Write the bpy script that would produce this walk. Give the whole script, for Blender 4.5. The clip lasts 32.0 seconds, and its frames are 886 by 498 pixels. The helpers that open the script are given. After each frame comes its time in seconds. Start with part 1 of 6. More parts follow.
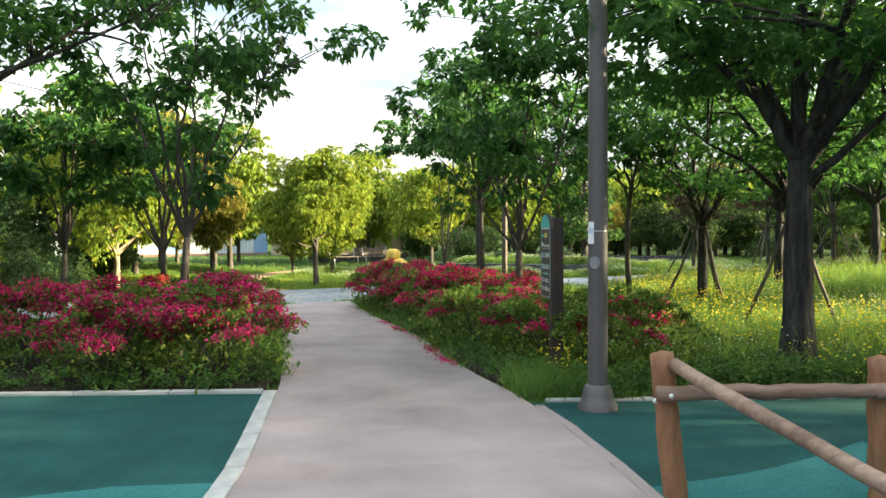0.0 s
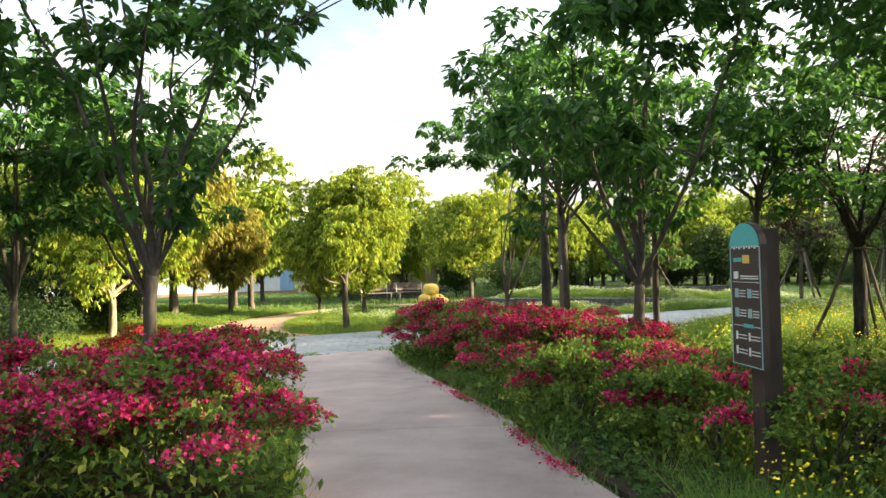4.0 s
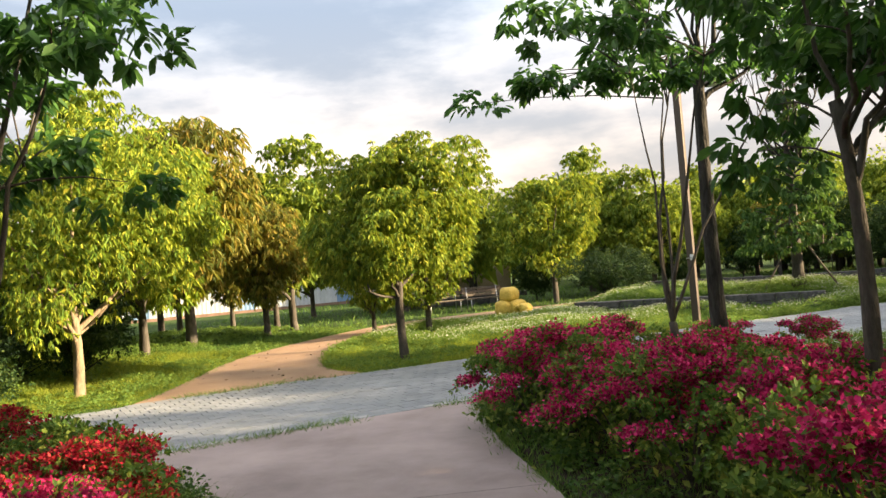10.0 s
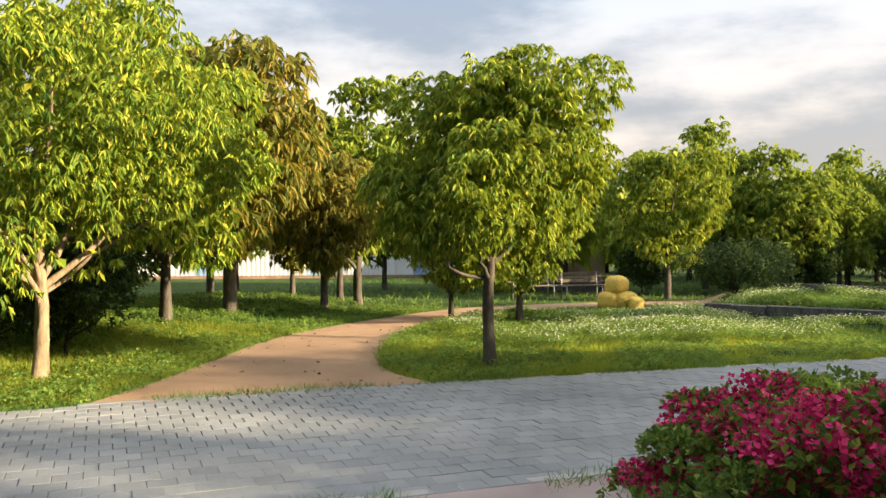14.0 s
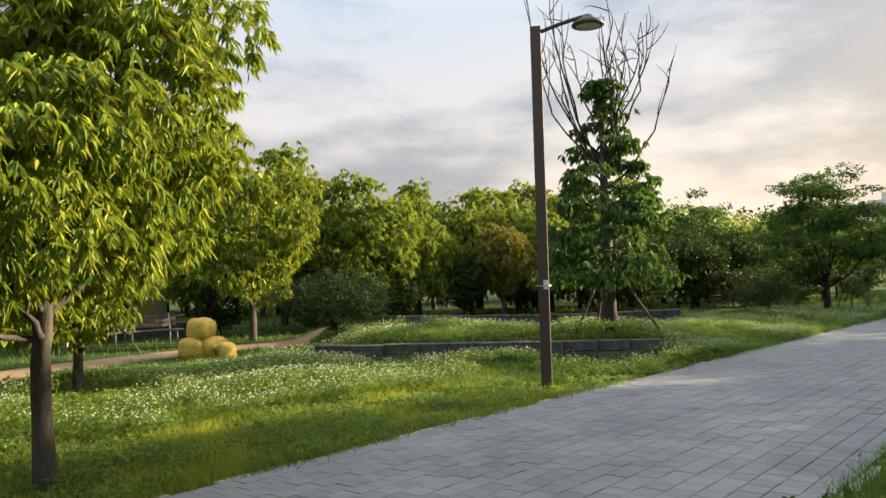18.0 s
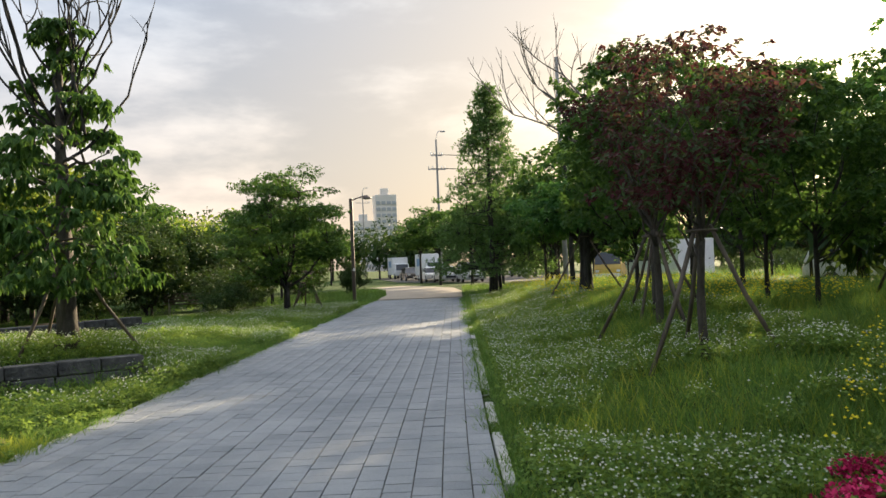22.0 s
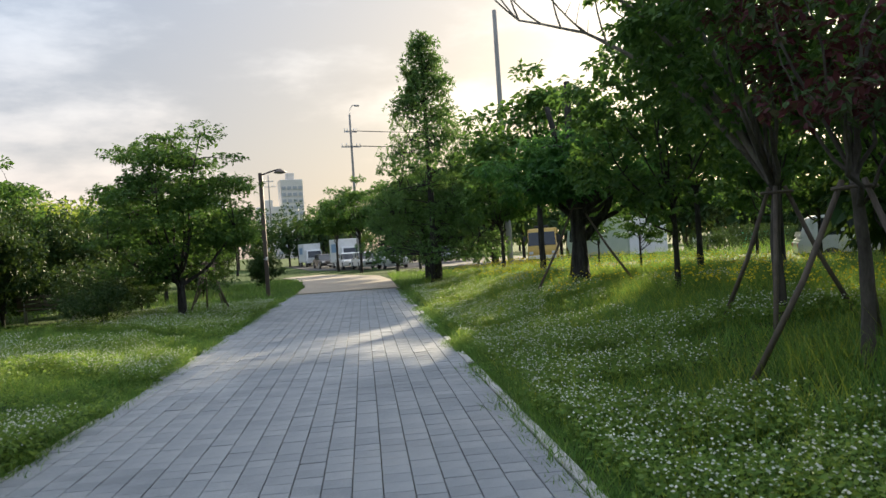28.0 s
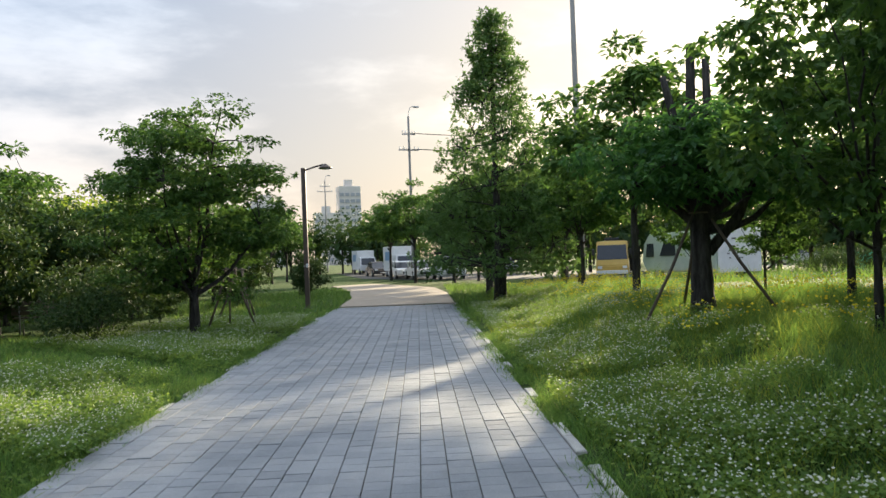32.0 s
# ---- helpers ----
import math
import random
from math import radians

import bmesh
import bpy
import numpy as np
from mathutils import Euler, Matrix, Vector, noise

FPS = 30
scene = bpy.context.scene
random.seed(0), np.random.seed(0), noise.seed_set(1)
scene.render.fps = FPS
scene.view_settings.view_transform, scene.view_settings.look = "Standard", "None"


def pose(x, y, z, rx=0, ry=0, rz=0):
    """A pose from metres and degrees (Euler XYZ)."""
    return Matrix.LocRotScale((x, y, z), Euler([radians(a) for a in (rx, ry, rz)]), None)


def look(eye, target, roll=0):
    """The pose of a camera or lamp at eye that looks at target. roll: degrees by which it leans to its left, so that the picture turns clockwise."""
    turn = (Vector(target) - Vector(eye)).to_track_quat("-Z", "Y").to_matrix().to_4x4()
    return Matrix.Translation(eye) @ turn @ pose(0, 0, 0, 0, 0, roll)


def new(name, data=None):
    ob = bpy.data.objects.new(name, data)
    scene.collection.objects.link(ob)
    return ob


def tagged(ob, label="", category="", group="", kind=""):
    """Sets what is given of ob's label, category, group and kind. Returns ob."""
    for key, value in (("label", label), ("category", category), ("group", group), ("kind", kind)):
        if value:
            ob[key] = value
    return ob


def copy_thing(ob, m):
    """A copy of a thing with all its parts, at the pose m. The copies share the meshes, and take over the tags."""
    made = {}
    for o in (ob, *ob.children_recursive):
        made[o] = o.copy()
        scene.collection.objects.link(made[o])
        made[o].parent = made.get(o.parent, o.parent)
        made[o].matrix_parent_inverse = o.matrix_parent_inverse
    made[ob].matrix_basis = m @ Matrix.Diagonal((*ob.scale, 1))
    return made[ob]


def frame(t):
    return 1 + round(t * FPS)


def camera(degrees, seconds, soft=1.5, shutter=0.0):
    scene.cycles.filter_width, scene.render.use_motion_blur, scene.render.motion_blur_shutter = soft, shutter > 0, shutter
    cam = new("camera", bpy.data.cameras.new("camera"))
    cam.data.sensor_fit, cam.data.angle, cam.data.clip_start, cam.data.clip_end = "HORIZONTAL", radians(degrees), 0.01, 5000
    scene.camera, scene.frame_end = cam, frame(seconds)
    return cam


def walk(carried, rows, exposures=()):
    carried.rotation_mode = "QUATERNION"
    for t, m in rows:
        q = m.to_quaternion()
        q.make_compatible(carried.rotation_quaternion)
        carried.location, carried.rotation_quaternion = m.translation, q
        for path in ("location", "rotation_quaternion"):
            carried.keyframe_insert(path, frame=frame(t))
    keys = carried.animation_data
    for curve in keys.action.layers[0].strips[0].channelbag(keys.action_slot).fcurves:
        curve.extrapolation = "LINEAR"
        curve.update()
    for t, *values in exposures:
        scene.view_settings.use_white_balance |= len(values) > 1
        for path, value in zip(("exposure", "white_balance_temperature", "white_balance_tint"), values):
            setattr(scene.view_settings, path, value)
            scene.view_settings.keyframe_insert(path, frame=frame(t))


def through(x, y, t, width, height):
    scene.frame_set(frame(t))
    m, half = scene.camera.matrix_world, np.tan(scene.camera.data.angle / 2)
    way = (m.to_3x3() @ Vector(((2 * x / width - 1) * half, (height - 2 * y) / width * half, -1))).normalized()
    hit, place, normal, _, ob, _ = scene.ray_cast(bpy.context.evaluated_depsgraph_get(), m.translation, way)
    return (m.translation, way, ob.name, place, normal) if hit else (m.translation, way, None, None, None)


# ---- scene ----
cam = camera(58.5, 32.0)
# seconds, eye, target, roll
PATH = [
    (0, (3.194, 2.563, 1.650), (3.081, 4.559, 1.606), -0.2),
    (0.5, (3.123, 2.978, 1.672), (3.130, 4.978, 1.654), 0.0),
    (1, (3.094, 3.405, 1.671), (3.102, 5.405, 1.683), -1.7),
    (1.5, (2.987, 3.838, 1.639), (3.023, 5.837, 1.653), 0.3),
    (2, (2.891, 4.283, 1.634), (2.929, 6.283, 1.639), -0.2),
    (2.5, (2.808, 4.736, 1.637), (2.683, 6.732, 1.614), -1.4),
    (3, (2.642, 5.179, 1.636), (2.513, 7.175, 1.638), -0.6),
    (3.5, (2.529, 5.655, 1.590), (2.343, 7.646, 1.626), -1.5),
    (5.5, (2.072, 7.148, 1.745), (1.892, 9.340, 1.796), -1.0),
    (6, (1.992, 7.718, 1.719), (1.750, 9.902, 1.807), -3.8),
    (6.5, (1.944, 8.199, 1.692), (1.643, 10.379, 1.751), -4.5),
    (7, (1.844, 8.725, 1.726), (1.676, 10.919, 1.773), -3.7),
    (7.5, (1.761, 9.238, 1.711), (1.605, 11.432, 1.707), -4.9),
    (8, (1.672, 9.712, 1.680), (1.517, 11.906, 1.659), -3.2),
    (8.5, (1.628, 10.186, 1.687), (1.500, 12.382, 1.681), -3.3),
    (9, (1.583, 10.685, 1.695), (1.316, 12.869, 1.704), -4.8),
    (9.5, (1.486, 11.199, 1.697), (1.181, 13.377, 1.727), -2.7),
    (10, (1.433, 11.745, 1.654), (1.055, 13.912, 1.709), -4.7),
    (10.5, (1.313, 12.331, 1.614), (0.915, 14.495, 1.660), -4.9),
    (11, (1.229, 12.847, 1.599), (0.881, 15.019, 1.626), -4.2),
    (11.5, (1.110, 13.364, 1.597), (0.724, 15.530, 1.613), -2.3),
    (12, (0.931, 13.883, 1.595), (0.583, 16.055, 1.624), -0.5),
    (12.5, (0.806, 14.446, 1.562), (0.411, 16.610, 1.583), -1.0),
    (13, (0.590, 14.933, 1.562), (0.051, 17.065, 1.568), 1.0),
    (13.5, (0.450, 15.373, 1.571), (-0.147, 17.490, 1.575), -0.1),
    (15.5, (-0.219, 17.299, 1.576), (-0.794, 19.422, 1.566), 1.8),
    (16, (-0.364, 17.725, 1.596), (-0.823, 19.877, 1.558), 0.2),
    (16.5, (-0.487, 18.192, 1.627), (-0.876, 20.357, 1.643), -1.0),
    (17, (-0.602, 18.591, 1.621), (-0.715, 20.787, 1.687), -0.7),
    (17.5, (-0.659, 18.992, 1.595), (-0.384, 21.173, 1.686), -1.4),
    (18, (-0.672, 19.320, 1.577), (-0.066, 21.434, 1.662), -1.6),
    (18.5, (-0.696, 19.663, 1.484), (0.383, 21.579, 1.535), -1.6),
    (19, (-0.673, 20.100, 1.469), (0.766, 21.765, 1.454), -1.7),
    (19.5, (-0.609, 20.489, 1.477), (0.948, 22.043, 1.469), -1.8),
    (20, (-0.605, 20.843, 1.462), (1.014, 22.332, 1.503), -0.8),
    (20.5, (-0.487, 21.157, 1.482), (1.231, 22.531, 1.537), -0.9),
    (21, (-0.249, 21.457, 1.485), (1.524, 22.758, 1.565), -1.2),
    (21.5, (-0.061, 21.761, 1.465), (1.740, 23.022, 1.547), -1.1),
    (22, (0.131, 22.063, 1.481), (1.947, 23.305, 1.527), -2.4),
    (22.5, (0.454, 22.349, 1.495), (2.253, 23.616, 1.492), -2.8),
    (23, (0.664, 22.620, 1.494), (2.499, 23.834, 1.516), -1.4),
    (23.5, (0.927, 22.931, 1.511), (2.819, 24.053, 1.574), -3.0),
    (24, (1.250, 23.202, 1.518), (3.141, 24.325, 1.580), -4.4),
    (24.5, (1.608, 23.540, 1.510), (3.533, 24.605, 1.550), -3.4),
    (25, (1.904, 23.795, 1.505), (3.837, 24.847, 1.526), -6.2),
    (25.5, (2.223, 24.094, 1.503), (4.142, 25.172, 1.474), -5.7),
    (27.5, (3.849, 25.764, 1.540), (5.834, 26.709, 1.572), -3.5),
    (28, (4.271, 25.986, 1.539), (6.217, 27.011, 1.528), -3.8),
    (28.5, (4.717, 26.301, 1.559), (6.664, 27.324, 1.530), -3.0),
    (29, (5.121, 26.518, 1.532), (7.038, 27.597, 1.544), -3.6),
    (29.5, (5.584, 26.788, 1.506), (7.477, 27.910, 1.495), -3.4),
    (30, (5.976, 27.018, 1.529), (7.926, 28.037, 1.480), -3.8),
    (30.5, (6.412, 27.243, 1.531), (8.358, 28.266, 1.444), -4.7),
    (31, (6.823, 27.569, 1.527), (8.767, 28.596, 1.425), -2.5),
    (31.5, (7.240, 27.830, 1.524), (9.155, 28.912, 1.469), -3.2),
    (32, (7.681, 28.155, 1.551), (9.551, 29.313, 1.576), -2.1),
]
EXPOSURES = [(0, 2.8, 6450, 2), (3, 2.85, 6600, 5), (6, 2.82, 7000, 10), (9, 2.55, 7100, 12), (11, 2.08, 7100, 12), (13, 2.03, 7000, 11), (16, 2.05, 6800, 10), (18, 1.75, 6700, 10), (20, 1.72, 6500, 10), (22, 1.77, 6400, 10),
             (25, 1.7, 6200, 10), (28.5, 1.7, 6000, 9), (31, 1.85, 6000, 9), (32, 1.85, 6000, 9)]
walk(cam, [(t, look(e, a, r)) for t, e, a, r in PATH], EXPOSURES)

# ---- sky, sun ----
SUN_WAY = Vector((0.9655, 0.0641, 0.2524)).normalized()
world = bpy.data.worlds.new("evening_sky")
scene.world = world
world.use_nodes = True
wn = world.node_tree
sky = wn.nodes.new("ShaderNodeTexSky")
sky.sky_type, sky.sun_disc = "NISHITA", False
sky.sun_elevation, sky.sun_rotation = math.asin(SUN_WAY.z), math.atan2(SUN_WAY.x, SUN_WAY.y)
sky.air_density, sky.dust_density, sky.ozone_density = 1.0, 2.2, 1.0
wco = wn.nodes.new("ShaderNodeTexCoord")
wmap = wn.nodes.new("ShaderNodeMapping")
wmap.inputs["Scale"].default_value = (1.0, 1.0, 3.0)
wmap.inputs["Location"].default_value = (0.35, 0.1, 0.4)
wnoise = wn.nodes.new("ShaderNodeTexNoise")
wnoise.inputs["Scale"].default_value, wnoise.inputs["Detail"].default_value, wnoise.inputs["Roughness"].default_value = 2.3, 7.0, 0.55
wsep = wn.nodes.new("ShaderNodeSeparateXYZ")
# thin cloud: dimmer and warmer low down, brightest overhead
wtone = wn.nodes.new("ShaderNodeValToRGB")
tones = wtone.color_ramp.elements
tones[0].position, tones[0].color = 0.0, (0.56, 0.44, 0.37, 1)
tones[1].position, tones[1].color = 1.0, (1.0, 1.0, 1.0, 1)
for where, tone in ((0.13, (0.50, 0.455, 0.425)), (0.32, (0.385, 0.435, 0.505)), (0.65, (0.78, 0.82, 0.88))):
    tones.new(where).color = (*tone, 1)
wlump = wn.nodes.new("ShaderNodeMapRange")
wlump.inputs["From Min"].default_value, wlump.inputs["From Max"].default_value = 0.42, 0.60
wlump.interpolation_type = "SMOOTHSTEP"
wblue = wn.nodes.new("ShaderNodeMix")
wblue.data_type, wblue.blend_type = "RGBA", "MULTIPLY"
wblue.inputs[0].default_value = 1.0
wblue.inputs[7].default_value = (9.1, 10.2, 11.7, 1)
wwhite = wn.nodes.new("ShaderNodeMix")
wwhite.data_type, wwhite.blend_type = "RGBA", "MULTIPLY"
wwhite.inputs[0].default_value = 1.0
wwhite.inputs[7].default_value = (18.8, 18.6, 18.4, 1)
wcloud = wn.nodes.new("ShaderNodeMix")
wcloud.data_type = "RGBA"
wmix = wn.nodes.new("ShaderNodeMix")
wmix.data_type, wmix.blend_type = "RGBA", "MIX"
wmix.inputs[0].default_value = 0.82
# cloud lit through by the low sun
wdot = wn.nodes.new("ShaderNodeVectorMath")
wdot.operation = "DOT_PRODUCT"
wdot.inputs[1].default_value = SUN_WAY
wpow = wn.nodes.new("ShaderNodeMath")
wpow.operation, wpow.use_clamp = "POWER", False
wpow.inputs[1].default_value = 80.0
wmax = wn.nodes.new("ShaderNodeMath")
wmax.operation = "MAXIMUM"
wmax.inputs[1].default_value = 0.0
wglow = wn.nodes.new("ShaderNodeVectorMath")
wglow.operation = "SCALE"
wglow.inputs[0].default_value = (14.0, 12.0, 9.0)
wadd = wn.nodes.new("ShaderNodeVectorMath")
wpow2 = wn.nodes.new("ShaderNodeMath")
wpow2.operation = "POWER"
wpow2.inputs[1].default_value = 4.0
wwarm = wn.nodes.new("ShaderNodeVectorMath")
wwarm.operation = "SCALE"
wwarm.inputs[0].default_value = (4.8, 2.8, 0.1)
wadd2 = wn.nodes.new("ShaderNodeVectorMath")
wadd2.operation = "ADD"
wadd.operation = "ADD"
for a, b in ((wco.outputs["Generated"], wmap.inputs["Vector"]), (wco.outputs["Generated"], wsep.inputs["Vector"]), (wsep.outputs["Z"], wtone.inputs["Fac"]),
             (wmap.outputs["Vector"], wnoise.inputs["Vector"]), (wnoise.outputs["Fac"], wlump.inputs["Value"]), (wtone.outputs["Color"], wblue.inputs[6]),
             (wtone.outputs["Color"], wwhite.inputs[6]), (wlump.outputs["Result"], wcloud.inputs[0]), (wblue.outputs[2], wcloud.inputs[6]), (wwhite.outputs[2], wcloud.inputs[7]),
             (sky.outputs["Color"], wmix.inputs[6]), (wcloud.outputs[2], wmix.inputs[7]), (wco.outputs["Generated"], wdot.inputs[0]), (wdot.outputs["Value"], wmax.inputs[0]),
             (wmax.outputs[0], wpow.inputs[0]), (wpow.outputs[0], wglow.inputs["Scale"]), (wmix.outputs[2], wadd.inputs[0]), (wglow.outputs["Vector"], wadd.inputs[1]),
             (wmax.outputs[0], wpow2.inputs[0]), (wpow2.outputs[0], wwarm.inputs["Scale"]), (wadd.outputs["Vector"], wadd2.inputs[0]), (wwarm.outputs["Vector"], wadd2.inputs[1]),
             (wadd2.outputs["Vector"], wn.nodes["Background"].inputs["Color"])):
    wn.links.new(a, b)
wn.nodes["Background"].inputs["Strength"].default_value = 0.034
sun = new("sun", bpy.data.lights.new("sun", "SUN"))
sun.data.energy, sun.data.angle, sun.data.color = 5.0, radians(1.4), (1.0, 0.80, 0.52)
sun.matrix_basis = look(SUN_WAY * 60, (0, 0, 0))

# ---- small tools ----
def part(name, data, material, parent, label=""):
    """One mesh object under a thing or a part; data is a mesh or a bmesh."""
    if isinstance(data, bmesh.types.BMesh):
        me = bpy.data.meshes.new(name)
        data.to_mesh(me)
        data.free()
    else:
        me = data
    if material is not None and not me.materials:
        me.materials.append(material)
    ob = new(name, me)
    ob.parent = parent
    return tagged(ob, label) if label else ob


def thing(name, m, label, category, group="", kind=""):
    ob = new(name)
    ob.empty_display_size = 0.2
    ob.matrix_basis = m
    return tagged(ob, label, category, group, kind)


def np_mesh(name, verts, faces, material=None, smooth=False):
    """A mesh from arrays: verts (n, 3), faces (m, k)."""
    verts, faces = np.asarray(verts, np.float32), np.asarray(faces, np.int32)
    me = bpy.data.meshes.new(name)
    n, (m, k) = len(verts), faces.shape
    me.vertices.add(n)
    me.vertices.foreach_set("co", verts.ravel())
    me.loops.add(m * k)
    me.loops.foreach_set("vertex_index", faces.ravel())
    me.polygons.add(m)
    me.polygons.foreach_set("loop_start", np.arange(0, m * k, k, dtype=np.int32))
    me.polygons.foreach_set("loop_total", np.full(m, k, np.int32))
    me.polygons.foreach_set("use_smooth", np.full(m, smooth))
    me.update(calc_edges=True)
    if material is not None:
        me.materials.append(material)
    return me


def unit(v):
    return v / np.maximum(np.linalg.norm(v, axis=-1, keepdims=True), 1e-9)


def join_parts(chunks):
    """Joins (verts, faces) pairs into one."""
    vs, fs, n = [], [], 0
    for v, f in chunks:
        vs.append(np.asarray(v)), fs.append(np.asarray(f) + n)
        n += len(v)
    return np.concatenate(vs), np.concatenate(fs)


def tube(points, radii, sides=6, cap=True):
    """A tapered tube along points, as quads."""
    p, r = np.asarray(points, float), np.asarray(radii, float)
    t = unit(np.gradient(p, axis=0))
    ref = np.where(np.abs(t[:, 2:3]) > 0.9, [[1.0, 0, 0]], [[0, 0, 1.0]])
    u = unit(np.cross(t, ref))
    for i in range(1, len(u)):
        w = u[i - 1] - t[i] * (u[i - 1] @ t[i])
        u[i] = w / max(np.linalg.norm(w), 1e-9)
    v = np.cross(t, u)
    a = np.arange(sides) * 2 * np.pi / sides
    ring = p[:, None] + r[:, None, None] * (np.cos(a)[None, :, None] * u[:, None] + np.sin(a)[None, :, None] * v[:, None])
    n = len(p)
    i, j = np.meshgrid(np.arange(n - 1), np.arange(sides), indexing="ij")
    a0, a1 = i * sides + j, i * sides + (j + 1) % sides
    faces = np.stack([a0, a1, a1 + sides, a0 + sides], -1).reshape(-1, 4)
    verts = ring.reshape(-1, 3)
    if cap:
        verts = np.concatenate([verts, p[-1:] + t[-1:] * r[-1] * 0.3, p[:1]])
        top, low = n * sides, n * sides + 1
        k = (n - 1) * sides
        s = np.arange(0, sides, 2)
        faces = np.concatenate([faces, np.stack([k + s, k + (s + 1) % sides, k + (s + 2) % sides, np.full_like(s, top)], -1),
                                np.stack([(s + 2) % sides, (s + 1) % sides, s, np.full_like(s, low)], -1)])
    return verts, faces


def bezier(a, b, c, n):
    s = np.linspace(0, 1, n)[:, None]
    return (1 - s) ** 2 * np.asarray(a) + 2 * s * (1 - s) * np.asarray(b) + s**2 * np.asarray(c)


def leaf_arrays(rng, centres, ahead, length, width, droop=0.25, fine=False):
    """Folded leaf blades, growing from centres along ahead."""
    n = len(centres)
    d = unit(ahead)
    side = unit(np.cross(d, rng.normal(size=(n, 3)) * 0.5 + [0, 0, 1]))
    up = np.cross(side, d)
    ln = (length * rng.uniform(0.65, 1.25, n))[:, None]
    w = (width * rng.uniform(0.7, 1.2, n))[:, None]
    tip = centres + d * ln - np.array([0, 0, 1]) * ln * droop
    if not fine:
        mid = centres + d * ln * 0.48 + up * w * 0.18
        low = centres + d * ln * 0.5
        v = np.stack([centres, low + side * w, tip, low - side * w], 1)
        v[:, 1] += up * w * 0.25
        v[:, 3] += up * w * 0.25
        return v.reshape(-1, 3), np.arange(n * 4).reshape(n, 4)
    q1, q2 = centres + d * ln * 0.3, centres + d * ln * 0.7 - np.array([0, 0, 1]) * ln * droop * 0.4
    v = np.stack([centres, q1 + side * w * 0.85 + up * w * 0.3, q2 + side * w * 0.9 + up * w * 0.3, tip,
                  q2 - side * w * 0.9 + up * w * 0.3, q1 - side * w * 0.85 + up * w * 0.3], 1)
    f = np.arange(n)[:, None] * 6
    return v.reshape(-1, 3), np.concatenate([f + [0, 1, 2, 3], f + [0, 3, 4, 5]])


def box_bm(bm, x0, y0, z0, x1, y1, z1, bevel=0.0, m=None):
    """Adds a box to a bmesh, with rounded edges where bevel is given."""
    vs = [bm.verts.new(c) for c in ((x0, y0, z0), (x1, y0, z0), (x1, y1, z0), (x0, y1, z0), (x0, y0, z1), (x1, y0, z1), (x1, y1, z1), (x0, y1, z1))]
    fs = [bm.faces.new([vs[i] for i in q]) for q in ((3, 2, 1, 0), (4, 5, 6, 7), (0, 1, 5, 4), (1, 2, 6, 5), (2, 3, 7, 6), (3, 0, 4, 7))]
    if m is not None:
        bmesh.ops.transform(bm, matrix=m, verts=vs)
    if bevel > 0:
        bmesh.ops.bevel(bm, geom=list({e for f in fs for e in f.edges}), offset=bevel, segments=2, affect="EDGES", profile=0.6)
    return bm


def boxes(*rows, bevel=0.0):
    bm = bmesh.new()
    for r in rows:
        box_bm(bm, *r, bevel=bevel)
    return bm


def tubes_mesh(name, chunks, material, smooth=True):
    v, f = join_parts(chunks)
    return np_mesh(name, v, f, material, smooth)


def inside(px, py, poly):
    """Which of the points lie in the polygon."""
    res = np.zeros(len(px), bool)
    n = len(poly)
    for i in range(n):
        (x1, y1), (x2, y2) = poly[i], poly[(i + 1) % n]
        if y1 == y2:
            continue
        hit = ((y1 > py) != (y2 > py)) & (px < (x2 - x1) * (py - y1) / (y2 - y1) + x1)
        res ^= hit
    return res


def spline(points, step=0.35):
    """A smooth line through points, resampled."""
    p = np.asarray(points, float)
    q = np.concatenate([2 * p[:1] - p[1:2], p, 2 * p[-1:] - p[-2:-1]])
    out = []
    for i in range(1, len(q) - 2):
        n = max(2, int(np.linalg.norm(q[i + 1] - q[i]) / step))
        s = np.linspace(0, 1, n, endpoint=False)[:, None]
        a, b, c, d = q[i - 1], q[i], q[i + 1], q[i + 2]
        out.append(0.5 * (2 * b + (c - a) * s + (2 * a - 5 * b + 4 * c - d) * s**2 + (3 * b - a - 3 * c + d) * s**3))
    return np.concatenate(out + [p[-1:]])


# ---- materials ----
def material(name, build):
    m = bpy.data.materials.new(name)
    m.use_nodes = True
    nt = m.node_tree
    bsdf = nt.nodes["Principled BSDF"]
    build(nt, bsdf)
    return m


def ramp(nt, fac, *stops):
    r = nt.nodes.new("ShaderNodeValToRGB")
    els = r.color_ramp.elements
    els[0].position, els[0].color = stops[0][0], (*stops[0][1], 1)
    els[1].position, els[1].color = stops[-1][0], (*stops[-1][1], 1)
    for p, c in stops[1:-1]:
        e = els.new(p)
        e.color = (*c, 1)
    nt.links.new(fac, r.inputs["Fac"])
    return r.outputs["Color"]


def tex_noise(nt, scale, detail=4.0, rough=0.6, stretch=(1, 1, 1), generated=False):
    co = nt.nodes.new("ShaderNodeTexCoord")
    mp = nt.nodes.new("ShaderNodeMapping")
    mp.inputs["Scale"].default_value = stretch
    nt.links.new(co.outputs["Object"], mp.inputs["Vector"])
    n = nt.nodes.new("ShaderNodeTexNoise")
    n.inputs["Scale"].default_value, n.inputs["Detail"].default_value, n.inputs["Roughness"].default_value = scale, detail, rough
    nt.links.new(mp.outputs["Vector"], n.inputs["Vector"])
    return n.outputs["Fac"]


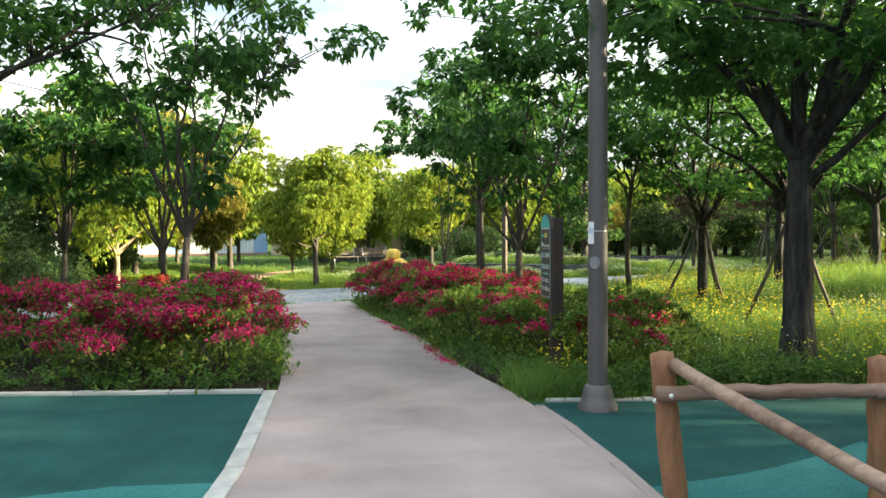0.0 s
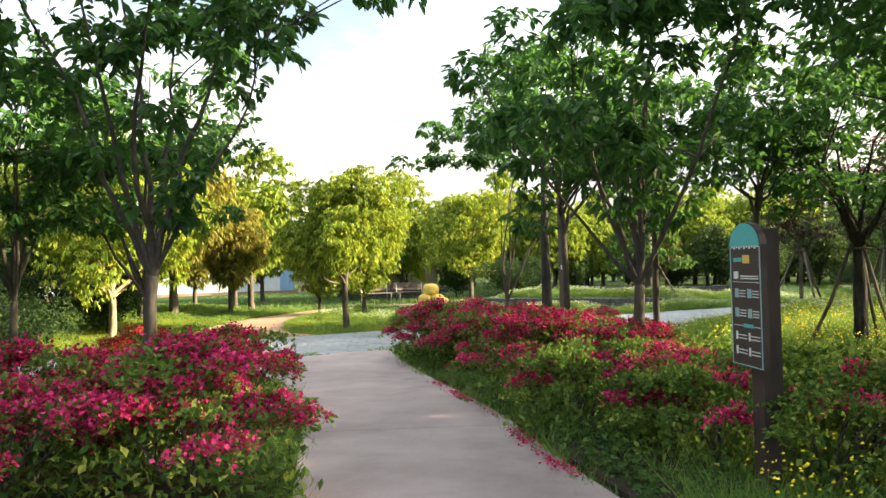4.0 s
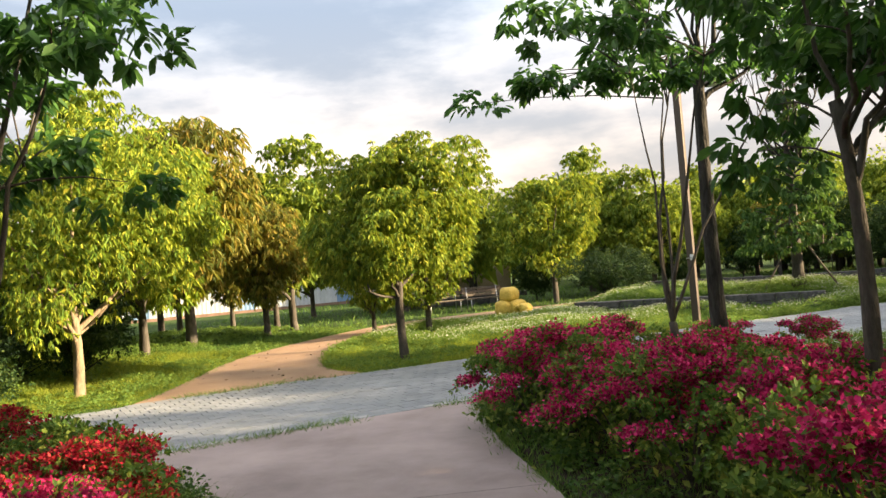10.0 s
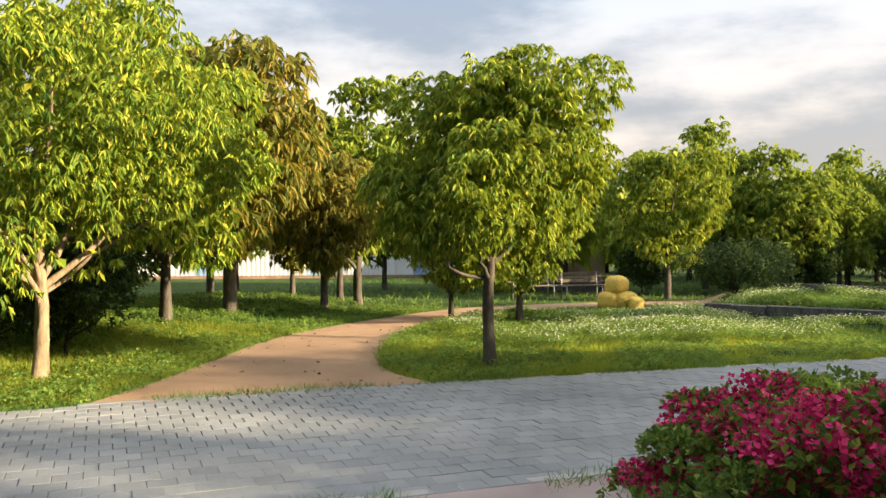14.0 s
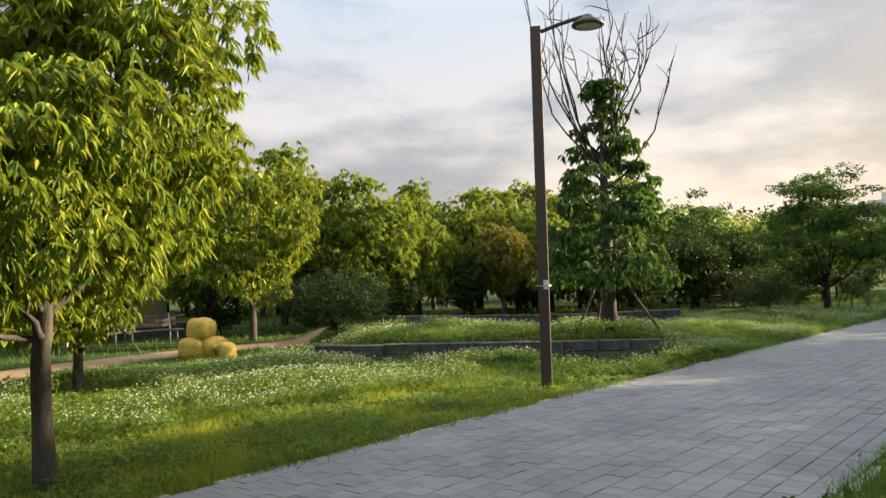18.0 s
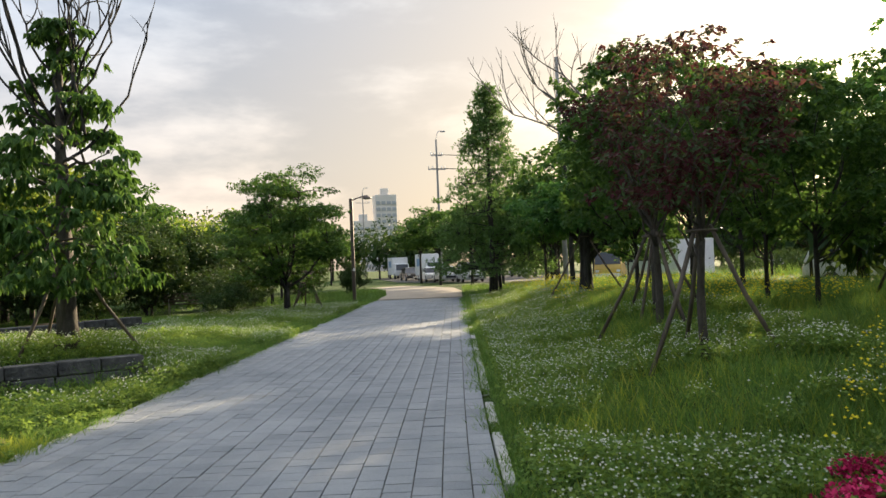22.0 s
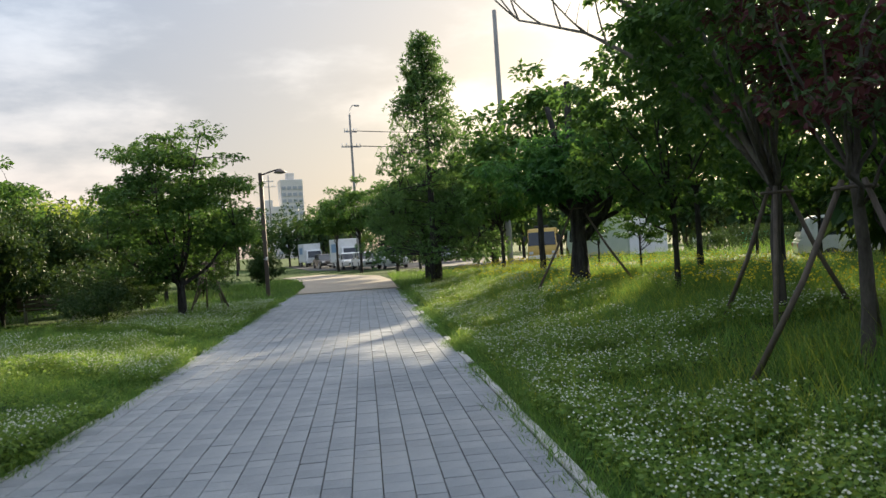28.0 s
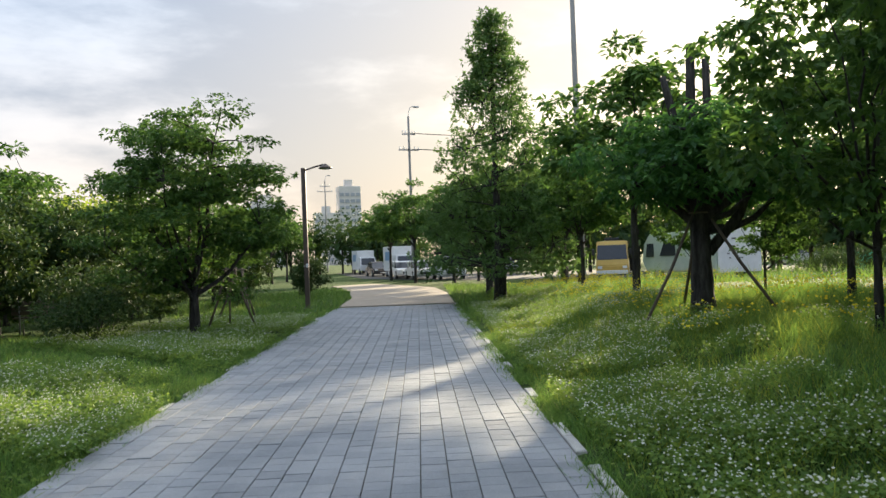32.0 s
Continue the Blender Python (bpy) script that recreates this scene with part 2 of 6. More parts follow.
def blend(nt, fac, a, b, mode="MIX"):
    m = nt.nodes.new("ShaderNodeMix")
    m.data_type, m.blend_type = "RGBA", mode
    for sock, val in ((m.inputs[0], fac), (m.inputs[6], a), (m.inputs[7], b)):
        if isinstance(val, (int, float)):
            sock.default_value = val
        elif isinstance(val, tuple):
            sock.default_value = (*val, 1)
        else:
            nt.links.new(val, sock)
    return m.outputs[2]


def bump(nt, bsdf, height, strength=0.3, distance=0.01):
    b = nt.nodes.new("ShaderNodeBump")
    b.inputs["Strength"].default_value, b.inputs["Distance"].default_value = strength, distance
    nt.links.new(height, b.inputs["Height"])
    nt.links.new(b.outputs["Normal"], bsdf.inputs["Normal"])


def island_random(nt):
    return nt.nodes.new("ShaderNodeNewGeometry").outputs["Random Per Island"]


def leaf_material(name, *stops, through=0.35, rough=0.58, glow=(0.5, 0.65, 0.08), patchy=0.35):
    """A thin leaf: coloured blade by blade, lets some light through."""
    def build(nt, bsdf):
        col = ramp(nt, island_random(nt), *stops)
        big = tex_noise(nt, 0.9, 2.0)
        col = blend(nt, patchy, col, ramp(nt, big, (0.3, (0.45, 0.45, 0.45)), (0.7, (1.0, 1.0, 1.0))), "MULTIPLY")
        nt.links.new(col, bsdf.inputs["Base Color"])
        bsdf.inputs["Roughness"].default_value = rough
        bsdf.inputs["Specular IOR Level"].default_value = 0.16
        tr = nt.nodes.new("ShaderNodeBsdfTranslucent")
        nt.links.new(blend(nt, 0.6, col, glow, "MIX"), tr.inputs["Color"])
        mx = nt.nodes.new("ShaderNodeMixShader")
        mx.inputs[0].default_value = through
        nt.links.new(bsdf.outputs[0], mx.inputs[1])
        nt.links.new(tr.outputs[0], mx.inputs[2])
        nt.links.new(mx.outputs[0], nt.nodes["Material Output"].inputs["Surface"])
    return material(name, build)


def surface(name, dark, light, scale=6.0, rough=0.8, metal=0.0, bumpy=0.3, depth=0.01, fine=60.0, stretch=(1, 1, 1), speck=0.25, per_piece=0.0, spec=0.5):
    """A mottled surface: two scales of variation, with fine relief."""
    def build(nt, bsdf):
        broad, grain = tex_noise(nt, scale, 5.0, 0.65, stretch), tex_noise(nt, fine, 3.0, 0.7, stretch)
        col = ramp(nt, broad, (0.3, dark), (0.7, light))
        col = blend(nt, speck, col, ramp(nt, grain, (0.35, (0.3, 0.3, 0.3)), (0.65, (1.0, 1.0, 1.0))), "MULTIPLY")
        if per_piece > 0:
            inf = nt.nodes.new("ShaderNodeObjectInfo")
            add = nt.nodes.new("ShaderNodeMath")
            add.operation = "ADD"
            nt.links.new(inf.outputs["Random"], add.inputs[0])
            nt.links.new(island_random(nt), add.inputs[1])
            fr = nt.nodes.new("ShaderNodeMath")
            fr.operation = "FRACT"
            nt.links.new(add.outputs[0], fr.inputs[0])
            col = blend(nt, per_piece, col, ramp(nt, fr.outputs[0], (0.0, (0.45, 0.45, 0.47)), (0.5, (0.8, 0.8, 0.8)), (1.0, (1.0, 0.97, 0.93))), "MULTIPLY")
        nt.links.new(col, bsdf.inputs["Base Color"])
        bsdf.inputs["Roughness"].default_value, bsdf.inputs["Metallic"].default_value = rough, metal
        bsdf.inputs["Specular IOR Level"].default_value = spec
        if bumpy:
            bump(nt, bsdf, grain, bumpy, depth)
    return material(name, build)


def plain(name, colour, rough=0.5, metal=0.0):
    return surface(name, tuple(c * 0.85 for c in colour), colour, 3.0, rough, metal, 0.05, 0.002, 40.0, speck=0.12)


bark_mid = surface("bark_mid", (0.05, 0.045, 0.038), (0.13, 0.115, 0.10), 6, 0.9, 0, 0.7, 0.02, 30, (1, 1, 0.3), 0.5, spec=0.2)
bark_dark = surface("bark_dark", (0.02, 0.019, 0.018), (0.085, 0.08, 0.073), 9, 0.95, 0, 1.0, 0.06, 16, (1, 1, 0.22), 0.75, spec=0.2)
bark_grey = surface("bark_grey", (0.10, 0.09, 0.08), (0.24, 0.22, 0.19), 6, 0.9, 0, 0.7, 0.02, 30, (1, 1, 0.3), 0.5, spec=0.2)
bark_pale = surface("bark_pale", (0.16, 0.12, 0.085), (0.36, 0.28, 0.19), 6, 0.9, 0, 0.6, 0.02, 30, (1, 1, 0.3), 0.5, spec=0.2)
leaf_magnolia = leaf_material("leaf_magnolia", (0.0, (0.022, 0.065, 0.022)), (0.6, (0.042, 0.11, 0.03)), (1.0, (0.085, 0.18, 0.04)), through=0.3, rough=0.38, glow=(0.13, 0.32, 0.05))
leaf_zelkova = leaf_material("leaf_zelkova", (0.0, (0.022, 0.07, 0.026)), (0.6, (0.046, 0.12, 0.035)), (1.0, (0.09, 0.19, 0.045)), through=0.36, glow=(0.16, 0.36, 0.06))
leaf_round = leaf_material("leaf_round", (0.0, (0.045, 0.115, 0.02)), (0.5, (0.15, 0.235, 0.026)), (0.85, (0.30, 0.35, 0.038)), (1.0, (0.46, 0.43, 0.06)), through=0.22, glow=(0.5, 0.56, 0.05))
leaf_rust = leaf_material("leaf_rust", (0.0, (0.05, 0.085, 0.02)), (0.5, (0.13, 0.155, 0.03)), (0.8, (0.24, 0.205, 0.04)), (1.0, (0.36, 0.25, 0.06)), through=0.28, glow=(0.45, 0.38, 0.05))
leaf_far = leaf_material("leaf_far", (0.0, (0.03, 0.07, 0.022)), (0.6, (0.06, 0.13, 0.03)), (1.0, (0.11, 0.19, 0.04)), through=0.27, glow=(0.17, 0.31, 0.05))
leaf_conifer = leaf_material("leaf_conifer", (0.0, (0.04, 0.09, 0.03)), (1.0, (0.11, 0.20, 0.06)), through=0.32, glow=(0.22, 0.36, 0.08))
leaf_olive = leaf_material("leaf_olive", (0.0, (0.055, 0.115, 0.02)), (0.5, (0.15, 0.23, 0.032)), (1.0, (0.31, 0.34, 0.045)), through=0.33, glow=(0.36, 0.45, 0.05))
leaf_dry = leaf_material("leaf_dry", (0.0, (0.04, 0.025, 0.015)), (1.0, (0.16, 0.10, 0.05)), through=0.1, glow=(0.2, 0.12, 0.05))
leaf_dark = leaf_material("leaf_dark", (0.0, (0.015, 0.038, 0.014)), (0.7, (0.034, 0.072, 0.022)), (1.0, (0.08, 0.115, 0.028)), through=0.14, glow=(0.16, 0.26, 0.04))
leaf_red = leaf_material("leaf_red", (0.0, (0.05, 0.012, 0.018)), (0.5, (0.085, 0.018, 0.028)), (0.58, (0.035, 0.075, 0.028)), (1.0, (0.06, 0.13, 0.04)), through=0.32, glow=(0.14, 0.07, 0.05))
leaf_shrub = leaf_material("leaf_shrub", (0.0, (0.028, 0.075, 0.018)), (0.6, (0.085, 0.165, 0.032)), (0.85, (0.20, 0.27, 0.05)), (1.0, (0.34, 0.37, 0.08)), through=0.3, glow=(0.25, 0.4, 0.06))
blossom = leaf_material("azalea_blossom", (0.0, (0.10, 0.014, 0.024)), (0.25, (0.33, 0.013, 0.07)), (0.65, (0.60, 0.025, 0.15)), (1.0, (0.78, 0.08, 0.25)), through=0.18, rough=0.75, glow=(0.68, 0.03, 0.17))
blossom_red = leaf_material("azalea_blossom_red", (0.0, (0.10, 0.014, 0.016)), (0.25, (0.3, 0.012, 0.03)), (0.65, (0.50, 0.022, 0.05)), (1.0, (0.66, 0.09, 0.075)), through=0.14, rough=0.75, glow=(0.65, 0.04, 0.05))
grass_blade = leaf_material("grass_blade", (0.0, (0.05, 0.13, 0.032)), (0.55, (0.10, 0.215, 0.046)), (0.95, (0.22, 0.34, 0.075)), (1.0, (0.33, 0.32, 0.12)), through=0.37, glow=(0.25, 0.38, 0.06), patchy=0.65)
lawn_blade = leaf_material("lawn_blade", (0.0, (0.12, 0.19, 0.03)), (0.6, (0.235, 0.31, 0.042)), (0.94, (0.38, 0.40, 0.07)), (1.0, (0.44, 0.38, 0.13)), through=0.44, glow=(0.5, 0.58, 0.06), patchy=0.55)
clover_leaf = leaf_material("clover_leaf", (0.0, (0.06, 0.13, 0.03)), (0.6, (0.125, 0.22, 0.045)), (1.0, (0.21, 0.31, 0.06)), through=0.38, glow=(0.36, 0.48, 0.08))
leaf_weed = leaf_material("leaf_weed", (0.0, (0.025, 0.07, 0.02)), (0.7, (0.06, 0.13, 0.03)), (1.0, (0.13, 0.2, 0.045)), through=0.25, glow=(0.2, 0.34, 0.05))
clover_white = leaf_material("clover_white", (0.0, (0.34, 0.40, 0.26)), (1.0, (0.72, 0.72, 0.64)), through=0.2, rough=0.8, glow=(0.75, 0.75, 0.6))
flower_yellow = leaf_material("flower_yellow", (0.0, (0.6, 0.5, 0.02)), (1.0, (0.85, 0.74, 0.04)), through=0.2, rough=0.7, glow=(0.8, 0.65, 0.05))
turf = surface("turf", (0.03, 0.06, 0.016), (0.075, 0.12, 0.028), 1.3, 0.95, 0, 0.8, 0.03, 45, speck=0.5, spec=0.1)
concrete = surface("path_concrete", (0.215, 0.172, 0.17), (0.40, 0.325, 0.32), 0.65, 0.85, 0, 0.25, 0.004, 130, speck=0.22, spec=0.3)
red_asphalt = surface("red_asphalt", (0.30, 0.19, 0.125), (0.40, 0.27, 0.18), 1.1, 0.9, 0, 0.35, 0.006, 110, speck=0.3, spec=0.25)
plaza_tan = surface("plaza_tan", (0.30, 0.255, 0.205), (0.40, 0.345, 0.28), 0.7, 0.9, 0, 0.35, 0.006, 110, speck=0.3, spec=0.25)
paver_grey = surface("paver_grey", (0.205, 0.225, 0.25), (0.335, 0.355, 0.38), 0.8, 0.8, 0, 0.45, 0.005, 130, speck=0.4, per_piece=0.36, spec=0.35)
joint_dirt = surface("joint_dirt", (0.07, 0.07, 0.06), (0.13, 0.125, 0.105), 8, 0.95, 0, 0.5, 0.01, 80, spec=0.1)
kerb_stone = surface("kerb_stone", (0.34, 0.34, 0.33), (0.58, 0.58, 0.56), 3, 0.85, 0, 0.4, 0.006, 90, speck=0.4, per_piece=0.35)
rubber_teal = surface("rubber_teal", (0.007, 0.06, 0.058), (0.018, 0.115, 0.108), 1.2, 0.9, 0, 1.0, 0.012, 90, speck=0.75, spec=0.25)
rubber_light = surface("rubber_light", (0.03, 0.16, 0.158), (0.055, 0.235, 0.23), 1.2, 0.9, 0, 1.0, 0.012, 90, speck=0.7, spec=0.25)
lamp_paint = surface("lamp_paint", (0.075, 0.066, 0.07), (0.11, 0.098, 0.102), 2.0, 0.5, 0.2, 0.12, 0.003, 50, (1, 1, 0.3), 0.2)
lamp_brown = surface("lamp_brown", (0.055, 0.04, 0.033), (0.085, 0.062, 0.05), 2.0, 0.5, 0.2, 0.12, 0.003, 50, (1, 1, 0.3), 0.2)
log_wood = surface("log_wood", (0.16, 0.065, 0.03), (0.32, 0.15, 0.07), 3, 0.65, 0, 0.5, 0.012, 25, (1, 1, 0.2), 0.5)
log_worn = surface("log_worn", (0.15, 0.085, 0.06), (0.36, 0.24, 0.18), 3, 0.7, 0, 0.5, 0.012, 25, (0.25, 1, 1), 0.5)
stay_wood = surface("stay_wood", (0.07, 0.055, 0.045), (0.16, 0.13, 0.10), 4, 0.85, 0, 0.4, 0.01, 30, (1, 1, 0.2), 0.4)
stone_dark = surface("stone_dark", (0.04, 0.042, 0.045), (0.14, 0.14, 0.14), 3, 0.9, 0, 0.9, 0.04, 14, speck=0.5, per_piece=0.5)
sack_yellow = surface("sack_yellow", (0.50, 0.33, 0.05), (0.72, 0.52, 0.12), 4, 0.75, 0, 0.6, 0.02, 18, speck=0.3)
steel = plain("galvanised_steel", (0.42, 0.43, 0.44), 0.45, 0.7)
white_paint = plain("white_paint", (0.72, 0.73, 0.74), 0.4)
grey_paint = plain("grey_paint", (0.3, 0.31, 0.32), 0.45)
black_rubber = plain("black_rubber", (0.03, 0.03, 0.032), 0.8)
car_white = plain("car_white", (0.75, 0.76, 0.77), 0.25)
car_silver = plain("car_silver", (0.45, 0.46, 0.48), 0.3, 0.4)
car_black = plain("car_black", (0.025, 0.026, 0.03), 0.25)
glass_dark = plain("glass_dark", (0.03, 0.035, 0.045), 0.08)
bus_yellow = plain("bus_yellow", (0.62, 0.42, 0.10), 0.35)
lens_red = plain("lens_red", (0.4, 0.02, 0.015), 0.3)
lens_clear = plain("lens_clear", (0.7, 0.72, 0.75), 0.15)

# ---- plants ----
def crown_points(rng, n, shape, r, low, high):
    """Clump centres that fill a crown's outline unevenly."""
    if shape == "cone":
        s = rng.uniform(0, 1, n) ** 1.35
        rad = (1 - s) ** 0.8 * r * np.sqrt(rng.uniform(0.25, 1, n)) + 0.05
        a = rng.uniform(0, 2 * np.pi, n)
        return np.stack([rad * np.cos(a), rad * np.sin(a), low + s * (high - low)], 1)
    d = unit(rng.normal(size=(n, 3)))
    lump = 0.82 + 0.32 * np.sin(3.1 * d[:, 0] + 2.2 * d[:, 2] + rng.uniform(0, 6)) * np.cos(2.7 * d[:, 1] + rng.uniform(0, 6))
    depth = rng.uniform(0.5 if shape == "round" else 0.3, 1.0, n) ** 0.55
    p = d * (depth * lump)[:, None]
    if shape == "vase":
        widen = 0.55 + 0.45 * np.clip((p[:, 2] + 1) / 1.4, 0, 1)
        p[:, :2] *= widen[:, None]
    if shape == "dome":
        p[:, 2] = np.where(p[:, 2] < -0.35, -0.35 + (p[:, 2] + 0.35) * 0.35, p[:, 2])
    mid, half = (low + high) / 2, (high - low) / 2
    return p * [r, r, half] + [0, 0, mid]


def make_tree(name, label, seed, h, r, low, trunk_r, limbs, lobes, whorls, per, leaf_len, leaf_w, leaf_mat, bark_mat,
              shape="round", droop=0.3, fork=0.5, fine=False, lean=(0, 0), lobe_r=0.4, flat=0.8, spread=1.0, category="tree", twigs=True, core=0, split=None):
    """A trunk that forks into limbs, and a crown of lobes, each a burst of leaf whorls."""
    rng, sway = np.random.default_rng(seed), np.random.default_rng(seed + 500)
    t = thing(name, pose(0, 0, 0), label, category)
    fork_z = low + (h - low) * fork * 0.5 if shape != "cone" else h * 0.96
    if split is not None:
        fork_z = split
    top = np.array([lean[0], lean[1], fork_z])
    trunk_line = bezier((0, 0, -0.25), (lean[0] * 0.2 + rng.normal() * 0.06, lean[1] * 0.2 + rng.normal() * 0.06, fork_z * 0.5), top, 9)
    rad = trunk_r * np.linspace(1.0, 0.62 if shape != "cone" else 0.15, 9)
    rad[0] *= 1.45
    rad[1] *= 1.06
    tv, tf = tube(trunk_line, rad, 12)
    tv = tv + rng.normal(size=tv.shape) * trunk_r * 0.06 * [1, 1, 0.3]
    chunks = [(tv, tf)]
    pts = crown_points(rng, lobes, shape, r - lobe_r * 0.7, low + lobe_r * flat * 0.6, h - lobe_r * flat * 0.8) + np.array([lean[0], lean[1], 0])
    order = rng.permutation(lobes)[:limbs]
    lines = []
    for i in order:
        goal = pts[i]
        start_z = np.clip(goal[2] - (goal[2] - low) * 0.75 - 0.2 * rng.uniform(), fork_z * 0.55, fork_z) if shape != "cone" else goal[2] - 0.1
        k = np.interp(start_z, trunk_line[:, 2], np.arange(9))
        s0 = np.array([np.interp(k, np.arange(9), trunk_line[:, c]) for c in range(3)])
        midp = s0 + (goal - s0) * [0.55 * spread, 0.55 * spread, 0.35 + 0.25 * rng.uniform()] + rng.normal(size=3) * 0.08
        line = bezier(s0, midp, s0 + (goal - s0) * 0.95, 8)
        line[1:7] += np.cumsum(sway.normal(size=(6, 3)) * 0.035, axis=0) * np.array([1, 1, 1, 1, 0.8, 0.4])[:, None]
        lines.append(line)
        r0 = trunk_r * (0.5 if shape != "cone" else 0.2) * rng.uniform(0.6, 1.0)
        limb = tube(line, r0 * np.linspace(1, 0.22, 8), 6, False)
        if name == "red_maple":
            part("limb", tubes_mesh("limb", [limb], bark_mat), None, t)
        else:
            chunks.append(limb)
    allp = np.concatenate(lines)
    for i in range(lobes if twigs else 0):
        d = np.linalg.norm(allp - pts[i], axis=1) + np.maximum(0, allp[:, 2] - pts[i, 2] + 0.1) * 0.8
        j = int(np.argmin(d))
        if 0.1 < d[j] < 2.5:
            a = allp[j]
            chunks.append(tube(bezier(a, (a + pts[i]) / 2 + [0, 0, 0.12], pts[i], 4), trunk_r * np.array([0.16, 0.12, 0.09, 0.05]), 4, False))
    part("trunk", tubes_mesh("trunk", chunks, bark_mat), None, t)
    size = rng.uniform(0.65, 1.25, lobes) * lobe_r
    n = lobes * whorls
    which = np.repeat(np.arange(lobes), whorls)
    d = unit(rng.normal(size=(n, 3)) + unit(pts - [lean[0], lean[1], (low + h) / 2])[which] * 0.55)
    tips = pts[which] + d * (size[which] * (rng.uniform(0.72, 1.05, n) if droop >= 0.5 else rng.uniform(0.45, 1.1, n)))[:, None] * [1, 1, flat]
    k = np.repeat(np.arange(n), per)
    pos = tips[k] + rng.normal(size=(len(k), 3)) * leaf_len * 0.22
    ahead = d[k] * 0.55 * [1, 1, flat] + unit(rng.normal(size=(len(k), 3))) * [1, 1, max(0.35, min(1.0, flat))] + np.array([0, 0, -droop])
    if droop >= 0.5:
        turn = rng.uniform(0, 2 * np.pi, len(k))
        pos = tips[k] + rng.normal(size=(len(k), 3)) * leaf_len * 0.08
        ahead = np.stack([np.cos(turn), np.sin(turn), np.zeros(len(k))], 1) * rng.uniform(0.3, 0.95, (len(k), 1)) + d[k] * 0.3 + np.array([0, 0, -0.62])
    v, f = leaf_arrays(rng, pos, ahead, leaf_len, leaf_w, droop * 0.5, fine)
    if core:
        k = np.repeat(np.arange(lobes), core)
        inner = pts[k] * [0.7, 0.7, 1] + rng.normal(size=(len(k), 3)) * (size[k] * 0.35)[:, None] * [1, 1, flat]
        cv, cf = leaf_arrays(rng, inner, rng.normal(size=inner.shape), leaf_len * 1.4, leaf_len * 0.45, 0.2, fine)
        v, f = join_parts([(v, f), (cv, cf)])
    part("crown", np_mesh("crown", v, f, leaf_mat), None, t)
    return t


def place(t, x, y, rz=0.0, s=1.0, z=None, sz=None):
    m = pose(x, y, ground_z(x, y) if z is None else z, 0, 0, rz) @ Matrix.Diagonal((s, s, s if sz is None else sz, 1))
    t.matrix_basis = m
    return t


def again(t, x, y, rz=0.0, s=1.0, label=""):
    """Another of the same plant, turned and scaled."""
    c = copy_thing(t, Matrix())
    c.matrix_basis = pose(x, y, ground_z(x, y), 0, 0, rz) @ Matrix.Scale(s, 4)
    return tagged(c, label)


def azalea(seed, r, h, leaf_n, flower_n, petal, label):
    """A clipped azalea: stems, small leaves, and tufts of blossom on its upper side."""
    rng = np.random.default_rng(seed)
    t = thing("azalea_bush", pose(0, 0, 0), label, "bush", "azalea beds beside the path")
    stems = []
    for i in range(9):
        a, d = rng.uniform(0, 6.28), rng.uniform(0.2, 0.75) * r
        stems.append(tube(bezier((0, 0, -0.05), (d * 0.4 * math.cos(a), d * 0.4 * math.sin(a), h * 0.45), (d * math.cos(a), d * math.sin(a), h * rng.uniform(0.6, 0.85)), 5), np.linspace(0.014, 0.004, 5), 4, False))
    part("woody_base", tubes_mesh("woody_base", stems, bark_mid), None, t)

    pads = 22
    pa = np.arange(pads) * 2.4 + rng.uniform(-0.3, 0.3, pads)
    pr = 0.92 * r * np.sqrt((np.arange(pads) + 0.4) / pads) * rng.uniform(0.75, 1.0, pads)
    pz = h * (np.sqrt(np.maximum(1 - (pr / r / 1.02) ** 2, 0.1)) * rng.uniform(0.62, 1.02, pads))
    pads_at = np.stack([pr * np.cos(pa), pr * np.sin(pa), pz], 1)
    size = rng.uniform(0.15, 0.29, pads) * r / 0.84

    def on_pads(n, which, thick, rise):
        k = rng.choice(which, n)
        a, d = rng.uniform(0, 6.28, n), np.sqrt(rng.uniform(0, 1, n))
        d = d * (0.8 + 0.25 * np.sin(a * 3 + k))
        off = np.stack([d * np.cos(a), d * np.sin(a), (0.32 * (1 - d * d) + rng.normal(size=n) * thick + rise)], 1)
        return pads_at[k] + off * size[k][:, None], unit(off + [0, 0, 0.5])
    every = np.arange(pads)
    seats, sd = on_pads(leaf_n // 4, every, 0.13, -0.05)
    k = np.repeat(np.arange(len(seats)), 6)
    p, d = seats[k] + rng.normal(size=(len(k), 3)) * 0.012, sd[k]
    v, f = leaf_arrays(rng, p, d * 0.7 + rng.normal(size=p.shape) * 0.7, 0.05, 0.016, 0.1)
    p, d = on_pads(520, every, 0.3, -0.5)
    p = p * [0.92, 0.92, 1.0] * np.where(rng.uniform(size=(520, 1)) < 0.65, [1, 1, 0.58], [1, 1, 0.9]) * np.stack([np.ones(520), np.ones(520), rng.uniform(0.3, 1, 520)], 1)
    v, f = join_parts([(v, f), leaf_arrays(rng, p, rng.normal(size=p.shape), 0.075, 0.025, 0.1)])
    part("foliage", np_mesh("foliage", v, f, leaf_shrub), None, t)
    bloom = rng.permutation(pads)[:max(2, int(pads * min(1.0, flower_n / 2450.0)))]
    tufts, td = on_pads(max(int(flower_n * 0.46), 1), bloom, 0.08, 0.06)
    k = np.repeat(np.arange(len(tufts)), 8)
    p = tufts[k] + rng.normal(size=(len(k), 3)) * [0.03, 0.03, 0.02]
    v, f = leaf_arrays(rng, p, td[k] * 0.6 + rng.normal(size=p.shape) * 0.8, 0.03, 0.015, -0.05)
    part("blossom", np_mesh("blossom", v, f, petal), None, t)
    return t


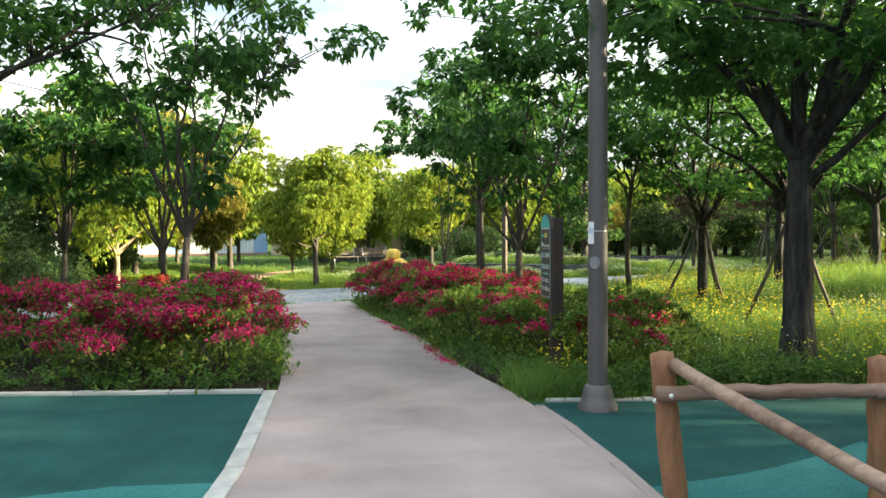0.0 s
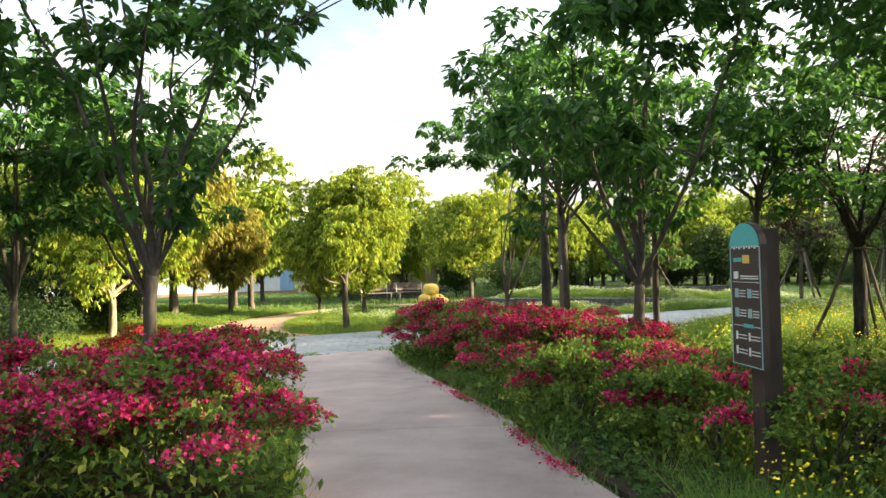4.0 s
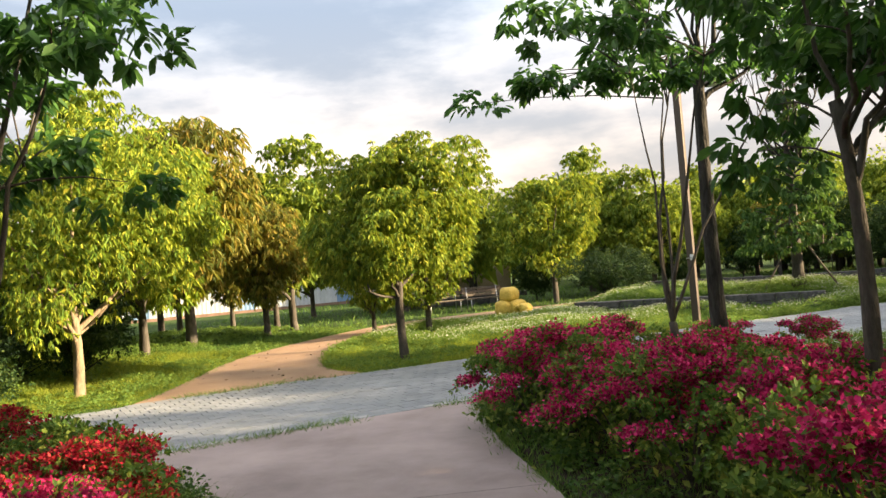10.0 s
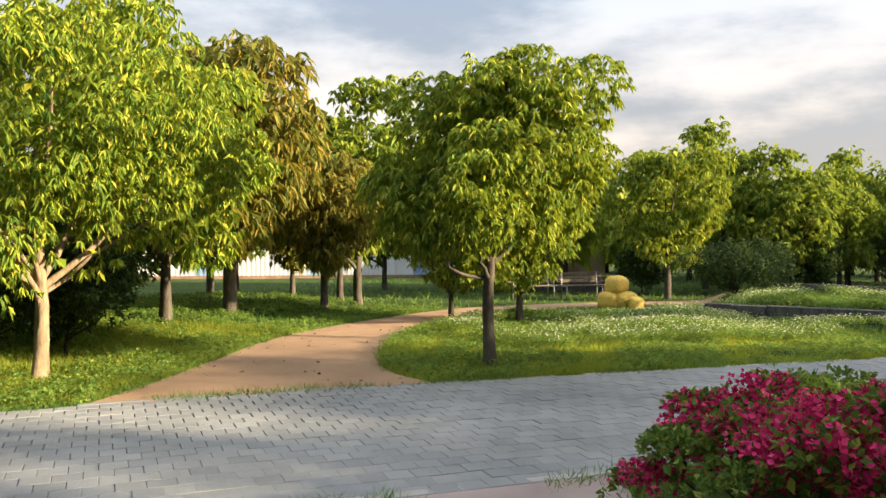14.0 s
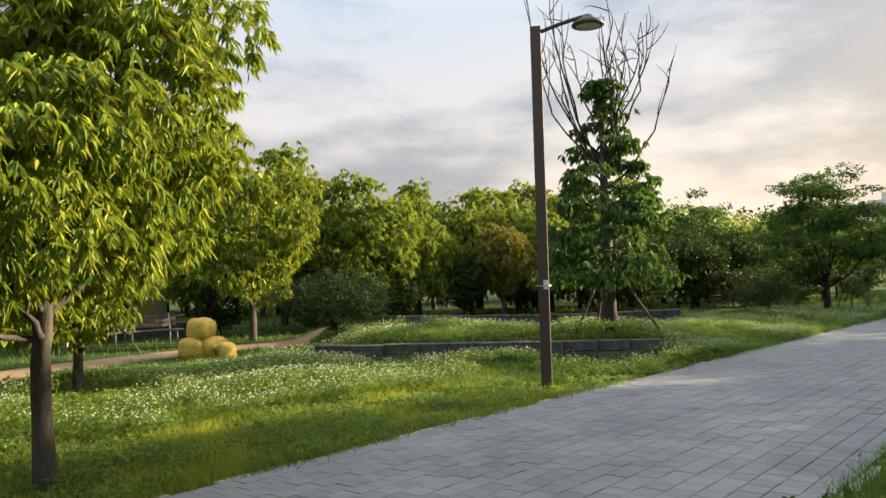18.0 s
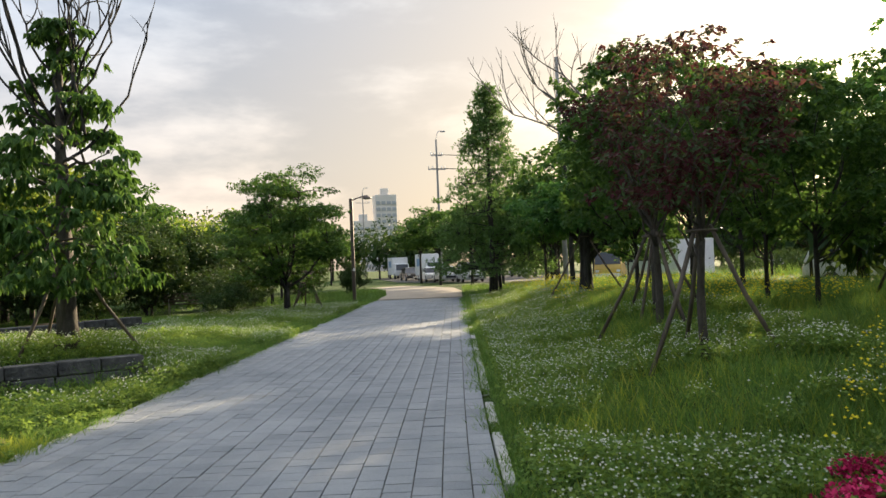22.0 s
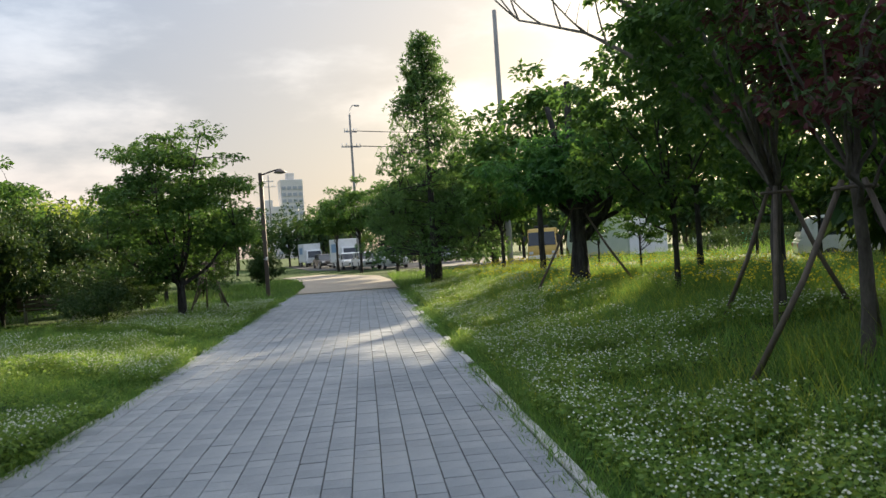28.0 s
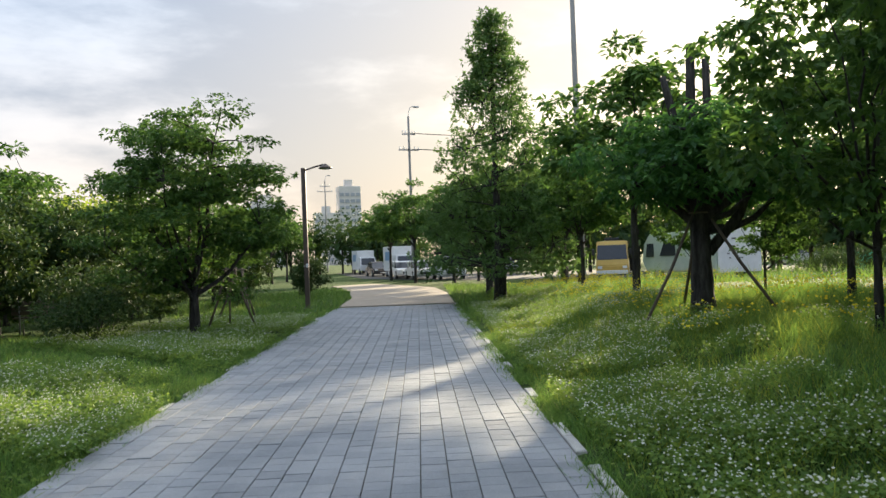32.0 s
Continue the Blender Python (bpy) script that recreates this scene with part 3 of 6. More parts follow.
def stakes(x, y, z, n, reach, high, rz=0.0):
    """The tripod of wooden stays that props a young tree."""
    t = thing("tree_stakes", pose(x, y, z, 0, 0, rz), "dark wooden tripod stakes tied round a tree trunk", "tree stakes", "tree props")
    for i in range(n):
        a = i * 2 * math.pi / n
        c, s = math.cos(a), math.sin(a)
        part("stake", tubes_mesh("stake", [tube([(reach * c, reach * s, -0.1), (reach * 0.5 * c, reach * 0.5 * s, high * 0.47), (0.09 * c, 0.09 * s, high)], [0.027, 0.026, 0.024], 7)], stay_wood), None, t)
    part("tie", tubes_mesh("tie", [tube([(0.16 * math.cos(a), 0.16 * math.sin(a), high - 0.06) for a in np.linspace(0, 6.28, 13)], np.full(13, 0.016), 5, False)], stay_wood), None, t, "brown rope tie")
    return t

# ---- plan ----
ALONG, ACROSS = np.array([0.835, 0.550]), np.array([-0.550, 0.835])
PAVE_MID = spline([(-34, -3.5), (-16, 10.9), (-8.3, 17.3), (-4.4, 20.7), (-1.35, 23.05), (4.18, 26.85), (10.6, 31.1), (17.3, 35.55), (24.0, 40.0), (29.6, 43.7)], 0.3)
ENTRY_L = spline([(2.35, -14), (1.95, 2), (1.8, 5), (1.66, 7.1), (1.5, 8.2), (1.24, 9.6), (1.05, 10.6), (0.75, 11.8), (0.3, 13.6), (-0.05, 14.7), (-0.62, 16.2), (-1.42, 17.25), (-2.05, 17.98), (-2.95, 18.8), (-3.7, 19.4)], 0.3)
ENTRY_R = spline([(5.6, -14), (4.75, 2), (4.4, 5), (4.12, 7.2), (3.82, 8.75), (3.66, 9.4), (3.35, 10.4), (3.08, 11.1), (2.63, 12.6), (2.38, 13.7), (2.06, 14.8), (1.22, 17.2), (0.84, 18.3), (0.45, 19.5), (0.1, 21.0), (-0.05, 21.9)], 0.3)
RED_L = spline([(-5.3, 21.9), (-5.55, 24.0), (-5.85, 25.5), (-6.4, 28.7), (-6.15, 32.2), (-5.0, 36.6), (-2.2, 39.6), (1.5, 42.0), (8, 45.0), (18, 49)], 0.4)
RED_R = spline([(-2.1, 24.7), (-3.0, 25.3), (-3.75, 26.7), (-4.3, 29.0), (-4.4, 31.5), (-3.7, 35.6), (-1.6, 38.0), (1.8, 40.0), (8.6, 43.0), (18.6, 47)], 0.4)
PAVE_HALF = 2.0


def offset_line(line, d):
    t = unit(np.gradient(line, axis=0))
    return line + np.stack([-t[:, 1], t[:, 0]], 1) * d


PAVE_L, PAVE_R = offset_line(PAVE_MID, PAVE_HALF), offset_line(PAVE_MID, -PAVE_HALF)
ENTRY_POLY = np.concatenate([ENTRY_L, ENTRY_R[::-1]])
RED_POLY = np.concatenate([RED_L, RED_R[::-1]])
PAVE_POLY = np.concatenate([PAVE_L, PAVE_R[::-1]])
PLAZA_POLY = np.array([(28.9, 45.6), (33.8, 48.9), (40, 54), (47, 61), (50, 60), (47, 55.5), (43.5, 51), (38, 46.8), (31.0, 42.2)])
TEAL_L_POLY = np.concatenate([[(-9, 9.2), (-9, -14)], [p for p in ENTRY_L if p[1] < 10.05], [(1.14, 10.08), (-1.3, 9.86)]])
TEAL_R_POLY = np.concatenate([[(14, -14), (14, 10.65), (6.5, 10.02), (3.6, 9.78)], [p for p in ENTRY_R[::-1] if p[1] < 9.6]])
HARD = [ENTRY_POLY, RED_POLY, PAVE_POLY, PLAZA_POLY, TEAL_L_POLY, TEAL_R_POLY]


def step(a, b, v):
    s = np.clip((v - a) / (b - a), 0, 1)
    return s * s * (3 - 2 * s)


def ground_z(x, y):
    """Height of the ground."""
    x, y = np.asarray(x, float), np.asarray(y, float)
    u, v = (x + 1.35) * ALONG[0] + (y - 23.05) * ALONG[1], (x + 1.35) * ACROSS[0] + (y - 23.05) * ACROSS[1]
    z = 0.1 * (1 - step(10.5, 19, y)) * np.ones_like(x)
    z = z + 0.5 * step(-2.2, -5.5, v) * step(4, 9, u) * (1 - step(34, 44, u))
    z = z + 0.26 * step(3.4, 7, x) * step(9.8, 11.8, y) * (1 - step(19, 23, y))
    w = (x - 1.25) * 0.366 + (y - 34.6) * 0.93
    z = z + 0.4 * step(0.05, 0.5, w) * step(1.2, 2.4, x) * step(2.6, 4.2, v) * (1 - step(12, 20, u)) * (1 - step(41, 45, y))
    z = z + 0.14 * step(2.3, 4.5, v) * step(16, 22, u) * (1 - step(26, 31, u))
    z = z + 0.3 * step(-6.6, -10, x) * step(20, 27, y) * (1 - step(34, 40, y))
    return z if z.ndim else float(z)


def ground_sheet():
    """One sheet of turf that reaches the horizon, fine where people walk."""
    xs = np.unique(np.concatenate([np.linspace(-900, -60, 12), np.arange(-60, -14, 4), np.arange(-14, 40, 0.5), np.arange(40, 90, 3), np.linspace(90, 900, 12)]))
    ys = np.unique(np.concatenate([np.linspace(-900, -40, 12), np.arange(-40, -2, 4), np.arange(-2, 56, 0.5), np.arange(56, 110, 3), np.linspace(110, 900, 12)]))
    gx, gy = np.meshgrid(xs, ys, indexing="ij")
    gz = ground_z(gx.ravel(), gy.ravel())
    hard = np.zeros(gx.size, bool)
    for poly in HARD:
        hard |= inside(gx.ravel(), gy.ravel(), poly)
    rng = np.random.default_rng(3)
    gz = gz - 0.02 - 0.07 * hard + np.where(hard, 0, rng.normal(size=gx.size) * 0.012)
    n = len(ys)
    i, j = np.meshgrid(np.arange(len(xs) - 1), np.arange(n - 1), indexing="ij")
    k = (i * n + j).ravel()
    v = np.stack([gx.ravel(), gy.ravel(), gz], 1)
    ob = new("ground", np_mesh("ground", v, np.stack([k, k + n, k + n + 1, k + 1], 1), turf, True))
    return tagged(ob, "turf ground with short green grass", "ground", kind="structure")


def ribbon(name, left, right, dz, mat, label, category, cols=6, skirt=0.12, sunk=False):
    """A paved strip between two edge lines, with a thickness at its edges."""
    n = min(len(left), len(right)) * (6 if sunk else 2)
    ta, tb = np.linspace(0, len(left) - 1, n), np.linspace(0, len(right) - 1, n)
    a = np.stack([np.interp(ta, np.arange(len(left)), left[:, c]) for c in (0, 1)], 1)
    b = np.stack([np.interp(tb, np.arange(len(right)), right[:, c]) for c in (0, 1)], 1)
    s = np.linspace(0, 1, cols)
    p = a[:, None] * (1 - s)[None, :, None] + b[:, None] * s[None, :, None]
    z = ground_z(p[..., 0], p[..., 1]) + dz
    if sunk:
        z = z - 0.06 * inside(p[..., 0].ravel(), p[..., 1].ravel(), PAVE_POLY).reshape(z.shape)
    grid = np.concatenate([p, z[..., None]], -1)
    low_a, low_b = grid[:, :1].copy(), grid[:, -1:].copy()
    low_a[..., 2] -= skirt
    low_b[..., 2] -= skirt
    grid = np.concatenate([low_a, grid, low_b], 1)
    m = cols + 2
    i, j = np.meshgrid(np.arange(n - 1), np.arange(m - 1), indexing="ij")
    k = (i * m + j).ravel()
    ob = new(name, np_mesh(name, grid.reshape(-1, 3), np.stack([k, k + 1, k + m + 1, k + m], 1), mat))
    return tagged(ob, label, category, kind="structure")


def slab(name, poly, dz, mat, label, category, skirt=0.1, grid=1.0):
    """A flat paved area with an outline."""
    bm = bmesh.new()
    vs = [bm.verts.new((x, y, 0)) for x, y in poly]
    f = bm.faces.new(vs)
    bmesh.ops.triangulate(bm, faces=[f])
    side = [bm.verts.new((x, y, -skirt)) for x, y in poly]
    for i in range(len(vs)):
        j = (i + 1) % len(vs)
        bm.faces.new((vs[j], vs[i], side[i], side[j]))
    for v in bm.verts:
        v.co.z += ground_z(v.co.x, v.co.y) + dz
    bmesh.ops.recalc_face_normals(bm, faces=bm.faces)
    me = bpy.data.meshes.new(name)
    bm.to_mesh(me)
    bm.free()
    me.materials.append(mat)
    return tagged(new(name, me), label, category, kind="structure")


ground_sheet()
ribbon("path_concrete", ENTRY_L, ENTRY_R, 0.0, concrete, "pinkish grey concrete footpath between azalea beds", "path")
ribbon("path_red", RED_L, RED_R, 0.004, red_asphalt, "reddish brown asphalt footpath curving round a lawn", "path", 12, sunk=True)
ribbon("paving_bed", PAVE_L, PAVE_R, -0.012, joint_dirt, "dirt filled joints under the grey paving", "paving", 3)
slab("plaza", PLAZA_POLY, 0.006, plaza_tan, "sandy brown paved plaza at the end of the path", "paving")
slab("rubber_surface_left", TEAL_L_POLY, -0.012, rubber_teal, "dark teal rubber safety surface", "rubber surface")
slab("rubber_surface_right", TEAL_R_POLY, -0.012, rubber_teal, "dark teal rubber safety surface", "rubber surface")
LIGHT_R = [(4.1, 7.36), (4.45, 7.52), (4.8, 7.68), (5.1, 7.86), (5.4, 8.08), (5.85, 8.45), (6.3, 8.83), (7.2, 9.3), (8.6, 9.6), (14, 9.7), (14, 1.0), (4.85, 1.0), (4.42, 5.0)]
slab("rubber_inlay_right", LIGHT_R, -0.006, rubber_light, "light teal inlay in the rubber surface", "rubber surface", 0.02)
slab("rubber_inlay_left", [(1.5, 7.36), (0.9, 7.26), (0.4, 7.02), (-1.5, 6.4), (-4, 5.2), (-6, 3), (1.75, 3)], -0.006, rubber_light, "light teal inlay in the rubber surface", "rubber surface", 0.02)


def groove(a, b, label):
    """A thin cut across a concrete path."""
    s = np.linspace(0, 1, 24)[:, None]
    p = np.array(a) * (1 - s) + np.array(b) * s
    t = unit((np.array(b) - np.array(a))[None])[0]
    n = np.array([-t[1], t[0]]) * 0.004
    q = np.concatenate([p - n, p + n])
    v = np.concatenate([q, (ground_z(q[:, 0], q[:, 1]) + 0.003)[:, None]], 1)
    k = np.arange(23)
    tagged(new("path_joint", np_mesh("path_joint", v, np.stack([k, k + 1, k + 25, k + 24], 1), joint_dirt)), label, "path joint", kind="structure")


for fa, fb in ((13.2, 13.6), (17.0, 17.6)):
    la, lb = ENTRY_L[np.argmin(np.abs(ENTRY_L[:, 1] - fa))], ENTRY_R[np.argmin(np.abs(ENTRY_R[:, 1] - fb))]
    groove(la * 0.99 + lb * 0.01, lb * 0.99 + la * 0.01, "thin dark joint cut across the concrete path")

# ---- trees ----
def bare_branches(seed, n, base, spread, high, r0):
    rng = np.random.default_rng(seed)
    out = []
    for i in range(n):
        a, d = rng.uniform(0, 6.28), rng.uniform(0.25, 1) * spread
        p0 = np.array(base) + rng.normal(size=3) * [0.15, 0.15, 0.5]
        end = np.array([d * math.cos(a), d * math.sin(a), high * rng.uniform(0.72, 1.0)])
        line = bezier(p0, (p0 + end) / 2 + [end[0] * 0.35, end[1] * 0.35, -0.2], end, 10) + np.cumsum(rng.normal(size=(10, 3)) * 0.07, axis=0)
        out.append(tube(line, r0 * np.linspace(1, 0.25, 10), 5, False))
        for k in (5, 6, 7, 8):
            q = line[k]
            e = q + (line[9] - q) * rng.uniform(0.5, 0.9) + rng.normal(size=3) * 0.22
            out.append(tube(bezier(q, (q + e) / 2 + rng.normal(size=3) * 0.12, e, 6), r0 * np.linspace(0.5, 0.15, 6), 4, False))
    return out



MAG = dict(leaf_len=0.125, leaf_w=0.032, leaf_mat=leaf_magnolia, bark_mat=bark_mid, fine=True, droop=0.4, lobe_r=0.33, flat=0.6, shape="vase")
MAG_LABEL = "slender young broadleaf tree with dark glossy leaves in an azalea bed"
place(make_tree("magnolia_tree", MAG_LABEL, 11, 6.1, 2.8, 2.1, 0.07, 8, 62, 13, 7, split=1.5, lean=(0.1, 0.05), spread=0.75, **MAG), -0.75, 12.45)
place(make_tree("magnolia_tree", MAG_LABEL, 12, 5.7, 2.6, 1.5, 0.075, 9, 64, 14, 7, split=1.3, **MAG), 3.65, 14.17)
mag = place(make_tree("magnolia_tree", MAG_LABEL, 13, 5.1, 1.8, 1.9, 0.06, 7, 42, 13, 7, fork=0.35, **MAG), 3.03, 16.9)
place(make_tree("magnolia_tree", "young broadleaf tree with bare lower limbs and tufts of dark leaves", 14, 5.3, 2.8, 2.7, 0.06, 5, 44, 11, 7, split=0.95, spread=0.85, **{**MAG, "shape": "dome", "flat": 0.4}), 2.25, 19.75)
place(make_tree("magnolia_tree", "tall dark trunk with leaves high up beside the paved path", 15, 6.4, 2.1, 3.3, 0.105, 7, 36, 11, 7, fork=0.5, **{**MAG, "bark_mat": bark_dark}), 3.05, 21.95)
again(mag, 4.62, 18.85, 140, 1.0, MAG_LABEL)
again(mag, 5.95, 17.8, 250, 1.0, MAG_LABEL)
mag_low = place(make_tree("magnolia_tree", "low branching broadleaf tree with dark leaves behind an azalea bed", 16, 4.9, 2.1, 1.5, 0.07, 8, 54, 14, 7, split=1.25, spread=0.8, **MAG), -2.6, 16.4)
again(mag_low, -4.0, 15.65, 100, 1.0)

ZEL = dict(leaf_len=0.13, leaf_w=0.03, leaf_mat=leaf_zelkova, bark_mat=bark_dark, droop=0.3, flat=0.28, shape="dome")
ZEL_LABEL = "large spreading dark green tree with low layered branches over a meadow"
big = place(make_tree("zelkova_tree", ZEL_LABEL, 21, 7.4, 5.0, 1.5, 0.19, 16, 220, 25, 6, split=2.1, lobe_r=0.8, spread=0.6, **{**ZEL, "leaf_len": 0.145, "leaf_w": 0.035}), 6.52, 11.22)
zel = place(make_tree("zelkova_tree", ZEL_LABEL, 22, 6.8, 4.0, 2.2, 0.15, 13, 160, 22, 6, split=1.9, lobe_r=0.75, spread=0.7, **ZEL), -3.8, 10.7, 0, 1.1)
zel_thin = make_tree("zelkova_tree", "unseen broadleaf tree added to shade the playground edge", 23, 6.4, 3.5, 1.75, 0.15, 10, 84, 11, 5, split=2.0, lobe_r=0.8, spread=0.7, **{**ZEL, "leaf_len": 0.18, "leaf_w": 0.048})
# this one stands out of view, added to shade the path
place(zel_thin, 10.6, 5.6, 20)
for x, y, rz, s in ((7.2, 17.6, 40, 0.74), (9.3, 19.5, 130, 0.74), (7.55, 14.1, 10, 0.8), (11.9, 20.9, 300, 0.8), (-7.6, 13.4, 90, 0.75)):
    again(zel_thin, x, y, rz, s, "broadleaf tree with layered branches over tall grass")
for x, y in ((7.2, 17.6), (7.55, 14.1)):
    stakes(x, y, ground_z(x, y), 3, 0.75, 1.5, x * 40)

RND = dict(leaf_len=0.12, leaf_w=0.0185, leaf_mat=leaf_round, bark_mat=bark_mid, droop=0.55, flat=0.85, lobe_r=0.5, twigs=False)
RND_LABEL = "round evergreen tree with drooping yellow green leaves, lit by low sun"
isl = place(make_tree("evergreen_tree", RND_LABEL, 165, 4.8, 2.25, 1.15, 0.098, 12, 104, 46, 8, fork=0.35, core=26, **{**RND, "lobe_r": 0.44}), -2.0, 26.4, 160, 1.0, None, 0.93)
lt2 = place(make_tree("evergreen_tree", RND_LABEL, 32, 5.4, 2.6, 0.7, 0.10, 12, 100, 44, 7, fork=0.35, core=18, **{**RND, "bark_mat": bark_pale, "lobe_r": 0.55}), -7.0, 23.7)
rb = place(make_tree("evergreen_tree", RND_LABEL, 33, 5.8, 2.4, 0.65, 0.12, 10, 86, 26, 6, fork=0.35, core=16, **{**RND, "leaf_len": 0.19, "leaf_w": 0.033, "lobe_r": 0.55}), 0.3, 42.9)
rust = place(make_tree("evergreen_tree", "round evergreen tree with rusty young leaves, lit by low sun", 34, 4.5, 1.5, 1.1, 0.11, 9, 52, 26, 6, fork=0.35, core=16, **{**RND, "leaf_mat": leaf_rust, "leaf_len": 0.19, "leaf_w": 0.03}), -8.0, 34.2)
again(rb, -8.7, 28.6, 70, 1.0)
again(rust, -8.7, 30.9, 10, 1.48, "tall evergreen tree with olive and rusty leaves")
rf = place(make_tree("evergreen_tree", RND_LABEL, 35, 5.4, 2.3, 0.6, 0.12, 6, 76, 16, 6, fork=0.35, core=12, **{**RND, "leaf_mat": leaf_olive, "leaf_len": 0.21, "leaf_w": 0.042, "lobe_r": 0.55}), -12.5, 32, 30, 1.35)
again(rf, -8.0, 36.5, 60, 1.17)
again(rb, -2.7, 32.4, 200, 0.72)
again(rb, -4.6, 33.8, 30, 0.6)
for x, y, rz, s in ((-14, 24, 250, 1.3), (-11.2, 20.0, 160, 1.1), (-13, 37, 100, 1.1), (4.3, 46, 210, 0.98), (9.3, 50, 70, 0.95), (7.2, 50.5, 300, 1.0), (11.4, 52, 140, 1.0),
                    (-16, 29, 10, 1.5), (-3.5, 47, 20, 1.15), (1.8, 50, 330, 1.25), (14.3, 55, 190, 1.15), (17.5, 53, 40, 1.15), (-18, 20, 290, 1.3), (-7.3, 49, 150, 1.1)):
    again(rf, x, y, rz, s)
for x, y, rz, s in ((-11.8, 40, 20, 1.0), (9.6, 47.2, 120, 0.85), (-9.3, 38.2, 220, 1.05)):
    again(rust, x, y, rz, s)

FAR = dict(leaf_len=0.22, leaf_w=0.055, leaf_mat=leaf_far, bark_mat=bark_dark, droop=0.25, flat=0.4, shape="dome", lobe_r=0.7)
mt = place(make_tree("broadleaf_tree", "bushy green tree with feathery upper branches beside the paved path", 41, 5.0, 2.45, 0.5, 0.12, 15, 130, 42, 6, fork=0.3, core=12, **{**FAR, "leaf_len": 0.10, "leaf_w": 0.026, "lobe_r": 0.6, "flat": 0.28, "shape": "round", "leaf_mat": leaf_far}), 19.25, 41.6, 40, 1.04)
far_tree = place(make_tree("broadleaf_tree", "dark green park tree beyond the path", 42, 6.2, 2.8, 1.7, 0.10, 10, 62, 15, 6, fork=0.4, core=6, **{**FAR, "lobe_r": 0.8, "leaf_len": 0.22, "leaf_w": 0.06}), 49.6, 53.4, 0, 1.12)
for x, y, rz, s in ((23.5, 49.5, 0, 0.7), (51.0, 57.2, 50, 1.12), (57.0, 63.4, 200, 1.1), (37.0, 59.0, 200, 0.75), (42.0, 64.0, 20, 0.8), (33, 41.3, 70, 0.85), (36, 43.6, 300, 0.95), (39.5, 45.3, 150, 0.95), (43.5, 47.6, 10, 1.0), (48, 49.8, 250, 1.0), (53, 72, 0, 1.1), (59, 76, 30, 1.0),
                    (25.6, 34.0, 220, 0.98), (28.0, 36.3, 0, 0.64), (31.5, 37.8, 60, 0.75), (26.5, 50, 120, 0.8), (21.0, 52, 20, 0.9), (30, 53, 320, 0.75), (33.5, 55, 70, 0.8), (35.5, 40.0, 110, 0.9), (41.5, 42.5, 30, 0.95), (52, 53, 60, 1.0), (56.6, 57.6, 100, 0.95), (47, 45, 200, 0.95)):
    again(far_tree, x, y, rz, s)
place(make_tree("conical_tree", "tall narrow conical tree with fine dark green foliage", 43, 9.4, 2.9, 0.9, 0.16, 46, 360, 14, 6, 0.14, 0.032, leaf_conifer, bark_dark, shape="cone", droop=0.2, lobe_r=0.45, flat=0.8, core=3), 30.2, 40.0)
stump = place(make_tree("pruned_tree", "stout dark tree with sawn off upper limbs, propped by stakes", 44, 3.75, 2.1, 1.25, 0.2, 13, 64, 22, 6, 0.16, 0.036, leaf_zelkova, bark_dark, shape="dome", droop=0.3, fork=0.5, lobe_r=0.6, flat=0.35), 20.75, 31.35)
for line, rr in (([(0.05, 0, 1.9), (0.1, 0.1, 3.2), (0.04, 0.05, 4.4)], [0.12, 0.085, 0.07]), ([(0.0, 0.1, 2.2), (-0.2, 0.3, 3.2), (-0.3, 0.42, 3.85)], [0.1, 0.07, 0.055]), ([(0.1, -0.1, 2.2), (0.14, -0.16, 3.3), (0.18, -0.15, 4.15)], [0.1, 0.07, 0.06]), ([(0.1, -0.1, 1.0), (0.4, -0.55, 1.6), (0.5, -0.8, 2.4)], [0.1, 0.08, 0.055])):
    part("sawn_limb", tubes_mesh("sawn_limb", [tube(line, rr, 8)], bark_dark), None, stump, "sawn off dark limb")
stakes(20.75, 31.35, ground_z(20.75, 31.35), 3, 1.25, 1.7, 30)
rt9 = place(make_tree("broadleaf_tree", "green maple with broad leaves over a grassy bank", 45, 5.3, 2.05, 0.85, 0.055, 11, 74, 20, 6, 0.13, 0.044, leaf_far, bark_dark, shape="round", droop=0.35, split=1.5, lobe_r=0.55, flat=0.4, twigs=False), 17.7, 28.7)
red = place(make_tree("red_maple", "small dark red maple with spreading limbs, propped by stakes", 46, 3.95, 1.4, 1.1, 0.055, 9, 40, 17, 6, 0.085, 0.024, leaf_red, bark_mid, shape="round", droop=0.3, split=1.3, spread=0.85, lobe_r=0.5, flat=0.28, twigs=False, core=2), 8.85, 24.6)
again(red, 11.3, 26.0, 150, 1.14)
arch = place(make_tree("broadleaf_tree", "green maple with long arching limbs that end in bare twigs", 48, 5.2, 2.1, 1.5, 0.075, 11, 70, 20, 6, 0.11, 0.04, leaf_far, bark_mid, shape="round", droop=0.35, split=1.4, lobe_r=0.5, flat=0.4, core=8, twigs=False), 13.5, 26.75)
arng = np.random.default_rng(12)
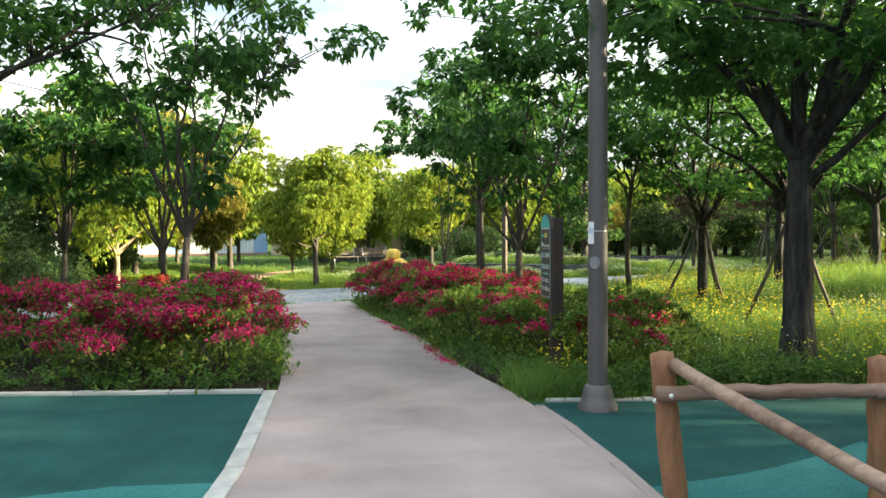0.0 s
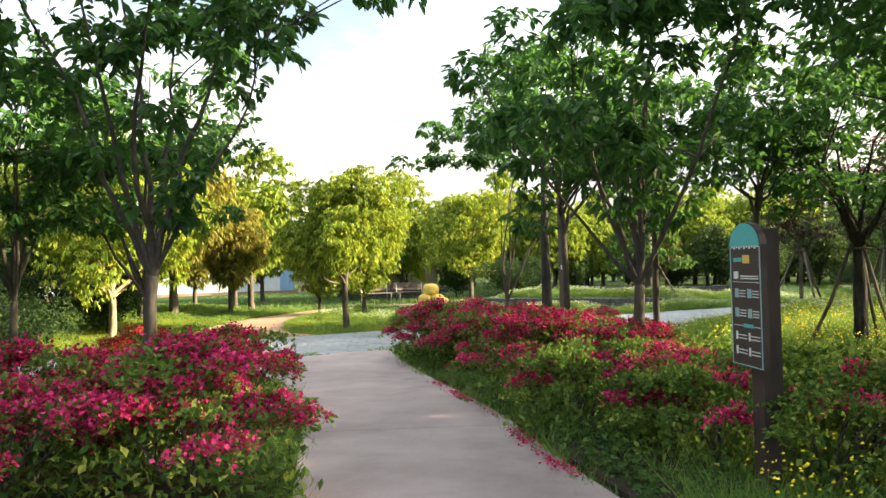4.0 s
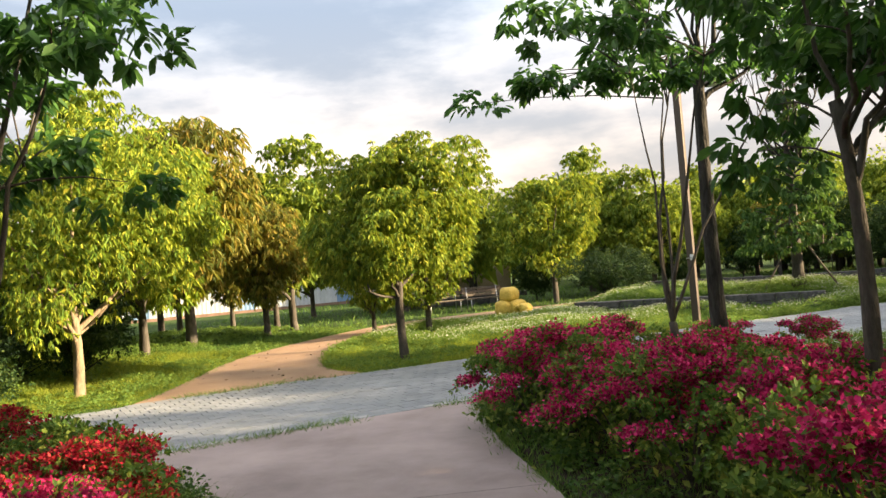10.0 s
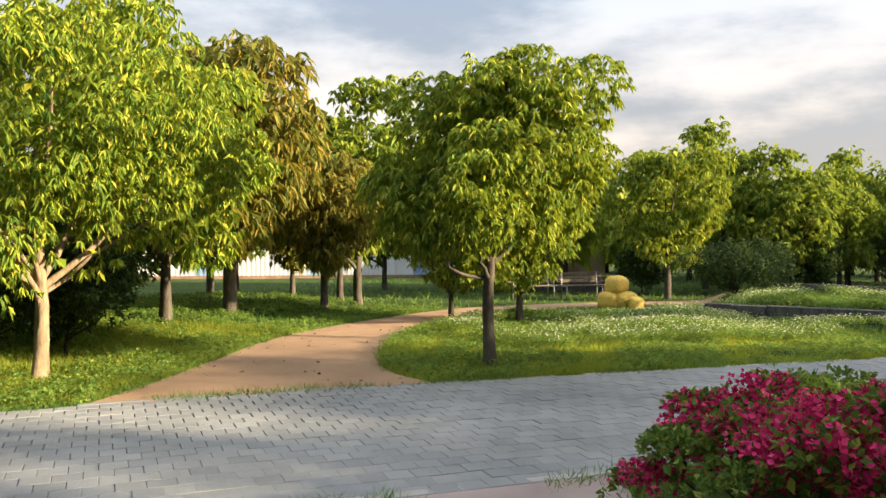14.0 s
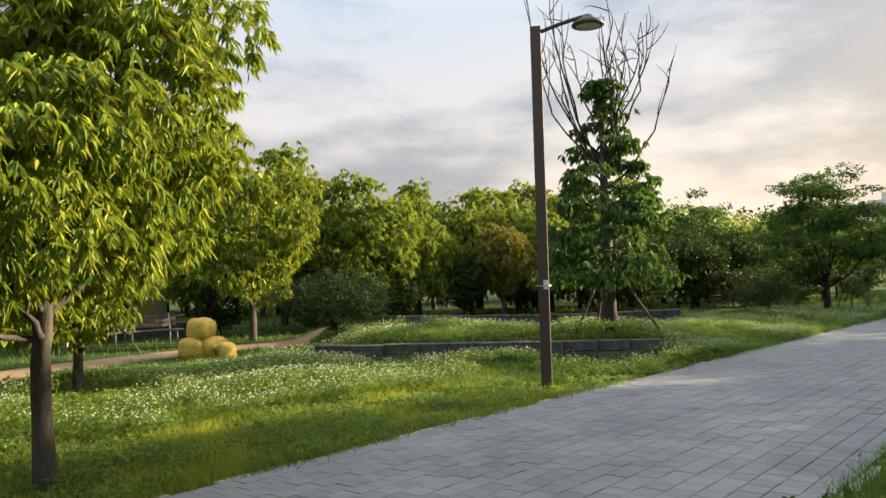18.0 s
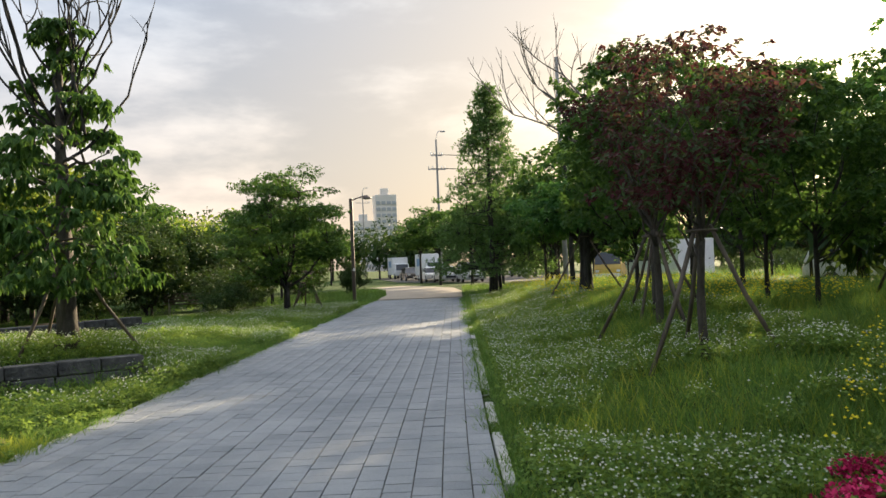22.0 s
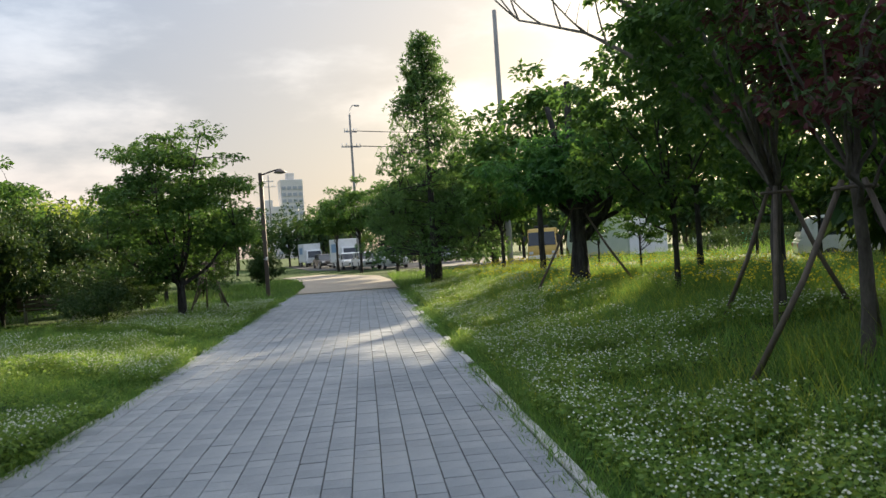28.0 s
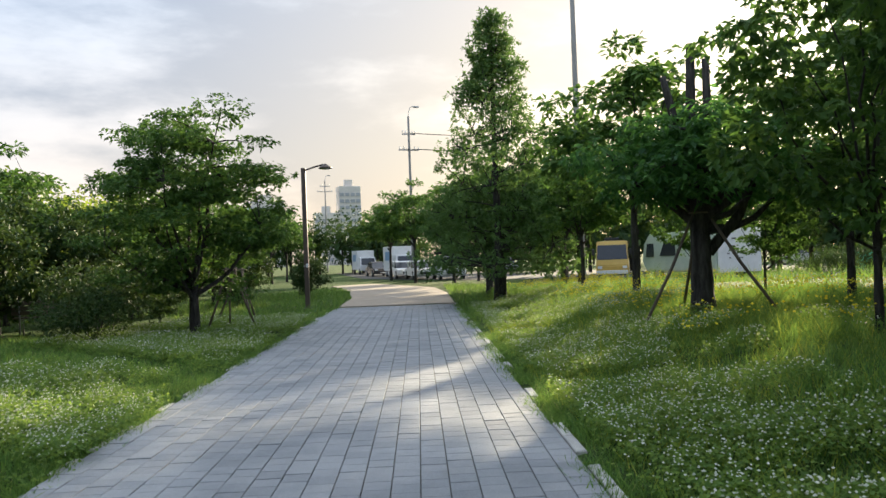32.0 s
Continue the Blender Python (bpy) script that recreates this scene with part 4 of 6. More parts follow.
for ex, ey, ez in ((0.9, 3.1, 4.1), (0.2, 2.3, 4.4), (-0.3, 1.4, 4.5)):
    line = bezier((0, 0.05, 1.5), (ex * 0.35, ey * 0.4, 3.4), (ex, ey, ez), 12) + np.cumsum(arng.normal(size=(12, 3)) * 0.03, axis=0) * np.linspace(0, 1, 12)[:, None]
    chunks = [tube(line, np.linspace(0.04, 0.014, 12), 6, False)]
    for k in (6, 7, 8, 9, 10, 11, 11, 11):
        tip = line[k] + [arng.uniform(-0.5, 0.6), arng.uniform(-0.2, 0.9), arng.uniform(0.7, 1.5)]
        twig = bezier(line[k], (line[k] + tip) / 2 + [0, 0.15, -0.1], tip, 8)
        chunks.append(tube(twig, np.linspace(0.013, 0.005, 8), 4, False))
        for m in (3, 4, 5, 6):
            chunks.append(tube([twig[m], twig[m] + arng.normal(size=3) * [0.16, 0.16, 0.05] + [0, 0, 0.28]], [0.007, 0.003], 4, False))
    part("arching_limb", tubes_mesh("arching_limb", chunks, bark_grey), None, arch, "arching limb with bare grey twigs")
again(rt9, 14.0, 24.3, 130, 0.86)
again(rt9, 16.1, 25.5, 220, 0.9)
again(rt9, 17.4, 23.2, 190, 1.0)
again(rt9, 22.1, 27.4, 250, 1.25)
again(rt9, 29.7, 27.0, 310, 1.1)
again(rt9, 34.0, 29.2, 20, 1.05)
again(far_tree, 27.0, 24.0, 20, 0.9)
again(rt9, 30.0, 33.7, 20, 0.72)
again(rt9, 25.5, 31.2, 140, 0.6)
again(far_tree, 24.5, 29.5, 40, 0.85)
for x, y, n in ((8.85, 24.6, 3), (11.3, 26.0, 3), (13.5, 26.75, 3), (17.4, 23.2, 3)):
    stakes(x, y, ground_z(x, y), n, 0.85, 1.45, x * 31)
stakes(23.4, 44.55, ground_z(23.4, 44.5), 3, 0.7, 1.5, 10)
stakes(21.2, 42.6, ground_z(21.2, 42.6), 3, 0.7, 1.5, 50)

bt2 = place(make_tree("regrown_tree", "leafy pillar of a tree with long bare branches on top", 47, 5.3, 1.5, 1.0, 0.17, 20, 84, 14, 6, 0.15, 0.04, leaf_far, bark_mid, shape="cone", droop=0.6, lobe_r=0.34, flat=0.4), 7.0, 33.9)
part("bare_branch", tubes_mesh("bare_branch", bare_branches(5, 20, (0, 0, 3.2), 1.5, 7.7, 0.028), bark_dark), None, bt2, "long bare dark branches")
stakes(7.0, 33.9, ground_z(7.0, 33.9), 3, 1.1, 1.5, 200)
shrub = place(make_tree("shrub", "loose green shrub growing beside the low stone wall", 51, 1.7, 1.7, 0.05, 0.03, 14, 46, 26, 6, 0.08, 0.02, leaf_dark, bark_dark, droop=0.1, fork=0.1, lobe_r=0.4, core=12, category="shrub"), 2.1, 38.5)
again(shrub, 18.6, 43.9, 60, 1.1)
for x, y, rz, s in ((40.6, 29.0, 30, 0.8), (42.5, 30.6, 200, 1.0), (39.0, 31.5, 90, 0.7)):
    again(shrub, x, y, rz, s, "low green weeds on the edge of a car park")
again(shrub, 17.0, 41.9, 160, 0.7)
again(shrub, -9.2, 25.0, 200, 1.0)
again(shrub, -7.8, 21.4, 20, 0.8)
again(shrub, -5.5, 16.5, 20, 0.8)
bright = place(make_tree("round_bush", "loose yellow green bush behind an azalea bed", 53, 2.3, 1.5, 0.1, 0.04, 12, 40, 26, 6, 0.11, 0.022, leaf_round, bark_dark, droop=0.2, fork=0.2, lobe_r=0.45, core=5, category="bush"), -6.3, 15.2)
again(bright, -8.1, 14.4, 120, 1.1)
again(bright, -10.4, 12.4, 210, 1.3)
hedge = place(make_tree("round_bush", "large rounded dark green bush", 52, 3.6, 1.75, 0.15, 0.06, 8, 74, 18, 6, 0.13, 0.036, leaf_dark, bark_dark, droop=0.3, fork=0.2, lobe_r=0.5, core=18, twigs=False, category="bush"), 20.6, 47.6)
# bushes at (-7.9, 25.2), (-9.0, 27.0) also stand in for shade under lt2
for x, y, rz, s in ((17.3, 46.6, 30, 1.0), (15.0, 46.0, 100, 0.95), (18.9, 48.6, 220, 1.05), (12.6, 46.4, 140, 0.95), (22.3, 46.6, 80, 0.62), (24.5, 50.5, 200, 0.9), (28.5, 50.0, 300, 0.75), (34.0, 51.5, 30, 0.6), (-12, 27.5, 10, 1.0), (-7.9, 25.2, 60, 0.62), (-9.0, 27.0, 160, 0.7), (-9.4, 23.0, 70, 0.62), (-8.6, 21.0, 170, 0.55), (13.5, 44.6, 170, 0.8), (2.4, 45.2, 20, 0.62), (5.2, 46.0, 130, 0.68), (8.2, 47.6, 250, 0.7), (11.0, 48.4, 10, 0.66), (-0.6, 45.4, 200, 0.6), (15.4, 49.4, 80, 0.72), (3.2, 41.6, 90, 0.5)):
    again(hedge, x, y, rz, s)
# unseen trees east of the path, added to block the low sun
for x, y, rz, s in ((13.4, 2.0, 100, 1.05), (16.0, 8.2, 210, 1.05), (12.5, -3.5, 300, 1.0), (13.6, 7.4, 60, 0.95), (19.5, 17.6, 140, 0.95), (14.8, 9.7, 250, 0.9), (20.5, 4.5, 0, 1.1), (14.4, 12.3, 20, 0.95)):
    again(zel_thin, x, y, rz, s)
for x, y, rz, s in ((-6.0, 44.5, 250, 0.95), (6.3, 47.5, 160, 0.85), (12.6, 49.5, 100, 0.9), (15.8, 51.5, 210, 0.95), (-10.5, 45.5, 20, 1.05), (2.6, 46.6, 20, 0.95), (-14.5, 41, 20, 1.1)):
    again(rf, x, y, rz, s)

# ---- lamps, sign, fence ----
def lathe(profile, sides=16):
    """A turned shape from (radius, height) pairs."""
    n = len(profile)
    a = np.arange(sides) * 2 * np.pi / sides
    v = np.array([(r * math.cos(t), r * math.sin(t), z) for r, z in profile for t in a])
    i, j = np.meshgrid(np.arange(n - 1), np.arange(sides), indexing="ij")
    p, q = i * sides + j, i * sides + (j + 1) % sides
    return v, np.stack([p, q, q + sides, p + sides], -1).reshape(-1, 4)


def turned(name, profile, mat, parent, m=None, sides=16, label=""):
    v, f = lathe(profile, sides)
    ob = part(name, np_mesh(name, v, f, mat, True), None, parent, label)
    if m is not None:
        ob.matrix_basis = m
    return ob


def round_lamp(x, y):
    z = ground_z(x, y)
    t = thing("lamp_post", pose(x, y, z, 0, 0, 0), "thick grey painted steel lamp post beside the footpath", "lamp post")
    turned("pole", [(0.088, 0.12), (0.086, 1.5), (0.078, 4.2), (0.07, 6.4), (0.0, 6.42)], lamp_paint, t, sides=20)
    turned("base_cover", [(0.175, -0.05), (0.172, 0.03), (0.15, 0.06), (0.135, 0.13), (0.115, 0.19), (0.1, 0.21), (0.0, 0.21)], lamp_paint, t, sides=20, label="bell shaped base cover")
    a = np.linspace(math.radians(214), math.radians(262), 6)

    def sheet(name, z0, z1, a0, a1, mat, label):
        ang = np.linspace(math.radians(a0), math.radians(a1), 8)
        v = [(0.0905 * math.cos(k), 0.0905 * math.sin(k), zz) for zz in (z0, z1) for k in ang]
        f = [(i, i + 1, i + 9, i + 8) for i in range(7)]
        part(name, np_mesh(name, v, f, mat), None, t, label)
    sheet("notice", 1.44, 1.63, 195, 240, white_paint, "white paper notice taped round the pole")
    sheet("notice_stripe", 1.53, 1.575, 197, 238, plain("notice_blue", (0.35, 0.42, 0.62), 0.6), "pale blue stripe")
    turned("band", [(0.0895, 1.545), (0.0905, 1.55), (0.0895, 1.555)], steel, t, label="thin steel band")
    pts = [(0.0915 * math.cos(math.radians(242) + 0.55 * math.cos(k)), 0.0915 * math.sin(math.radians(242) + 0.55 * math.cos(k)), 1.28 + 0.055 * math.sin(k)) for k in np.linspace(0, 2 * np.pi, 18, endpoint=False)]
    bm = bmesh.new()
    bm.faces.new([bm.verts.new(p) for p in pts])
    part("round_sticker", bm, plain("sticker_grey", (0.2, 0.2, 0.22), 0.6), t, "pale worn round sticker")


round_lamp(4.155, 9.54)


def arm_lamp(x, y, high, aim, label="brown square lamp post with a single curved arm"):
    z = ground_z(x, y)
    t = thing("street_lamp", pose(x, y, z, 0, 0, aim), label, "street lamp", "park street lamps")
    part("pole", boxes((-0.075, -0.075, -0.1, 0.075, 0.075, high), bevel=0.014), lamp_brown, t)
    part("base_plate", boxes((-0.13, -0.13, -0.06, 0.13, 0.13, 0.03), bevel=0.01), lamp_brown, t)
    part("arm", tubes_mesh("arm", [tube(bezier((0.0, 0, high - 0.1), (0.3, 0, high + 0.02), (0.68, 0, high + 0.1), 9), np.full(9, 0.03), 8)], lamp_brown), None, t)
    head = turned("lamp_head", [(0.0, 0.15), (0.06, 0.14), (0.09, 0.10), (0.2, 0.04), (0.235, 0.0), (0.225, -0.02), (0.0, -0.02)], lamp_brown, t, pose(0.74, 0, high - 0.02))
    turned("diffuser", [(0.0, -0.055), (0.12, -0.045), (0.17, -0.022), (0.0, -0.021)], plain("milk_glass", (0.55, 0.55, 0.52), 0.3), head, label="pale round diffuser")
    part("tag", boxes((0.0, -0.0785, 1.4, 0.07, -0.0765, 1.53)), white_paint, t, "small white tag")
    turned("band", [(0.108, 1.44), (0.1085, 1.45), (0.108, 1.46)], steel, t, label="steel strap")
    return t


AIM = -56.6
arm_lamp(3.77, 29.7, 5.15, -25)
arm_lamp(27.9, 46.1, 4.75, AIM)
arm_lamp(11.9, 62.5, 6.0, 20)

sign_dark = surface("sign_dark", (0.022, 0.013, 0.012), (0.042, 0.026, 0.023), 3, 0.6, 0, 0.15, 0.003, 40, speck=0.2)
sign_teal = plain("sign_teal", (0.06, 0.35, 0.36), 0.5)
sign_white = plain("sign_white", (0.6, 0.6, 0.58), 0.6)
sign_frame = plain("sign_frame_teal", (0.22, 0.36, 0.38), 0.5)
SIGN = thing("information_sign", pose(3.86, 10.98, 0.09, 0, 0, -80) @ Matrix.Diagonal((1.75, 1, 1, 1)), "dark brown information post with a teal arched top and white print", "sign")
part("post", boxes((-0.04, -0.008, -0.1, 0.04, 0.12, 1.7), bevel=0.006), sign_dark, SIGN)
bm = bmesh.new()
arch = [(-0.13, 0.86), (0.1, 0.86), (0.1, 1.58)] + [(-0.015 + 0.115 * math.cos(a), 1.6 + 0.14 * math.sin(a)) for a in np.linspace(0, math.pi, 10)] + [(-0.13, 1.58)]
f = bm.faces.new([bm.verts.new((x, -0.05, z)) for x, z in arch])
r = bmesh.ops.extrude_face_region(bm, geom=[f])
bmesh.ops.translate(bm, vec=(0, 0.04, 0), verts=[v for v in r["geom"] if isinstance(v, bmesh.types.BMVert)])
bmesh.ops.recalc_face_normals(bm, faces=bm.faces)
panel = part("panel", bm, sign_dark, SIGN)
bm = bmesh.new()
bm.faces.new([bm.verts.new((-0.015 + 0.112 * math.cos(a), -0.0545, 1.595 + 0.14 * math.sin(a))) for a in np.linspace(0, math.pi, 12)])
part("arch_sheet", bm, sign_teal, panel, "teal arched top")
for x0, x1, z0, z1 in ((-0.127, -0.121, 0.87, 1.59), (0.091, 0.097, 0.87, 1.59), (-0.127, 0.097, 0.866, 0.872)):
    part("border", boxes((x0, -0.0535, z0, x1, -0.0505, z1)), sign_frame, panel, "thin teal border line")
teeth = [(-0.115 + 0.019 * i, 1.585 - 0.008 * (i % 2), -0.105 + 0.019 * i, 1.597) for i in range(11)]
for x0, z0, x1, z1 in teeth:
    part("print_mark", boxes((x0, -0.054, z0, x1, -0.0505, z1)), sign_white, panel)
for col, mat in (((-0.1, 1.5, -0.035, 1.525), sign_teal), ((-0.03, 1.49, 0.02, 1.54), bus_yellow), ((-0.1, 1.395, -0.066, 1.44), sign_white), ((-0.05, 1.408, 0.08, 1.416), sign_white), ((-0.05, 1.394, 0.08, 1.402), sign_white),
                 ((-0.11, 1.374, 0.085, 1.377), sign_white), ((-0.035, 1.1, 0.035, 1.122), sign_teal), ((-0.11, 1.107, -0.04, 1.11), sign_white), ((0.04, 1.107, 0.085, 1.11), sign_white)):
    part("print_bar", boxes((col[0], -0.054, col[1], col[2], -0.0505, col[3])), mat, panel)
for cx in (-0.095, 0.0):
    for cz in (1.28, 1.16):
        part("print_icon", boxes((cx, -0.054, cz, cx + 0.028, -0.0505, cz + 0.055)), sign_frame, panel)
        for k in range(3):
            part("print_bar", boxes((cx + 0.036, -0.054, cz + 0.006 + 0.017 * k, cx + 0.08, -0.0505, cz + 0.012 + 0.017 * k)), sign_white, panel)
    for cz in (1.02, 0.93):
        part("print_icon", boxes((cx, -0.054, cz, cx + 0.012, -0.0505, cz + 0.05)), sign_white, panel)
        for k in range(2):
            part("print_bar", boxes((cx + 0.018, -0.054, cz + 0.008 + 0.02 * k, cx + 0.08, -0.0505, cz + 0.014 + 0.02 * k)), sign_white, panel)


def log(a, b, r0, r1, seed, sides=12):
    """A peeled log: slightly bent, uneven, with sawn ends."""
    rng = np.random.default_rng(seed)
    s = np.linspace(0, 1, 12)[:, None]
    p = np.asarray(a) * (1 - s) + np.asarray(b) * s
    p[1:-1] += rng.normal(size=(10, 3)) * 0.004
    r = np.linspace(r0, r1, 12) * (1 + rng.normal(size=12) * 0.025)
    return tube(p, r, sides)


FENCE = thing("log_fence", pose(0, 0, 0), "brown log fence with peeled round posts and rails", "fence")
g = 0.09
for x, y, top, lean in ((4.21, 7.25, 0.93, 0.09), (5.43, 7.2, 0.92, 0.02), (5.2, 4.4, 0.62, 0.0), (6.75, 7.2, 0.92, 0.0)):
    post = part("post", tubes_mesh("post", [log((x + lean, y, g - 0.1), (x, y, top), 0.074, 0.068, int(x * 10))], log_wood), None, FENCE, "smooth brown log post")
for a, b, r in (((4.16, 7.16, 0.715), (5.5, 7.11, 0.755), 0.046), ((5.36, 7.11, 0.745), (6.8, 7.11, 0.75), 0.046), ((4.27, 7.2, 0.875), (5.24, 4.36, 0.42), 0.04)):
    part("rail", tubes_mesh("rail", [log(a, b, r, r * 0.9, int(a[0] * 31))], log_worn), None, FENCE, "weathered log rail")
for x, y, z in ((4.155, 7.215, 0.67), (4.235, 7.16, 0.71)):
    turned("bolt", [(0.0, 0.016), (0.012, 0.013), (0.014, 0.0)], white_paint, FENCE, pose(x, y - 0.048, z, 90), 10, "pale bolt cap")

# ---- sacks, benches, walls ----
def sack(x, y, z, lx, ly, lz, rz, seed):
    bm = bmesh.new()
    bmesh.ops.create_icosphere(bm, subdivisions=3, radius=1.0)
    for v in bm.verts:
        c = v.co
        k = 1 / max(abs(c.x) ** 4 + abs(c.y) ** 4 + abs(c.z) ** 4, 1e-6) ** 0.25
        k = 0.35 + 0.65 * min(k, 1.35)
        wob = 1 + 0.1 * noise.noise(c * 2.2 + Vector((seed, 0, 0))) + 0.05 * noise.noise(c * 6 + Vector((seed, 3, 0)))
        v.co = Vector((c.x * lx, c.y * ly, c.z * lz)) * k * wob
    for f in bm.faces:
        f.smooth = True
    t = thing("sack", pose(x, y, z, 0, 0, rz), "bulging golden yellow woven sack in a heap", "sack", "heap of yellow sacks")
    part("sack_body", bm, sack_yellow, t)
    part("tied_end", tubes_mesh("tied_end", [tube([(lx * 0.9, 0, 0.02), (lx * 1.1, 0.02, 0.05), (lx * 1.25, 0.03, 0.12)], [0.09, 0.035, 0.09], 9)], sack_yellow), None, t, "gathered sack neck")


for i, (x, y, z, lx, ly, lz, rz) in enumerate(((-1.2, 37.6, 0.2, 0.29, 0.3, 0.27, 70), (-0.78, 37.6, 0.2, 0.27, 0.3, 0.27, 110), (-1.02, 37.68, 0.62, 0.3, 0.29, 0.27, 60), (-0.5, 37.3, 0.15, 0.22, 0.22, 0.2, 200))):
    sack(x, y, z, lx, ly, lz, rz, i * 3.7)


def bench(x, y, rz, label="brown slatted park bench with pale steel legs"):
    t = thing("park_bench", pose(x, y, ground_z(x, y), 0, 0, rz), label, "bench", "park benches")
    wood = stay_wood
    for k in range(4):
        part("seat_slat", boxes((-0.8, -0.22 + 0.11 * k, 0.42, 0.8, -0.13 + 0.11 * k, 0.455), bevel=0.006), wood, t)
    for k in range(3):
        part("back_slat", boxes((-0.8, 0.235 + 0.02 * k, 0.52 + 0.12 * k, 0.8, 0.265 + 0.02 * k, 0.62 + 0.12 * k), bevel=0.006), wood, t)
    for sx in (-0.62, 0.62):
        part("leg", tubes_mesh("leg", [tube([(sx, -0.2, -0.02), (sx, -0.2, 0.4), (sx, 0.2, 0.41)], [0.022, 0.022, 0.022], 8)], steel), None, t)
        part("back_leg", tubes_mesh("back_leg", [tube([(sx, 0.24, -0.02), (sx, 0.22, 0.42), (sx, 0.3, 0.88)], [0.022, 0.022, 0.022], 8)], steel), None, t)
    return t


bench(-3.8, 40.9, 35)
bench(-2.35, 41.7, 30)
bench(19.3, 47.0, 140, "weathered low bench in the grass under trees")
bench(12.0, 27.9 + 22.0, 10, "weathered low bench in the grass under trees")


def stone_wall(name, a, b, high, seed, label):
    rng = random.Random(seed)
    a, b = Vector((*a, 0)), Vector((*b, 0))
    d = b - a
    ang = math.degrees(math.atan2(d.y, d.x))
    t = thing(name, pose(a.x, a.y, 0, 0, 0, ang), label, "wall", kind="structure")
    for c in range(2):
        x = -rng.uniform(0, 0.2)
        while x < d.length:
            w = rng.uniform(0.4, 0.75)
            z0 = ground_z(a.x + d.x * max(x, 0) / d.length, a.y + d.y * max(x, 0) / d.length) - 0.12
            h = high / 2
            bm = boxes((0.008, -0.16 + rng.uniform(-0.02, 0.02), z0 + 0.12 + h * c + 0.004 - (0.2 if c == 0 else 0), w - 0.008, 0.16, z0 + 0.12 + h * (c + 1) - 0.004 + rng.uniform(-0.008, 0.008)), bevel=0.018)
            ob = part("stone", bm, stone_dark, t)
            ob.location.x = x
            x += w
    return t


stone_wall("wall_low", (1.25, 34.6), (7.1, 32.3), 0.38, 1, "low dark retaining wall of rough stone blocks")
stone_wall("wall_back", (3.6, 42.6), (12.5, 40.3), 0.36, 2, "low dark retaining wall of rough stone blocks")
stone_wall("wall_far", (-6.5, 46.0), (-1.5, 47.0), 0.4, 3, "low dark retaining wall of rough stone blocks")

panel_white = surface("panel_white", (0.44, 0.48, 0.53), (0.58, 0.62, 0.67), 1.0, 0.5, 0.1, 0.1, 0.004, 20, (1, 1, 0.2), 0.2)
panel_blue = surface("panel_blue", (0.16, 0.28, 0.46), (0.24, 0.38, 0.58), 1.0, 0.5, 0.1, 0.1, 0.004, 20, (1, 1, 0.2), 0.2)
panel_wood = surface("beige_concrete", (0.42, 0.32, 0.22), (0.60, 0.48, 0.36), 0.8, 0.85, 0, 0.3, 0.01, 25, speck=0.3)
brick_low = surface("brick_low", (0.20, 0.12, 0.09), (0.32, 0.21, 0.16), 2, 0.9, 0, 0.4, 0.01, 25, speck=0.4)
HOARD = thing("panel_fence", pose(-27, 52.1, -0.2, 0, 0, 28), "white and pale blue sheet metal fence on a low brick base", "fence")
rib = []
for i in range(16):
    mat = panel_blue if i in (3, 9, 15) else panel_white
    bm = bmesh.new()
    n = 9
    lo = [bm.verts.new((i * 1.0 + 0.985 * k / (n - 1), 0.02 * (k % 2), 0.35)) for k in range(n)]
    hi = [bm.verts.new((i * 1.0 + 0.985 * k / (n - 1), 0.02 * (k % 2), 1.75)) for k in range(n)]
    for k in range(n - 1):
        bm.faces.new((lo[k], lo[k + 1], hi[k + 1], hi[k]))
    r = bmesh.ops.extrude_face_region(bm, geom=bm.faces[:])
    bmesh.ops.translate(bm, vec=(0, 0.012, 0), verts=[v for v in r["geom"] if isinstance(v, bmesh.types.BMVert)])
    part("sheet", bm, mat, HOARD, "blue sheet" if mat is panel_blue else "")
    part("post", boxes((i - 0.03, 0.04, -0.2, i + 0.03, 0.1, 1.7)), steel, HOARD)
part("base", boxes((0, -0.08, -0.3, 16, 0.03, 0.34), bevel=0.01), brick_low, HOARD, "brown brick base")
BLOCK = thing("concrete_wall", pose(-12.6, 59.5, -0.2, 0, 0, 13), "beige concrete boundary wall behind the trees", "wall")
for i in range(5):
    part("wall_panel", boxes((i * 1.95, 0, -0.2, i * 1.95 + 1.93, 0.18, 1.75 - 0.12 * (i % 2)), bevel=0.01), panel_wood, BLOCK)
part("low_wall", boxes((3.9, -0.7, -0.2, 9.0, -0.5, 0.55), bevel=0.01), brick_low, BLOCK, "reddish brick planter wall")

# ---- vehicles ----
def prism(profile, y0, y1, taper=0.0, bevel=0.03):
    """A side outline given a width, its top drawn in by taper."""
    bm = bmesh.new()
    zs = [z for _, z in profile]
    lo, hi = min(zs), max(zs)
    rows = []
    for y, sgn in ((y0, 1), (y1, -1)):
        rows.append([bm.verts.new((x, y + sgn * taper * (z - lo) / max(hi - lo, 1e-6), z)) for x, z in profile])
    n = len(profile)
    bm.faces.new(rows[0])
    bm.faces.new(rows[1][::-1])
    for i in range(n):
        j = (i + 1) % n
        bm.faces.new((rows[0][j], rows[0][i], rows[1][i], rows[1][j]))
    bmesh.ops.recalc_face_normals(bm, faces=bm.faces)
    if bevel:
        bmesh.ops.bevel(bm, geom=bm.edges[:], offset=bevel, segments=2, affect="EDGES")
    return bm


